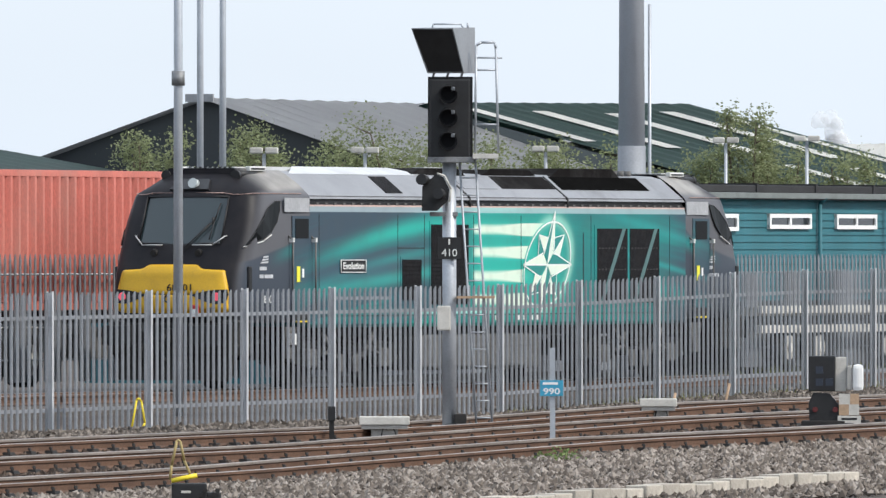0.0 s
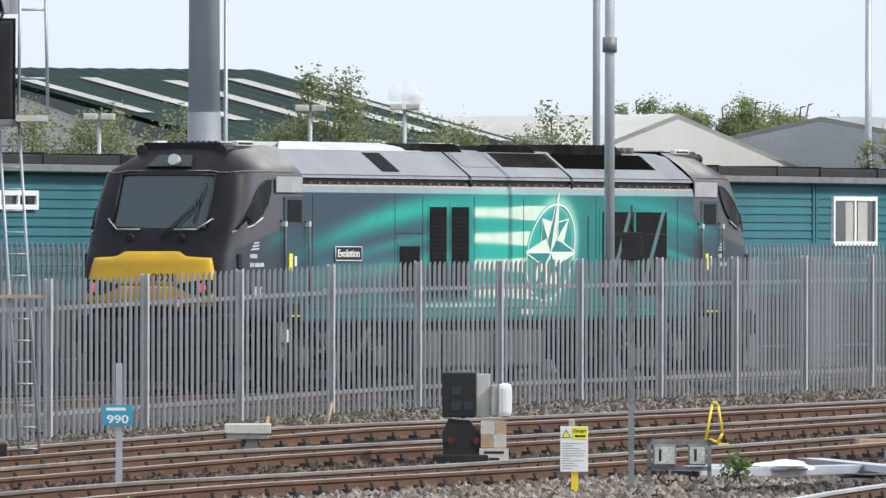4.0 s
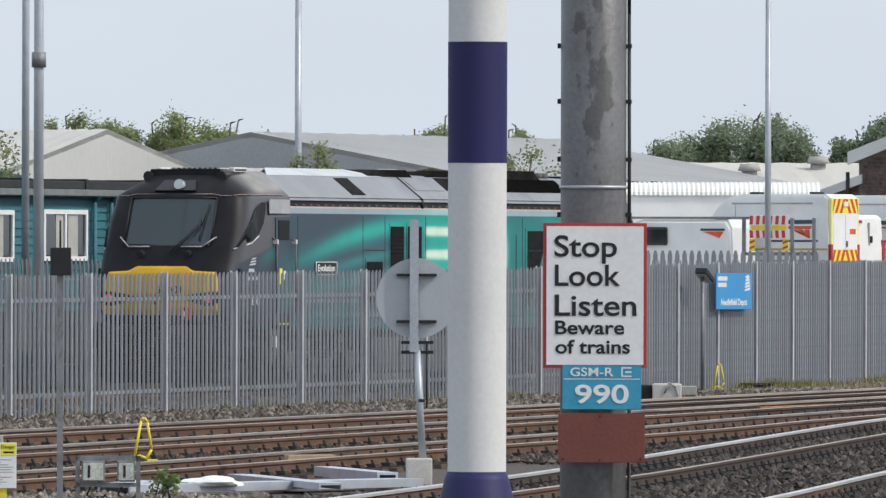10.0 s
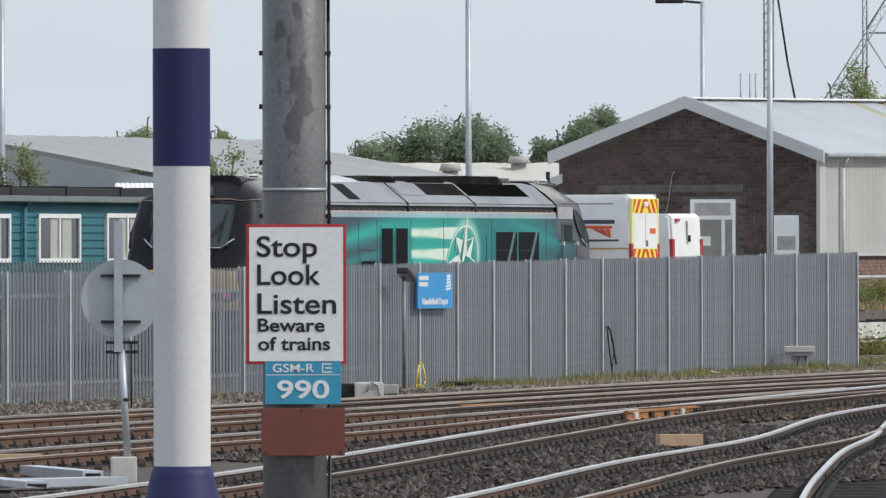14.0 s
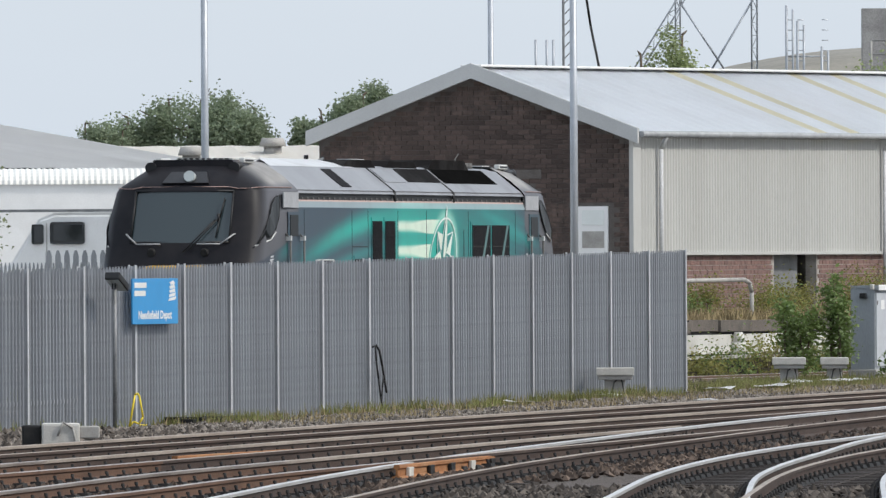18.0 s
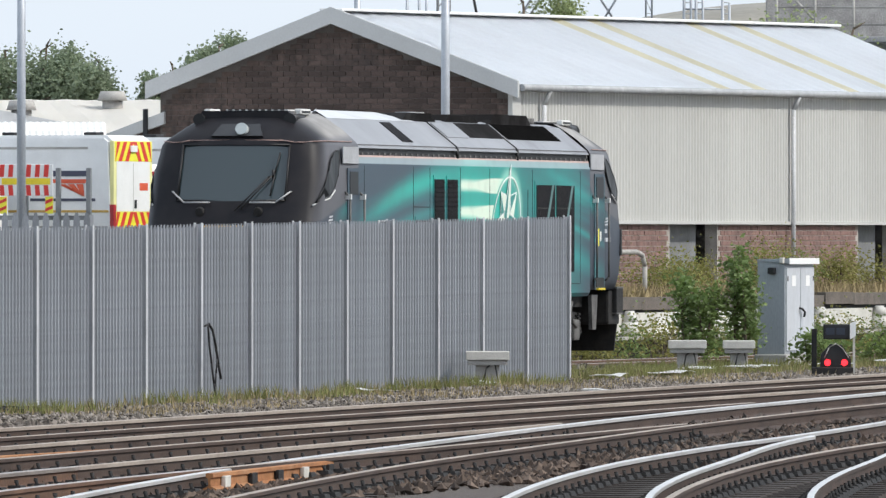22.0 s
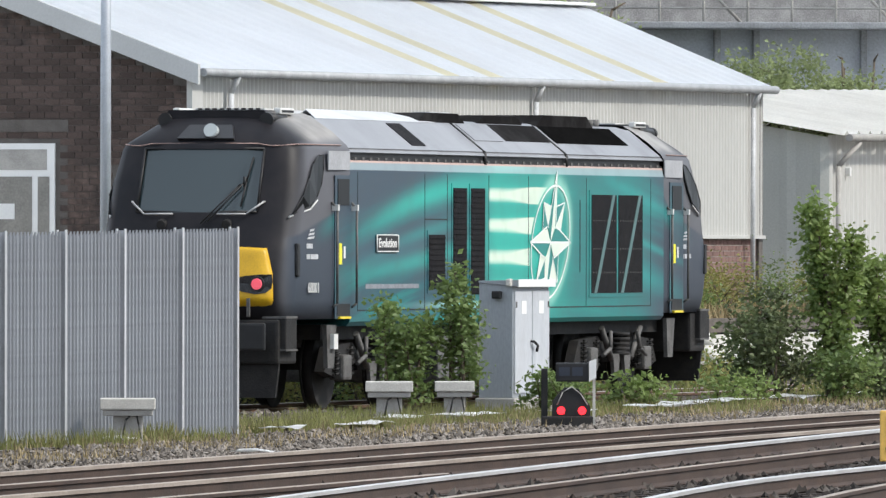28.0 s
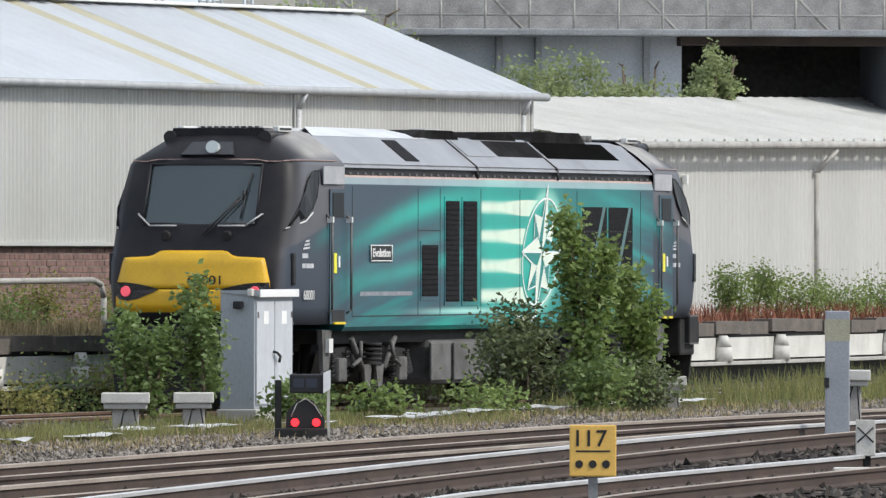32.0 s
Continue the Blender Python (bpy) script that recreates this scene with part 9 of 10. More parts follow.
def build_lorry():
    c = thing("lorry", facing(-17.4, 170.2, -0.3) @ pose(0, 0, 0, 0, 0, 90), "lilac tractor unit with a black sun visor, parked", "lorry")
    # cab profile from the front (low s) backwards; the roof fairing is rounded
    prof = [(0.0, 0.7), (-0.05, 1.6), (0.10, 2.45), (0.25, 2.75), (0.75, 3.15), (1.4, 3.40), (2.6, 3.48), (4.6, 3.46), (4.9, 3.30), (4.95, 2.6), (4.95, 0.7)]
    bm = bmesh.new()
    plate(bm, prof, 2.35, "y", 0.0)
    bmesh.ops.bevel(bm, geom=[e for e in bm.edges if abs(e.verts[0].co.y - e.verts[1].co.y) < 0.01], offset=0.14, segments=3, affect="EDGES")
    part("cab_shell", bm, LILAC, c, "glossy lilac cab", smooth=True)
    part("sun_visor", boxed(-0.22, 0.32, -0.03, 2.38, 2.42, 2.80, bevel=0.05), BLACK, c, "deep black sun visor")
    part("windscreen", plated([(-0.075, 1.55), (0.07, 2.45), (0.12, 2.45), (0.0, 1.55)], 2.15, "y", 0.1), GLASS_DARK, c)
    part("side_window", boxed(0.5, 1.5, -0.02, 0.01, 1.65, 2.35, bevel=0.02), GLASS_DARK, c)
    part("roof_hatch", boxed(1.0, 1.8, 0.4, 1.4, 3.36, 3.48, bevel=0.02), CONCRETE, c)
    part("mirror_arm", boxed(0.1, 0.45, -0.40, -0.05, 2.28, 2.42, bevel=0.02), CONCRETE, c, "grey mirror arm")
    part("mirror", boxed(0.15, 0.35, -0.42, -0.22, 1.6, 2.28, bevel=0.04), BLACK, c)
    part("side_stripe", boxed(1.6, 4.8, -0.012, 0.0, 2.50, 2.60), BLACK, c)
    part("lettering_bar", boxed(3.6, 4.5, -0.014, 0.0, 2.75, 2.95), PALE_TEXT, c)
    part("grille", boxed(-0.08, 0.0, 0.3, 2.05, 0.8, 1.45, bevel=0.02), BLACK, c)
    part("chassis", boxed(0.3, 6.2, 0.3, 2.0, 0.55, 0.95), BLACK_DIRTY, c)
    part("tank", rodded((2.6, 0.25, 0.75), (4.2, 0.25, 0.75), 0.33, n=16), ALU, c, "aluminium tank")
    for x in (1.2, 5.2):
        wheel(c, x, 0.2, 0.50, 0.30)
    for y in (0.35, 0.75):
        part("marker_light", boxed(-0.10, -0.06, y, y + 0.1, 1.25, 1.35), LENS_PALE, c)


build_lorry()


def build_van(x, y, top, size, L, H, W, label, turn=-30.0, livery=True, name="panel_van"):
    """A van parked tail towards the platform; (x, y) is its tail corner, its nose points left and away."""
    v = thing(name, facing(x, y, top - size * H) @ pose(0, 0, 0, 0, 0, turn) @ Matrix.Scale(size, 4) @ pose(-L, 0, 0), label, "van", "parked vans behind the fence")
    hood = [(0.0, 0.45), (0.02, 0.95), (0.20, 1.15), (0.75, 1.32), (1.50, H * 0.86), (1.85, H * 0.96), (2.3, H)] if H > 2.4 else [(0.0, 0.35), (0.05, 0.85), (0.9, 1.05), (1.6, H * 0.92), (1.9, H)]
    prof = hood + [(L - 0.20, H), (L - 0.06, H - 0.10), (L - 0.02, H * 0.6), (L, 1.0), (L, 0.45)]
    bm = bmesh.new()
    plate(bm, prof, W, "y", 0.0)
    bmesh.ops.bevel(bm, geom=[e for e in bm.edges if abs(e.verts[0].co.y - e.verts[1].co.y) < 0.01], offset=0.07, segments=4, affect="EDGES")
    part("bodyshell", bm, WHITE, v, "white bodyshell", smooth=True)
    bm = v.children[0].data
    bm.set_sharp_from_angle(angle=radians(35))

    def side(name, x0, x1, z0, z1, material, label=""):
        return part(name, boxed(x0, x1, -0.012, 0.0, z0, z1, bevel=0.003), material, v, label)

    def tail(name, y0, y1, z0, z1, material, label="", d=0.012):
        return part(name, boxed(L - 0.09, L + d, y0, y1, z0, z1, bevel=0.004), material, v, label)
    win = plated([(0.95, 1.32), (1.95, 1.32), (1.95, min(H * 0.80, 2.0)), (1.45, min(H * 0.80, 2.0))], 0.014, "y", -0.014)
    part("cab_window", win, GLASS_DARK, v, "dark cab window")
    part("windscreen", plated([(0.74, 1.36), (1.44, H * 0.84), (1.50, H * 0.84), (0.80, 1.34)], W - 0.3, "y", 0.15), GLASS_DARK, v, "raked windscreen")
    side("door_seam", 2.10, 2.115, 0.6, H - 0.25, CONCRETE)
    side("sill", 0.9, L - 0.9, 0.42, 0.54, BLACK)
    tail("bumper", 0.05, W - 0.05, 0.40, 0.56, RUBBER, d=0.06)
    tail("door_seam", W / 2 - 0.008, W / 2 + 0.008, 1.05, H - 0.60 if livery else H - 0.2, CONCRETE, d=0.016)
    tail("door_handle", W / 2 + 0.05, W / 2 + 0.13, 1.12, 1.30, BLACK, d=0.03)
    if livery:
        side("writing_bar", L - 2.14, L - 0.56, 1.80, 1.92, SLATE_TEXT, "slate lettering as a bar")
        z = 1.74
        part("logo", plated([(L - 2.02, z), (L - 0.62, z), (L - 0.66, z - 0.09), (L - 1.35, z - 0.09)], 0.004, "y", -0.016), ORANGE_LOGO, v, "orange-red slanting logo")
        for k in range(3):
            x0 = L - 1.32 + k * 0.22
            part("logo_ray", plated([(x0, z - 0.105), (x0 + 0.17, z - 0.105), (L - 0.72 + k * 0.02, z - 0.36), (L - 0.82 + k * 0.04, z - 0.36 + 0.05 * (2 - k))], 0.004, "y", -0.016), ORANGE_LOGO, v)
        side("dark_stripe", L - 2.0, L - 0.42, 1.27, 1.33, SLATE_TEXT, "dark stripe")
        side("amber_stripe", 2.3, L - 0.1, 1.03, 1.08, AMBER, "amber stripe")
        side("lower_stripe", 2.3, L - 0.1, 0.70, 0.74, CONCRETE)
        side("roof_rail", 2.0, L - 0.6, H - 0.30, H - 0.25, CONCRETE)
        tail("door_frame", 0.04, W - 0.04, 0.58, H - 0.12, PALE_YELLOW, "pale yellow door surround", 0.004)
        tail("door_panel", 0.16, W - 0.16, 1.06, H - 0.56, WHITE, "white door panel", 0.012)
        for z0, z1 in ((H - 0.56, H - 0.14), (0.58, 1.04)):
            p = tail("chevron_panel", 0.08, W - 0.08, z0, z1, FLUOR, "yellow panel with red slanting bars", 0.014)
            mid = W / 2
            for k in range(-3, 4):
                if k == 0:
                    continue
                y0 = mid + k * 0.30 - 0.075
                lean = 0.24 if k < 0 else -0.24
                pts = [(y0, z0), (y0 + 0.15, z0), (y0 + 0.15 + lean, z1), (y0 + lean, z1)]
                pts = [(min(max(a, 0.09), W - 0.09), b) for a, b in pts]
                part("red_bar", plated(pts, 0.004, "x", L + 0.014), CHEV_RED, p)
        tail("number_holder", W / 2 - 0.30, W / 2 + 0.25, 0.60, 0.72, BLACK, d=0.03)
        tail("high_lamp", W / 2 - 0.16, W / 2 + 0.12, H - 0.36, H - 0.22, WHITE, d=0.05)
        tail("small_logo", W - 0.62, W - 0.25, 1.50, 1.66, ORANGE_LOGO, d=0.016)
    else:
        tail("rear_lamp", 0.22, 0.36, H - 0.22, H - 0.14, TAIL_DULL, d=0.02)
        part("rear_window", plated([(L - 1.5, 1.05), (L - 0.45, 1.05), (L - 0.45, H - 0.25), (L - 1.45, H - 0.25)], 0.014, "y", -0.014), PALE_PANEL, v, "pale blanked side panel")
    for y0 in (0.0, W - 0.12):
        tail("tail_light", y0, y0 + 0.12, 0.66, 1.20, TAIL_DULL, "red tail light", 0.02)
    for x0 in (2.3, L - 1.0):
        part("roof_beacon", boxed(x0, x0 + 0.30, W * 0.3, W * 0.5, H, H + 0.07, bevel=0.02), BLACK, v)
    for x0 in (0.95, L - 1.15):
        wheel(v, x0, 0.12, 0.36, 0.22)
    return v


AMBER = mat("amber_stripe", (0.55, 0.34, 0.08), 0.5)
PALE_YELLOW = mat("pale_yellow_film", (0.80, 0.77, 0.36), 0.5, 0, 0.05, 4, 40, 0.02)
TAIL_DULL = mat("tail_light_red", (0.40, 0.03, 0.04), 0.3)
PALE_PANEL = mat("pale_grey_panel", (0.68, 0.69, 0.70), 0.4, 0, 0.04, 2, 30, 0.02)
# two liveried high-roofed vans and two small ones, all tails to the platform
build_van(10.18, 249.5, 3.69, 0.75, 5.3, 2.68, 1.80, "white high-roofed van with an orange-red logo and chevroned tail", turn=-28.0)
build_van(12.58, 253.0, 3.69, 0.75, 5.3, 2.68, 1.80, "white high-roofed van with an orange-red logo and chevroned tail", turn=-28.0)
build_van(10.80, 252.0, 3.24, 0.84, 4.2, 1.86, 1.45, "small white van parked between two high-roofed vans", turn=-34.0, livery=False, name="small_van")
build_van(13.66, 256.0, 3.27, 0.84, 4.2, 1.89, 1.50, "small white van with pale blanked side panels", turn=-34.0, livery=False, name="small_van")


def build_flat_truck():
    """A crew-cab truck with a slatted chevron tailboard behind it."""
    v = thing("flatbed_truck", facing(8.75, 247.9, 0.93) @ pose(0, 0, 0, 0, 0, -16), "white flatbed truck with a red and white striped tailboard", "truck")
    prof = [(-4.6, 0.35), (-4.55, 0.9), (-4.3, 1.15), (-3.75, 1.25), (-3.2, 2.08), (-2.9, 2.19), (-0.95, 2.19), (-0.85, 2.0), (-0.80, 0.35)]
    bm = bmesh.new()
    plate(bm, prof, 1.9, "y", 0.0)
    bmesh.ops.bevel(bm, geom=[e for e in bm.edges if abs(e.verts[0].co.y - e.verts[1].co.y) < 0.01], offset=0.08, segments=3, affect="EDGES")
    cab = part("crew_cab", bm, WHITE, v, "white crew cab")
    part("side_window", boxed(-2.95, -2.30, -0.012, 0.0, 1.62, 2.02, bevel=0.05), GLASS_DARK, cab)
    part("side_window", boxed(-3.30, -3.08, -0.012, 0.0, 1.62, 1.98, bevel=0.04), GLASS_DARK, cab)
    part("writing_bar", boxed(-1.55, -1.0, -0.014, 0.0, 1.94, 1.99), SLATE_TEXT, cab)
    part("logo", plated([(-1.50, 1.92), (-1.02, 1.92), (-1.12, 1.78), (-1.3, 1.85)], 0.004, "y", -0.014), ORANGE_LOGO, cab, "orange-red slanting logo")
    part("door_seam", boxed(-3.03, -3.015, -0.014, 0.0, 0.5, 2.0), CONCRETE, cab)
    part("roof_bar", boxed(-4.4, 0.0, 0.0, 0.05, 2.20, 2.25), STEEL_DULL, v)
    part("bed", boxed(-0.8, 2.4, 0, 1.9, 0.75, 0.90, bevel=0.02), BLACK_DIRTY, v)
    for x in (-0.60, -0.04, 0.50, 1.0):
        part("rail_post", boxed(x, x + 0.07, -0.02, 0.06, 0.9, 2.22), STEEL_DULL, v)
    part("side_rail", boxed(-0.6, 1.0, 0.0, 0.05, 1.40, 1.47), STEEL_DULL, v)
    tb = part("tailboard", boxed(-0.42, 0.46, -0.05, -0.02, 1.78, 2.28, bevel=0.01), WHITE, v, "white board with red slanting bars")
    for k in range(6):
        x = -0.42 + k * 0.146
        part("red_bar", plated([(x, 2.08), (x + 0.075, 2.08), (x + 0.09, 2.275), (x + 0.015, 2.275)], 0.004, "y", -0.055), CHEV_RED, tb)
        part("red_bar", plated([(x + 0.015, 1.785), (x + 0.09, 1.785), (x + 0.075, 1.95), (x, 1.95)], 0.004, "y", -0.055), CHEV_RED, tb)
    part("writing_bar", boxed(-0.38, 0.42, -0.056, -0.05, 1.96, 2.06), BRIGHT_YELLOW, tb)
    for x in (-0.42, 0.34):
        mk = part("marker_plate", boxed(x, x + 0.12, -0.05, -0.02, 1.50, 1.77), FLUOR, v, "yellow marker with red bars")
        for z in (1.53, 1.65):
            part("red_bar", plated([(x, z), (x + 0.12, z + 0.05), (x + 0.12, z + 0.10), (x, z + 0.05)], 0.004, "y", -0.055), CHEV_RED, mk)
    for x in (-3.7, 1.2):
        wheel(v, x, 0.1, 0.36)


build_flat_truck()
yard = part("yard_surface", boxed(-33.5, -1.0, 0.0, 17.0, 0.0, 1.68), CONCRETE, m=track(257.8, 81.9, 0))
tagged(yard, "raised concrete yard behind the dock", "yard", kind="structure")


def build_flat_wagon():
    """Pale flat trailers that show through the fence."""
    for s0, q in ((176.0, 80.0), (206.0, 79.8)):
        w = thing("flat_trailer", track(s0, q, -0.15), "pale grey flat trailer seen through the fence", "trailer", "flat trailers behind the fence")
        for z in (0.75, 1.15):
            part("side_rail", boxed(0, 8.0, 0, 0.12, z, z + 0.16, bevel=0.01), PALE_CONC, w)
        part("bed", boxed(0, 8.0, 0.1, 2.2, 1.1, 1.28), CONCRETE, w)
        for x in (1.5, 3.0, 6.5):
            wheel(w, x, 0.2, 0.45)


build_flat_wagon()


# ---- plants and stones ----
def quads(name, verts, faces, material, parent=None, label="", kind=""):
    me = bpy.data.meshes.new(name)
    me.from_pydata(verts.tolist() if hasattr(verts, "tolist") else verts, [], faces.tolist() if hasattr(faces, "tolist") else faces)
    me.materials.append(material)
    ob = part(name, me, None, parent, label)
    if kind:
        ob["kind"] = kind
    return ob


def leaves(rng, centres, spread, size, per):
    """Leaf blades, each a bent kite of two triangles pairs, scattered round the centres."""
    n = len(centres) * per
    c = np.repeat(np.asarray(centres, float), per, axis=0) + rng.normal(0, 1, (n, 3)) * spread
    a = rng.normal(0, 1, (n, 3))
    a[:, 2] *= 0.5
    a /= np.linalg.norm(a, axis=1)[:, None]
    b = np.cross(a, rng.normal(0, 1, (n, 3)))
    b /= np.linalg.norm(b, axis=1)[:, None] + 1e-9
    nrm = np.cross(a, b)
    s = size * rng.uniform(0.6, 1.3, (n, 1))
    v = np.stack([c - a * s * 0.6, c + b * s * 0.42 + nrm * s * 0.12, c + a * s * 0.7, c - b * s * 0.42 + nrm * s * 0.12], 1).reshape(-1, 3)
    f = np.arange(n * 4).reshape(-1, 4)
    return v, f


def build_plant(name, x, y, z, height, radius, leaf, count, material, label, category, seed, stems=4, group="", column=False, spread=0.14, clumps=0):
    """Trunk and limbs that fork upwards, with leaves clustered at the limbs' ends and along them."""
    rng = np.random.default_rng(seed)
    rnd = random.Random(seed)
    p = thing(name, pose(x, y, z), label, category, group)
    wood = bmesh.new()
    tips = []
    for k in range(stems):
        ang = 2 * math.pi * k / stems + rnd.uniform(-0.5, 0.5)
        reach = radius * rnd.uniform(0.25, 0.75)
        base = Vector((rnd.uniform(-0.05, 0.05) * stems, rnd.uniform(-0.05, 0.05), 0))
        top = Vector((math.cos(ang) * reach, math.sin(ang) * reach, height * rnd.uniform(0.72, 1.0)))
        mid = base.lerp(top, 0.5) + Vector((0, 0, height * 0.08))
        r = 0.012 * height + 0.008
        rod(wood, base, mid, r, r * 0.7, 6)
        rod(wood, mid, top, r * 0.7, r * 0.25, 6)
        for j in range(8):
            t = 0.22 + 0.78 * j / 7
            o = base.lerp(mid, t * 2) if t < 0.5 else mid.lerp(top, t * 2 - 1)
            aa = rnd.uniform(0, 2 * math.pi)
            ln = radius * rnd.uniform(0.25, 0.70) * (1.12 - t * 0.75) * (0.6 if column else 1.0)
            e = o + Vector((math.cos(aa) * ln, math.sin(aa) * ln, ln * rnd.uniform(0.05, 0.6)))
            rod(wood, o, e, r * 0.35, r * 0.12, 5)
            tips += [tuple(e), tuple(o.lerp(e, 0.6))]
        tips.append(tuple(top))
    if clumps > 100:
        tips = []
    for k in range(clumps):
        d = Vector((rnd.gauss(0, 1), rnd.gauss(0, 1), rnd.gauss(0, 1))).normalized() * rnd.uniform(0.55, 1.0) ** 0.5
        w = 1.0 + 0.22 * noise.noise(d * 1.7 + Vector((seed, 0, 0)))
        tips.append((d.x * radius * w, d.y * radius * w, height * 0.62 + d.z * height * 0.36 * w))
    part("trunk", wood, BARK, p)
    per = max(count // len(tips), 1)
    v, f = leaves(rng, tips, radius * spread, leaf, per)
    keep = v[:, 2].reshape(-1, 4).min(axis=1) > 0.0
    v = v.reshape(-1, 4, 3)[keep].reshape(-1, 3)
    quads("crown", v, np.arange(len(v)).reshape(-1, 4), material, p, "leafy crown")
    return p


# two maple bushes beside the cabinet and in front of the siding
build_plant("maple_bush", 19.45, 249.0, -0.05, 1.42, 0.60, 0.070, 2100, LEAF, "leafy green maple bush beside the equipment cabinet", "bush", 11, 4, spread=0.17)
build_plant("maple_bush", 20.25, 249.2, -0.05, 1.86, 0.45, 0.070, 1900, LEAF, "leafy green maple bush beside the equipment cabinet", "bush", 31, 4, spread=0.17)
build_plant("maple_bush", 21.5, 249.2, -0.05, 0.55, 0.55, 0.075, 700, LEAF, "low green bush before the cabinet", "bush", 12, 4, spread=0.2)
build_plant("maple_bush", 26.5, 261.6, -0.05, 2.92, 0.52, 0.080, 3600, LEAF_SUN, "tall green maple sapling before the siding", "bush", 13, 3, column=True, spread=0.22)
build_plant("maple_bush", 27.3, 262.6, -0.05, 1.95, 0.48, 0.080, 2800, LEAF_SUN, "tall green maple sapling before the siding", "bush", 14, 4, spread=0.20)
build_plant("maple_bush", 25.6, 261.4, -0.05, 1.35, 0.80, 0.070, 3200, LEAF_DULL, "dense green bush before the siding", "bush", 15, 5, spread=0.2)
build_plant("bramble", 26.6, 261.0, -0.05, 0.62, 0.8, 0.07, 1300, LEAF, "low green bramble round the saplings", "bramble", 41, 5, spread=0.2)
build_plant("bramble", 27.4, 261.5, -0.05, 0.52, 0.7, 0.07, 1100, LEAF_DULL, "low green bramble round the saplings", "bramble", 42, 5, spread=0.2)
build_plant("bramble", 23.0, 254.0, -0.05, 0.45, 0.5, 0.08, 500, LEAF_SUN, "yellow-green bramble by the siding", "bramble", 16, 5, spread=0.2)
build_plant("bramble", 24.7, 258.0, -0.05, 0.30, 0.7, 0.07, 600, LEAF_SUN, "yellow-green bramble by the siding", "bramble", 17, 5, spread=0.2)
build_plant("weed", -2.35, 131.6, -0.6, 0.32, 0.22, 0.06, 160, LEAF, "small green weed among metal sheets", "weed", 18, 4)
build_plant("weed", -8.5, 118.0, -0.72, 0.14, 0.4, 0.05, 160, LEAF, "patch of yellow-green moss and weed in ballast", "weed", 19, 4)

# trees behind the cabins
TREES = [(-27.5, 236, 5.0, 1.1), (-24.6, 234, 5.1, 1.3), (-22.6, 235, 4.8, 1.5), (-20.7, 235, 5.2, 1.6), (-19.0, 234, 4.9, 1.4), (-17.4, 234, 5.0, 1.3), (-15.9, 235, 4.7, 1.4),
         (-12.8, 235, 5.55, 1.1), (-11.9, 236, 4.6, 1.3), (-10.2, 235, 5.05, 1.0), (-8.6, 236, 4.4, 1.0), (-8.0, 235, 4.95, 0.9), (-1.1, 237, 4.45, 0.7), (2.9, 238, 4.5, 0.75), (4.3, 240, 4.6, 0.7), (-14.3, 235, 4.5, 1.2)]
for k, (x, y, h, r) in enumerate(TREES):
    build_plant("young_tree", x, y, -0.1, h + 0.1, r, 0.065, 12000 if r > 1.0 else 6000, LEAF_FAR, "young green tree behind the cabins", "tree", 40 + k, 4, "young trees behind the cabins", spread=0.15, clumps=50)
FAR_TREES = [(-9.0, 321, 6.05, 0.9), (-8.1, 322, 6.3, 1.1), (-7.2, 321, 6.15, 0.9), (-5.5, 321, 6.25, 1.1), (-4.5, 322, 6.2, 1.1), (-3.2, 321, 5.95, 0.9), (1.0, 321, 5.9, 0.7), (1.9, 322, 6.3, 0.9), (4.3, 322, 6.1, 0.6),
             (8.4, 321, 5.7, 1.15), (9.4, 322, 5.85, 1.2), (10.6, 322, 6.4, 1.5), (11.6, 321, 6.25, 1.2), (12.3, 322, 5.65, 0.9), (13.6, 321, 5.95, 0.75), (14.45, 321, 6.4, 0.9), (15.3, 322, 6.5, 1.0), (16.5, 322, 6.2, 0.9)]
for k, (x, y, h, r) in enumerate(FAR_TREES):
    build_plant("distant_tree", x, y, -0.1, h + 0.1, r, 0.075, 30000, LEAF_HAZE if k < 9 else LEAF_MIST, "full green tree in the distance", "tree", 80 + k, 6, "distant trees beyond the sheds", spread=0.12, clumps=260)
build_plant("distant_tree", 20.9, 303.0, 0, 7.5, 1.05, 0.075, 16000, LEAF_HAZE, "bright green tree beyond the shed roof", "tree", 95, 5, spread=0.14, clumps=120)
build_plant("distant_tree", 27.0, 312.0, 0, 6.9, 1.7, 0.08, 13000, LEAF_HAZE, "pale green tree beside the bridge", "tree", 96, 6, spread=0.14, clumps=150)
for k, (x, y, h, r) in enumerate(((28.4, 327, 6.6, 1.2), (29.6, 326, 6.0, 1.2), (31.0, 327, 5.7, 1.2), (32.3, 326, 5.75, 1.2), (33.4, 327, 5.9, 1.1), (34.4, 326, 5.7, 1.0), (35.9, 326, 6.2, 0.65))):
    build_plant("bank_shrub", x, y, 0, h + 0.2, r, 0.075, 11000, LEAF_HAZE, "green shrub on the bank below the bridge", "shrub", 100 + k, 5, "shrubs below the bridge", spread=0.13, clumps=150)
# weeds and brambles along the siding under the dock
WEED_RND = random.Random(77)
for k in range(22):
    sx = (229 + k * 2.6) if k < 4 else (241.5 + (k - 4) * 1.9)
    m = track(sx, WEED_RND.uniform(77.9, 78.5), 0)
    build_plant("siding_weed", m.translation.x, m.translation.y, -0.22, WEED_RND.uniform(0.42, 0.72), WEED_RND.uniform(0.6, 0.95), 0.05, 1100, LEAF_WEED if k % 3 else LEAF, "yellow-green weeds growing below the dock", "weed", 160 + k, 5, "weeds below the dock", spread=0.26)
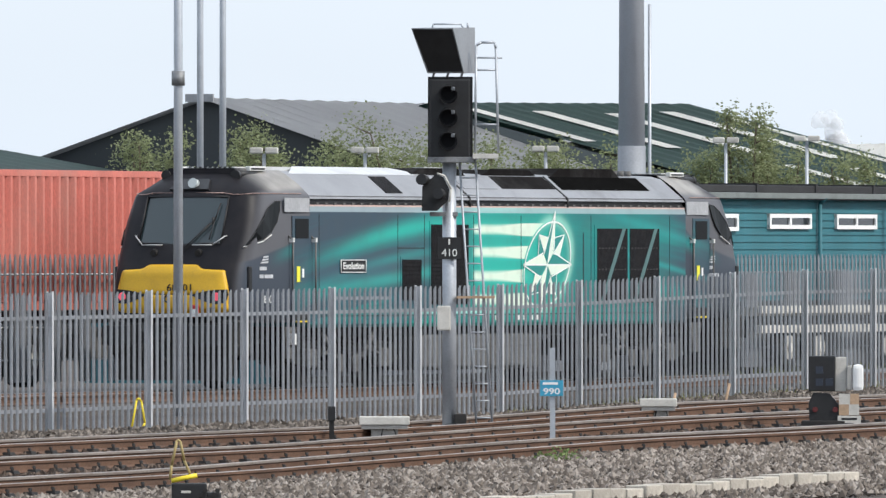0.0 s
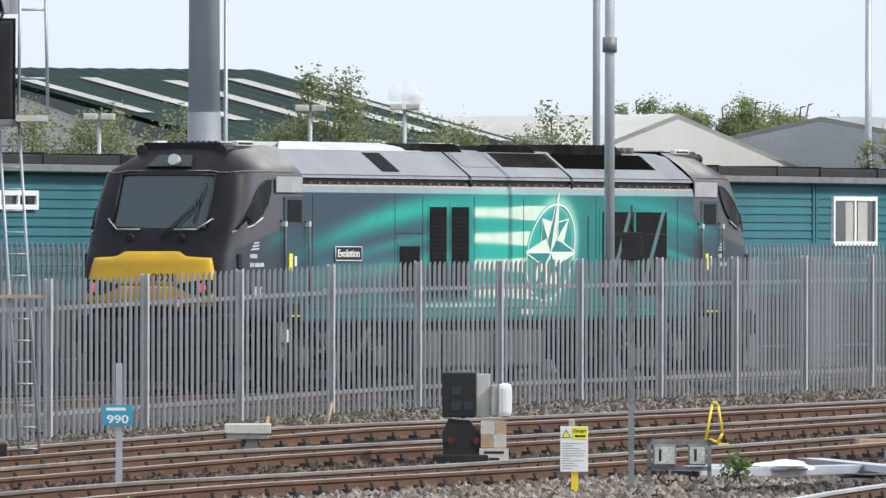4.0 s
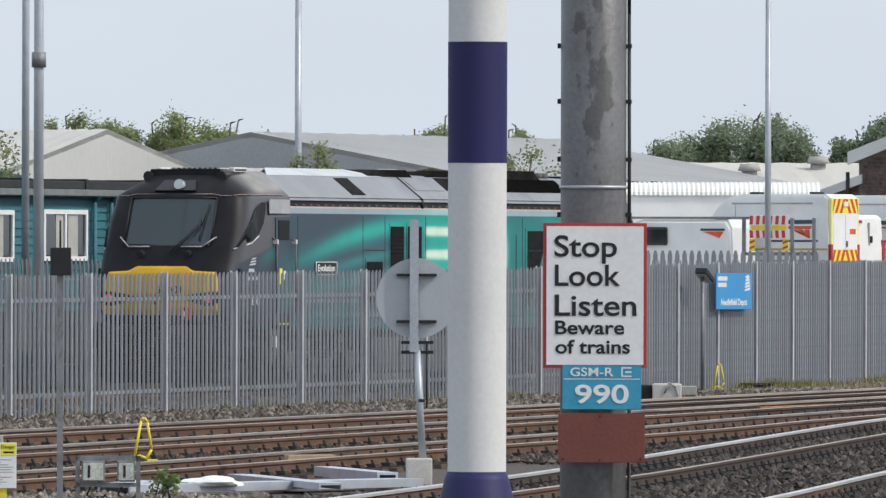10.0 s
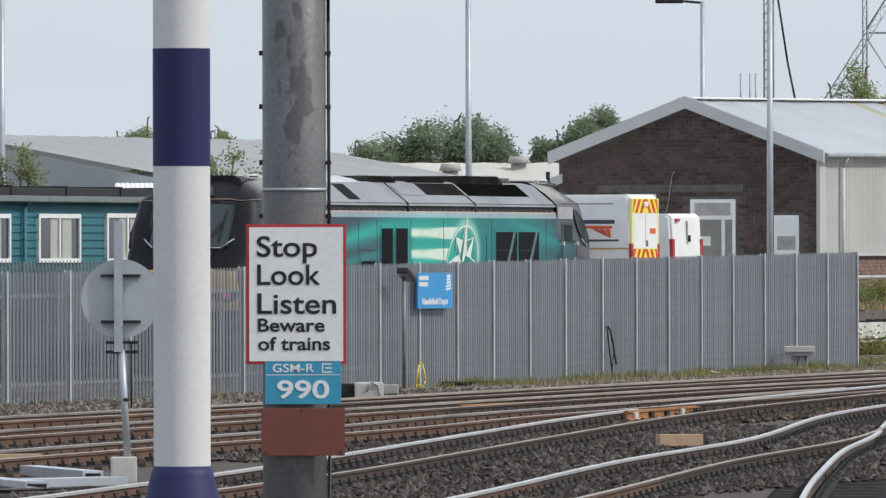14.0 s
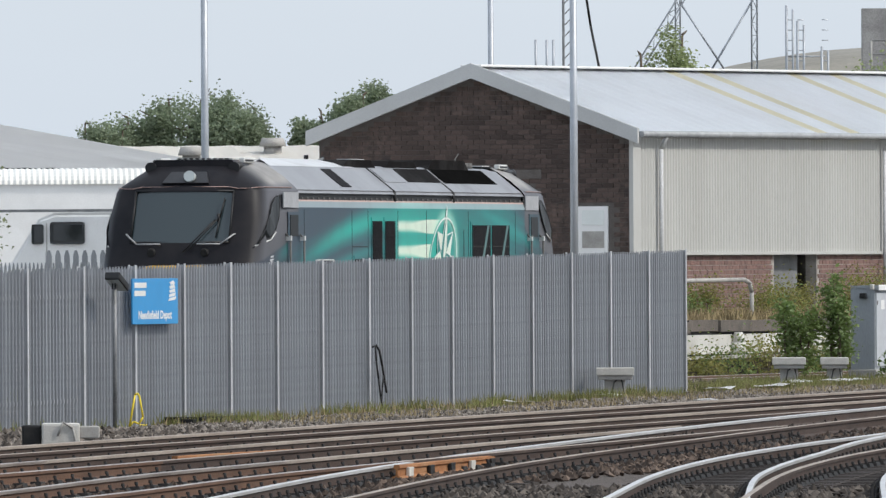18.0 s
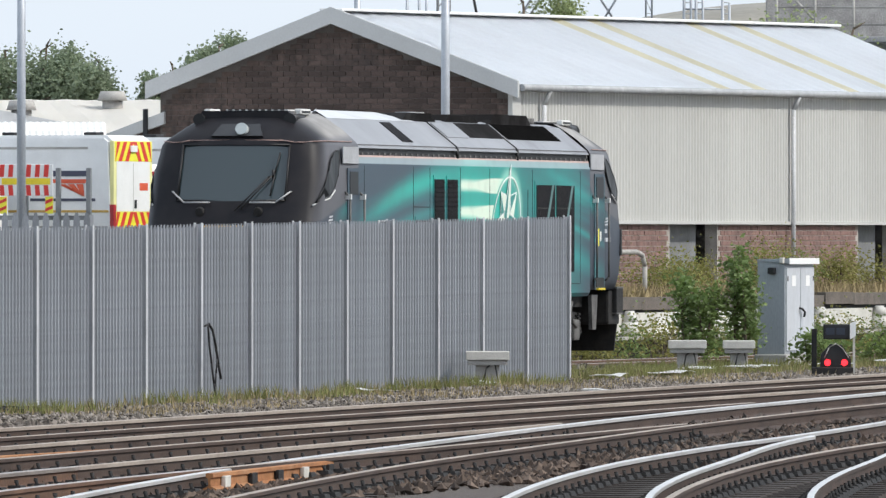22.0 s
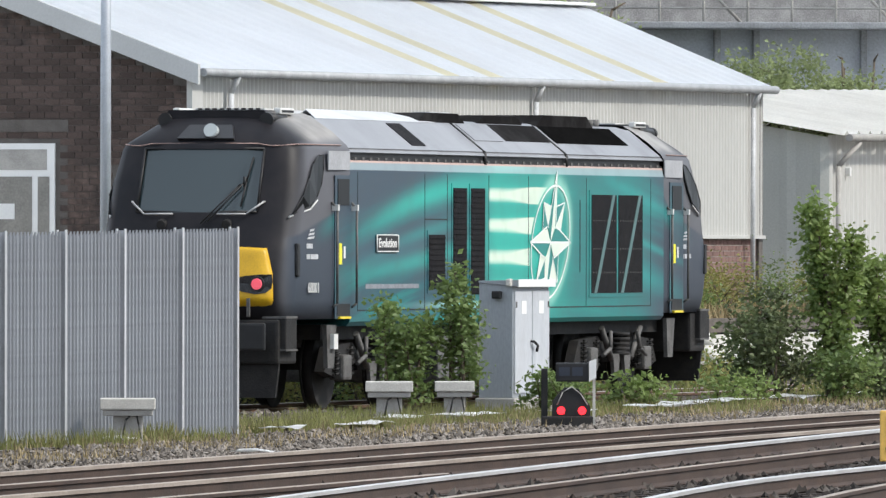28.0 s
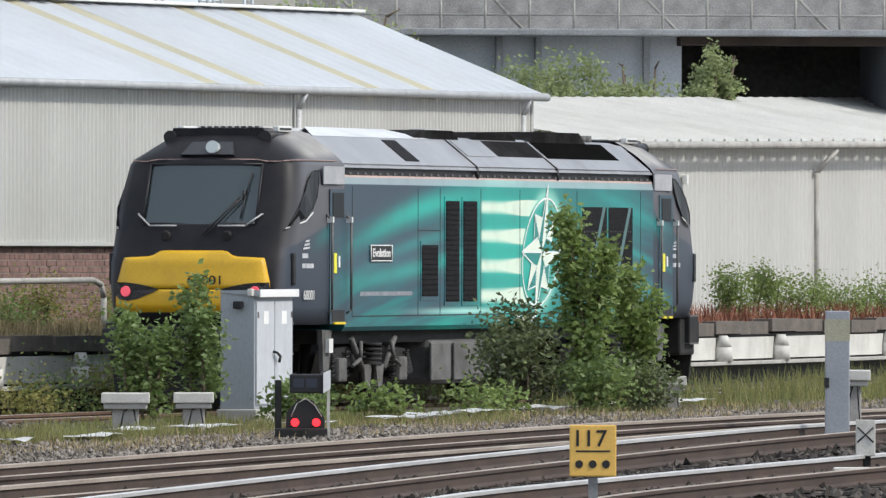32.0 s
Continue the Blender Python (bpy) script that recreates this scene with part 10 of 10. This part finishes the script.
# weeds growing on the dock
DOCK_WEEDS = [(294.9, 80.1, 0.85, 0.45), (298.0, 80.2, 0.95, 0.4), (299.8, 80.0, 0.6, 0.7), (303.0, 80.1, 0.5, 0.6), (306.5, 80.0, 0.5, 0.8)]
DOCK_WEEDS += [(249.5 + 1.75 * k, WEED_RND.uniform(80.1, 81.2), WEED_RND.uniform(0.35, 0.75), WEED_RND.uniform(0.6, 0.95)) for k in range(23)]
for k, (s, q, h, r) in enumerate(DOCK_WEEDS):
    m = track(s, q, 0)
    build_plant("dock_weed", m.translation.x, m.translation.y, 0.98, h, r, 0.045, 1500 if k > 4 else 2200, LEAF_SUN if k < 5 else LEAF if k % 4 == 1 else LEAF_WEED, "yellow-green weeds growing along the dock", "weed", 190 + k, 5, "weeds along the dock", spread=0.26)


def blades(name, rng, places, height, width, material, label, category):
    """Grass blades: thin upright triangles with a lean."""
    n = len(places)
    h = height * rng.uniform(0.35, 1.2, n)
    a = rng.uniform(0, 2 * np.pi, n)
    w = np.stack([np.cos(a), np.sin(a), 0 * a], 1) * width
    lean = rng.normal(0, 0.25, (n, 2)) * h[:, None]
    top = places + np.concatenate([lean, h[:, None]], 1)
    v = np.stack([places - w, places + w, top], 1).reshape(-1, 3)
    ob = quads(name, v, np.arange(n * 3).reshape(-1, 3), material)
    tagged(ob, label, category, kind="stuff")


def band(rng, n, s0, s1, q0, q1, patch=0.0):
    """Random places (with ground height) on a stretch of the plan, thinned into patches."""
    s, q = rng.uniform(s0, s1, n), rng.uniform(q0, q1, n)
    if patch:
        k = np.array([noise.noise((a * 0.35, b * 0.9, 3.0)) for a, b in zip(s, q)])
        ok = k > patch - 0.5
        s, q = s[ok], q[ok]
    x, y = s * SIN - q * COS, s * COS + q * SIN
    z = np.clip(-0.5 + 0.0055 * (y - 148), -1.3, 0.0) - 0.19 * np.clip((-8.5 - x) / 4.5, 0, 1) - 0.06
    return np.stack([x, y, z], 1)


RNG = np.random.default_rng(7)
blades("grass_verge", RNG, np.concatenate([band(RNG, 9000, 200, 229, 69.9, 71.6, 0.58), band(RNG, 3000, 226, 246, 69.4, 71.0, 0.5), band(RNG, 9000, 226, 246, 71.2, 73.6, 0.55), band(RNG, 2000, 246, 290, 69.0, 71.4, 0.5), band(RNG, 6000, 246, 290, 71.6, 74.2, 0.55), band(RNG, 2500, 140, 200, 70.6, 71.7, 0.62), band(RNG, 3500, 219, 232, 70.3, 71.7, 0.6)]), 0.20, 0.012, GRASS, "rough yellow-green grass along the fence foot", "grass")
blades("dry_grass", RNG, band(RNG, 12000, 198, 262, 68.4, 71.5, 0.45), 0.15, 0.012, STRAW, "dry straw-coloured grass on the verge", "grass")
blades("tall_grass", RNG, band(RNG, 9000, 262, 320, 70.5, 76.5, 0.4), 0.42, 0.014, GRASS, "tall grass beside the siding", "grass")
blades("siding_grass", RNG, np.concatenate([band(RNG, 5000, 150, 235, 78.4, 80.2, 0.45)]), 0.30, 0.014, GRASS, "grass behind the siding", "grass")
dock_places = np.concatenate([band(RNG, 4200, 286, 340, 79.2, 80.4)])
dock_places[:, 2] = 1.0
blades("russet_weeds", RNG, dock_places, 0.34, 0.016, WEED_RED, "russet dry weeds on the dock edge", "weeds")
dock_places = np.concatenate([band(RNG, 9000, 248, 287, 79.1, 81.2)])
dock_places[:, 2] = 1.0
blades("dry_weeds", RNG, dock_places, 0.25, 0.016, STRAW, "dry brown weeds on the dock", "weeds")


def stones(name, rng, places, size, label, material):
    """Broken stones, each a squashed, twisted octahedron."""
    n = len(places)
    r = size * rng.uniform(0.55, 1.35, (n, 1))
    a = rng.uniform(0, 2 * np.pi, n)
    u = np.stack([np.cos(a), np.sin(a), rng.normal(0, 0.25, n)], 1)
    w = np.stack([-np.sin(a), np.cos(a), rng.normal(0, 0.25, n)], 1)
    up = np.tile(np.array([[0.0, 0.0, 1.0]]), (n, 1)) + rng.normal(0, 0.3, (n, 3))
    c = places + np.array([0, 0, 0.04])
    v = np.stack([c + u * r, c + w * r * rng.uniform(0.6, 1.1, (n, 1)), c - u * r * rng.uniform(0.7, 1.1, (n, 1)), c - w * r, c + up * r * 0.75, c - up * r * 0.5], 1).reshape(-1, 3)
    tri = np.array([[0, 1, 4], [1, 2, 4], [2, 3, 4], [3, 0, 4], [1, 0, 5], [2, 1, 5], [3, 2, 5], [0, 3, 5]])
    f = (np.arange(n)[:, None, None] * 6 + tri[None]).reshape(-1, 3)
    ob = quads(name, v, f, material)
    tagged(ob, label, "ballast", kind="stuff")


def stone_mat(name, dark, light, warm):
    m = bpy.data.materials.new(name)
    m.use_nodes = True
    nt = m.node_tree
    b = nt.nodes["Principled BSDF"]
    g = nt.nodes.new("ShaderNodeNewGeometry")
    r = nt.nodes.new("ShaderNodeValToRGB")
    e = r.color_ramp.elements
    e[0].position, e[0].color = 0.0, (*dark, 1)
    e[1].position, e[1].color = 1.0, (*light, 1)
    k = e.new(0.55)
    k.color = (*warm, 1)
    nt.links.new(g.outputs["Random Per Island"], r.inputs["Fac"])
    n = nt.nodes.new("ShaderNodeTexNoise")
    n.inputs["Scale"].default_value = 0.35
    mx = nt.nodes.new("ShaderNodeMix")
    mx.data_type, mx.blend_type = "RGBA", "MULTIPLY"
    mx.inputs["Factor"].default_value = 0.6
    nt.links.new(r.outputs["Color"], mx.inputs["A"])
    nt.links.new(n.outputs["Fac"], mx.inputs["B"])
    nt.links.new(mx.outputs["Result"], b.inputs["Base Color"])
    b.inputs["Roughness"].default_value = 0.95
    return m


STONE_RUST = stone_mat("rust_stained_ballast", (0.032, 0.022, 0.017), (0.24, 0.175, 0.135), (0.092, 0.062, 0.045))
STONE_SHOULDER = stone_mat("dusty_brown_shoulder_stone", (0.065, 0.052, 0.043), (0.40, 0.345, 0.295), (0.165, 0.136, 0.112))
STONE_DARK = stone_mat("oily_ballast_stone", (0.020, 0.016, 0.014), (0.17, 0.147, 0.128), (0.062, 0.051, 0.043))
STONE_VERGE = stone_mat("brown_grey_verge_stone", (0.085, 0.072, 0.060), (0.45, 0.40, 0.35), (0.24, 0.205, 0.17))
STONE_BROWN = stone_mat("brown_ballast_stone", (0.028, 0.022, 0.018), (0.20, 0.17, 0.145), (0.075, 0.061, 0.051))
STONE = stone_mat("broken_ballast_stone", (0.10, 0.080, 0.066), (0.50, 0.44, 0.385), (0.26, 0.215, 0.178))
stones("near_ballast", RNG, np.concatenate([band(RNG, 22000, 70, 118, 40.5, 50.8), band(RNG, 7000, 90, 124, 50.0, 53.0)]), 0.060, "loose grey-brown ballast stones before the lines", STONE)
stones("turnout_ballast", RNG, np.concatenate([band(RNG, 6000, 118, 140, 42.0, 49.6), band(RNG, 6000, 140, 165, 44.0, 52.0), band(RNG, 4000, 142, 165, 51.0, 55.0)]), 0.060, "dark brown ballast round the turnout", STONE_BROWN)
stones("line_ballast", RNG, np.concatenate([band(RNG, 16000, 100, 200, 55.0, 60.8), band(RNG, 16000, 100, 240, 63.5, 66.0), band(RNG, 3000, 160, 186, 55.5, 61.5)]), 0.060, "rust-stained brown ballast between the rails", STONE_RUST)
stones("yard_ballast", RNG, np.concatenate([band(RNG, 22000, 180, 300, 52.0, 66.5)]), 0.060, "dark grey oily ballast between the rails", STONE_DARK)
stones("shoulder_ballast", RNG, np.concatenate([band(RNG, 16000, 110, 195, 66.6, 71.4), band(RNG, 7000, 150, 240, 72.2, 75.0)]), 0.065, "brown ballast shoulder along the fence", STONE_SHOULDER)
stones("verge_ballast", RNG, np.concatenate([band(RNG, 26000, 195, 290, 66.2, 70.6)]), 0.036, "brown-grey ballast below the grass verge", STONE_VERGE)


def litter():
    """Pale rags and rail-head scraps along the verge."""
    rnd = random.Random(21)
    for s, q, w in ((225.5, 70.6, 0.5), (227.5, 70.3, 1.4), (231.0, 70.9, 0.9), (236.5, 70.4, 1.2), (241.0, 70.6, 2.0), (243.6, 70.9, 2.4), (246.5, 71.2, 3.4), (255.0, 71.3, 5.0), (233.0, 70.8, 2.2), (219.9, 70.8, 0.5), (214.6, 70.6, 0.5), (251.0, 71.4, 1.8), (213.0, 66.9, 0.5)):
        m = track(s, q, gz(s, q) + 0.03, rnd.uniform(-8, 8))
        t = thing("pale_sheeting", m, "strip of pale plastic sheeting lying in the grass", "plastic sheeting", "litter along the verge")
        bm = bmesh.new()
        n = 8
        prev = None
        for i in range(n + 1):
            x = w * i / n
            cur = [bm.verts.new((x, y, 0.05 + 0.05 * noise.noise((s + x * 3, y * 5, q)))) for y in (-0.22, -0.07, 0.07, 0.22)]
            if prev:
                for j in range(3):
                    bm.faces.new((prev[j], cur[j], cur[j + 1], prev[j + 1]))
            prev = cur
        bmesh.ops.solidify(bm, geom=bm.faces[:], thickness=0.015)
        part("sheet", bm, WHITE, t)


litter()


def tube_rail():
    t = thing("tube_handrail", track(254.5, 79.8, 1.0), "bent grey tube handrail on the dock", "handrail")
    bm = bmesh.new()
    pipe(bm, [(-6.0, 0, 0.78), (2.9, 0, 0.80), (3.25, 0, 0.74), (3.4, 0, 0.55), (3.4, 0, 0.0)], 0.045, 8)
    rod(bm, (-6, 0, 0), (-6, 0, 0.78), 0.045, n=8)
    part("tube", bm, CONCRETE, t)


tube_rail()


# ---- bricks of the shed, laid last ----
def lay_bricks():
    """Courses on the gable and the plinth: the nearest bricks one by one, the rest joined."""
    rnd = random.Random(5)
    W, half = SHED_Q1 - SHED_Q0, (SHED_Q1 - SHED_Q0) / 2
    lb, hb = 0.235, 0.098
    unit = bmesh.new()
    box(unit, -0.012, 0.03, 0, lb - 0.012, 0, hb - 0.013)
    me = finish(unit, "brick")
    me.materials.append(BRICK)
    openings = ((2.06, 3.28, 0.4, 3.72), (4.08, 5.1, 3.0, 3.84), (0.46, 1.16, 2.1, 3.32))
    rest = bmesh.new()
    count = 0
    course = 0
    z = 1.2
    while z < RIDGE - 0.3:
        y = 0.04 - (lb / 2 if course % 2 else 0)
        while y < W - 0.1:
            y0, y1 = max(y, 0.04), min(y + lb - 0.012, W - 0.04)
            mid = (y0 + y1) / 2
            top = EAVE - 0.12 + (RIDGE - EAVE) * (1 - abs(mid - half) / half) - 0.10
            if z + hb < top and y1 - y0 > 0.06 and not any(a < y1 and b > y0 and c < z + hb and d > z for a, b, c, d in openings):
                if count < 300 and z > 3.4 and y1 - y0 > lb - 0.03 and 0.3 < mid < 5.2:
                    part("brick", me, None, GABLE, m=pose(rnd.uniform(-0.004, 0.003), y0, z))
                    count += 1
                else:
                    box(rest, -0.012 + rnd.uniform(-0.004, 0.004), 0.03, y0, y1, z, z + hb - 0.013)
            y += lb
        z += hb
        course += 1
    tagged(part("brickwork", rest, mat("joined_sooty_brick", (0.094, 0.066, 0.056), 0.9, 0, 0.55, 4.0, 12, 0.3, (0.028, 0.024, 0.024), 0.75), GABLE, "sooty brown brickwork"), kind="stuff")
    low = bmesh.new()
    L = SHED_S1 - SHED_S0
    course = 0
    z = 0.92
    while z < CLAD_Z - 0.05:
        x = 0.27 - (lb / 2 if course % 2 else 0)
        while x < L:
            x0, x1 = max(x, 0.27), min(x + lb - 0.014, L)
            if x1 - x0 > 0.05 and not any(a - 0.02 < x1 and b + 0.02 > x0 for a, b in ((9.9, 13.0), (22.7, 25.3))):
                box(low, x0, x1, 0.048 + rnd.uniform(-0.004, 0.004), 0.08, z, z + hb - 0.016)
            x += lb
        z += hb
        course += 1
    tagged(part("brickwork", low, mat("joined_plum_brick", (0.205, 0.122, 0.105), 0.9, 0, 0.4, 4.0, 10, 0.3, (0.15, 0.10, 0.09), 0.5), PLINTH, "plum-red brickwork"), kind="stuff")


lay_bricks()


# ---- movement ----
def motions():
    rows = [
    (0.0, 143.80, 0.90), (0.5, 145.78, 1.00), (1.0, 147.98, 1.10), (1.5, 149.95, 1.13), (2.0, 152.13, 1.15), 
    (4.5, 162.70, 1.15), (5.0, 164.61, 1.15), (5.5, 166.63, 1.15), (6.0, 168.50, 1.15), (6.5, 170.53, 1.10), 
    (7.0, 172.41, 1.05), (7.5, 174.46, 1.00), (8.0, 176.37, 0.95), (9.0, 180.34, 0.85), (9.5, 182.48, 0.80), 
    (10.0, 184.45, 0.75), (10.5, 186.35, 0.70), (11.0, 188.23, 0.65), (11.5, 190.35, 0.60), (12.0, 192.18, 0.55), 
    (12.5, 194.39, 0.50), (13.0, 196.30, 0.45), (14.0, 200.10, -0.10), (15.0, 203.80, -0.65), (15.5, 205.70, -0.95), (16.5, 209.50, -2.30),
    (17.5, 213.23, -3.65), (18.0, 214.89, -4.10), (18.5, 216.42, -4.45), 
    (19.0, 217.96, -4.70), (19.5, 219.39, -4.80), (20.0, 220.74, -4.90), (20.5, 221.98, -4.72), (21.0, 223.21, -4.55), 
    (21.5, 224.40, -4.30), (22.0, 225.47, -4.05), (22.5, 226.53, -3.57), (23.0, 227.62, -3.10), (23.5, 228.66, -2.75), 
    (24.0, 229.89, -2.40), (24.5, 231.07, -2.05), (26.5, 236.20, -0.65), (27.0, 237.57, -0.43), (27.5, 238.86, -0.22), 
    (28.0, 240.30, 0.00), (28.5, 241.65, 0.23), (29.0, 243.04, 0.45), (29.5, 244.44, 0.65), (30.0, 245.84, 0.85), 
    (30.5, 247.32, 1.00), (31.0, 248.79, 1.15), (31.5, 250.15, 1.30), (32.0, 251.80, 1.45),
    ]
    walk(LOCO, [(t, track(s, 76.2, -sag(s + 6), -turn)) for t, s, turn in rows])


motions()
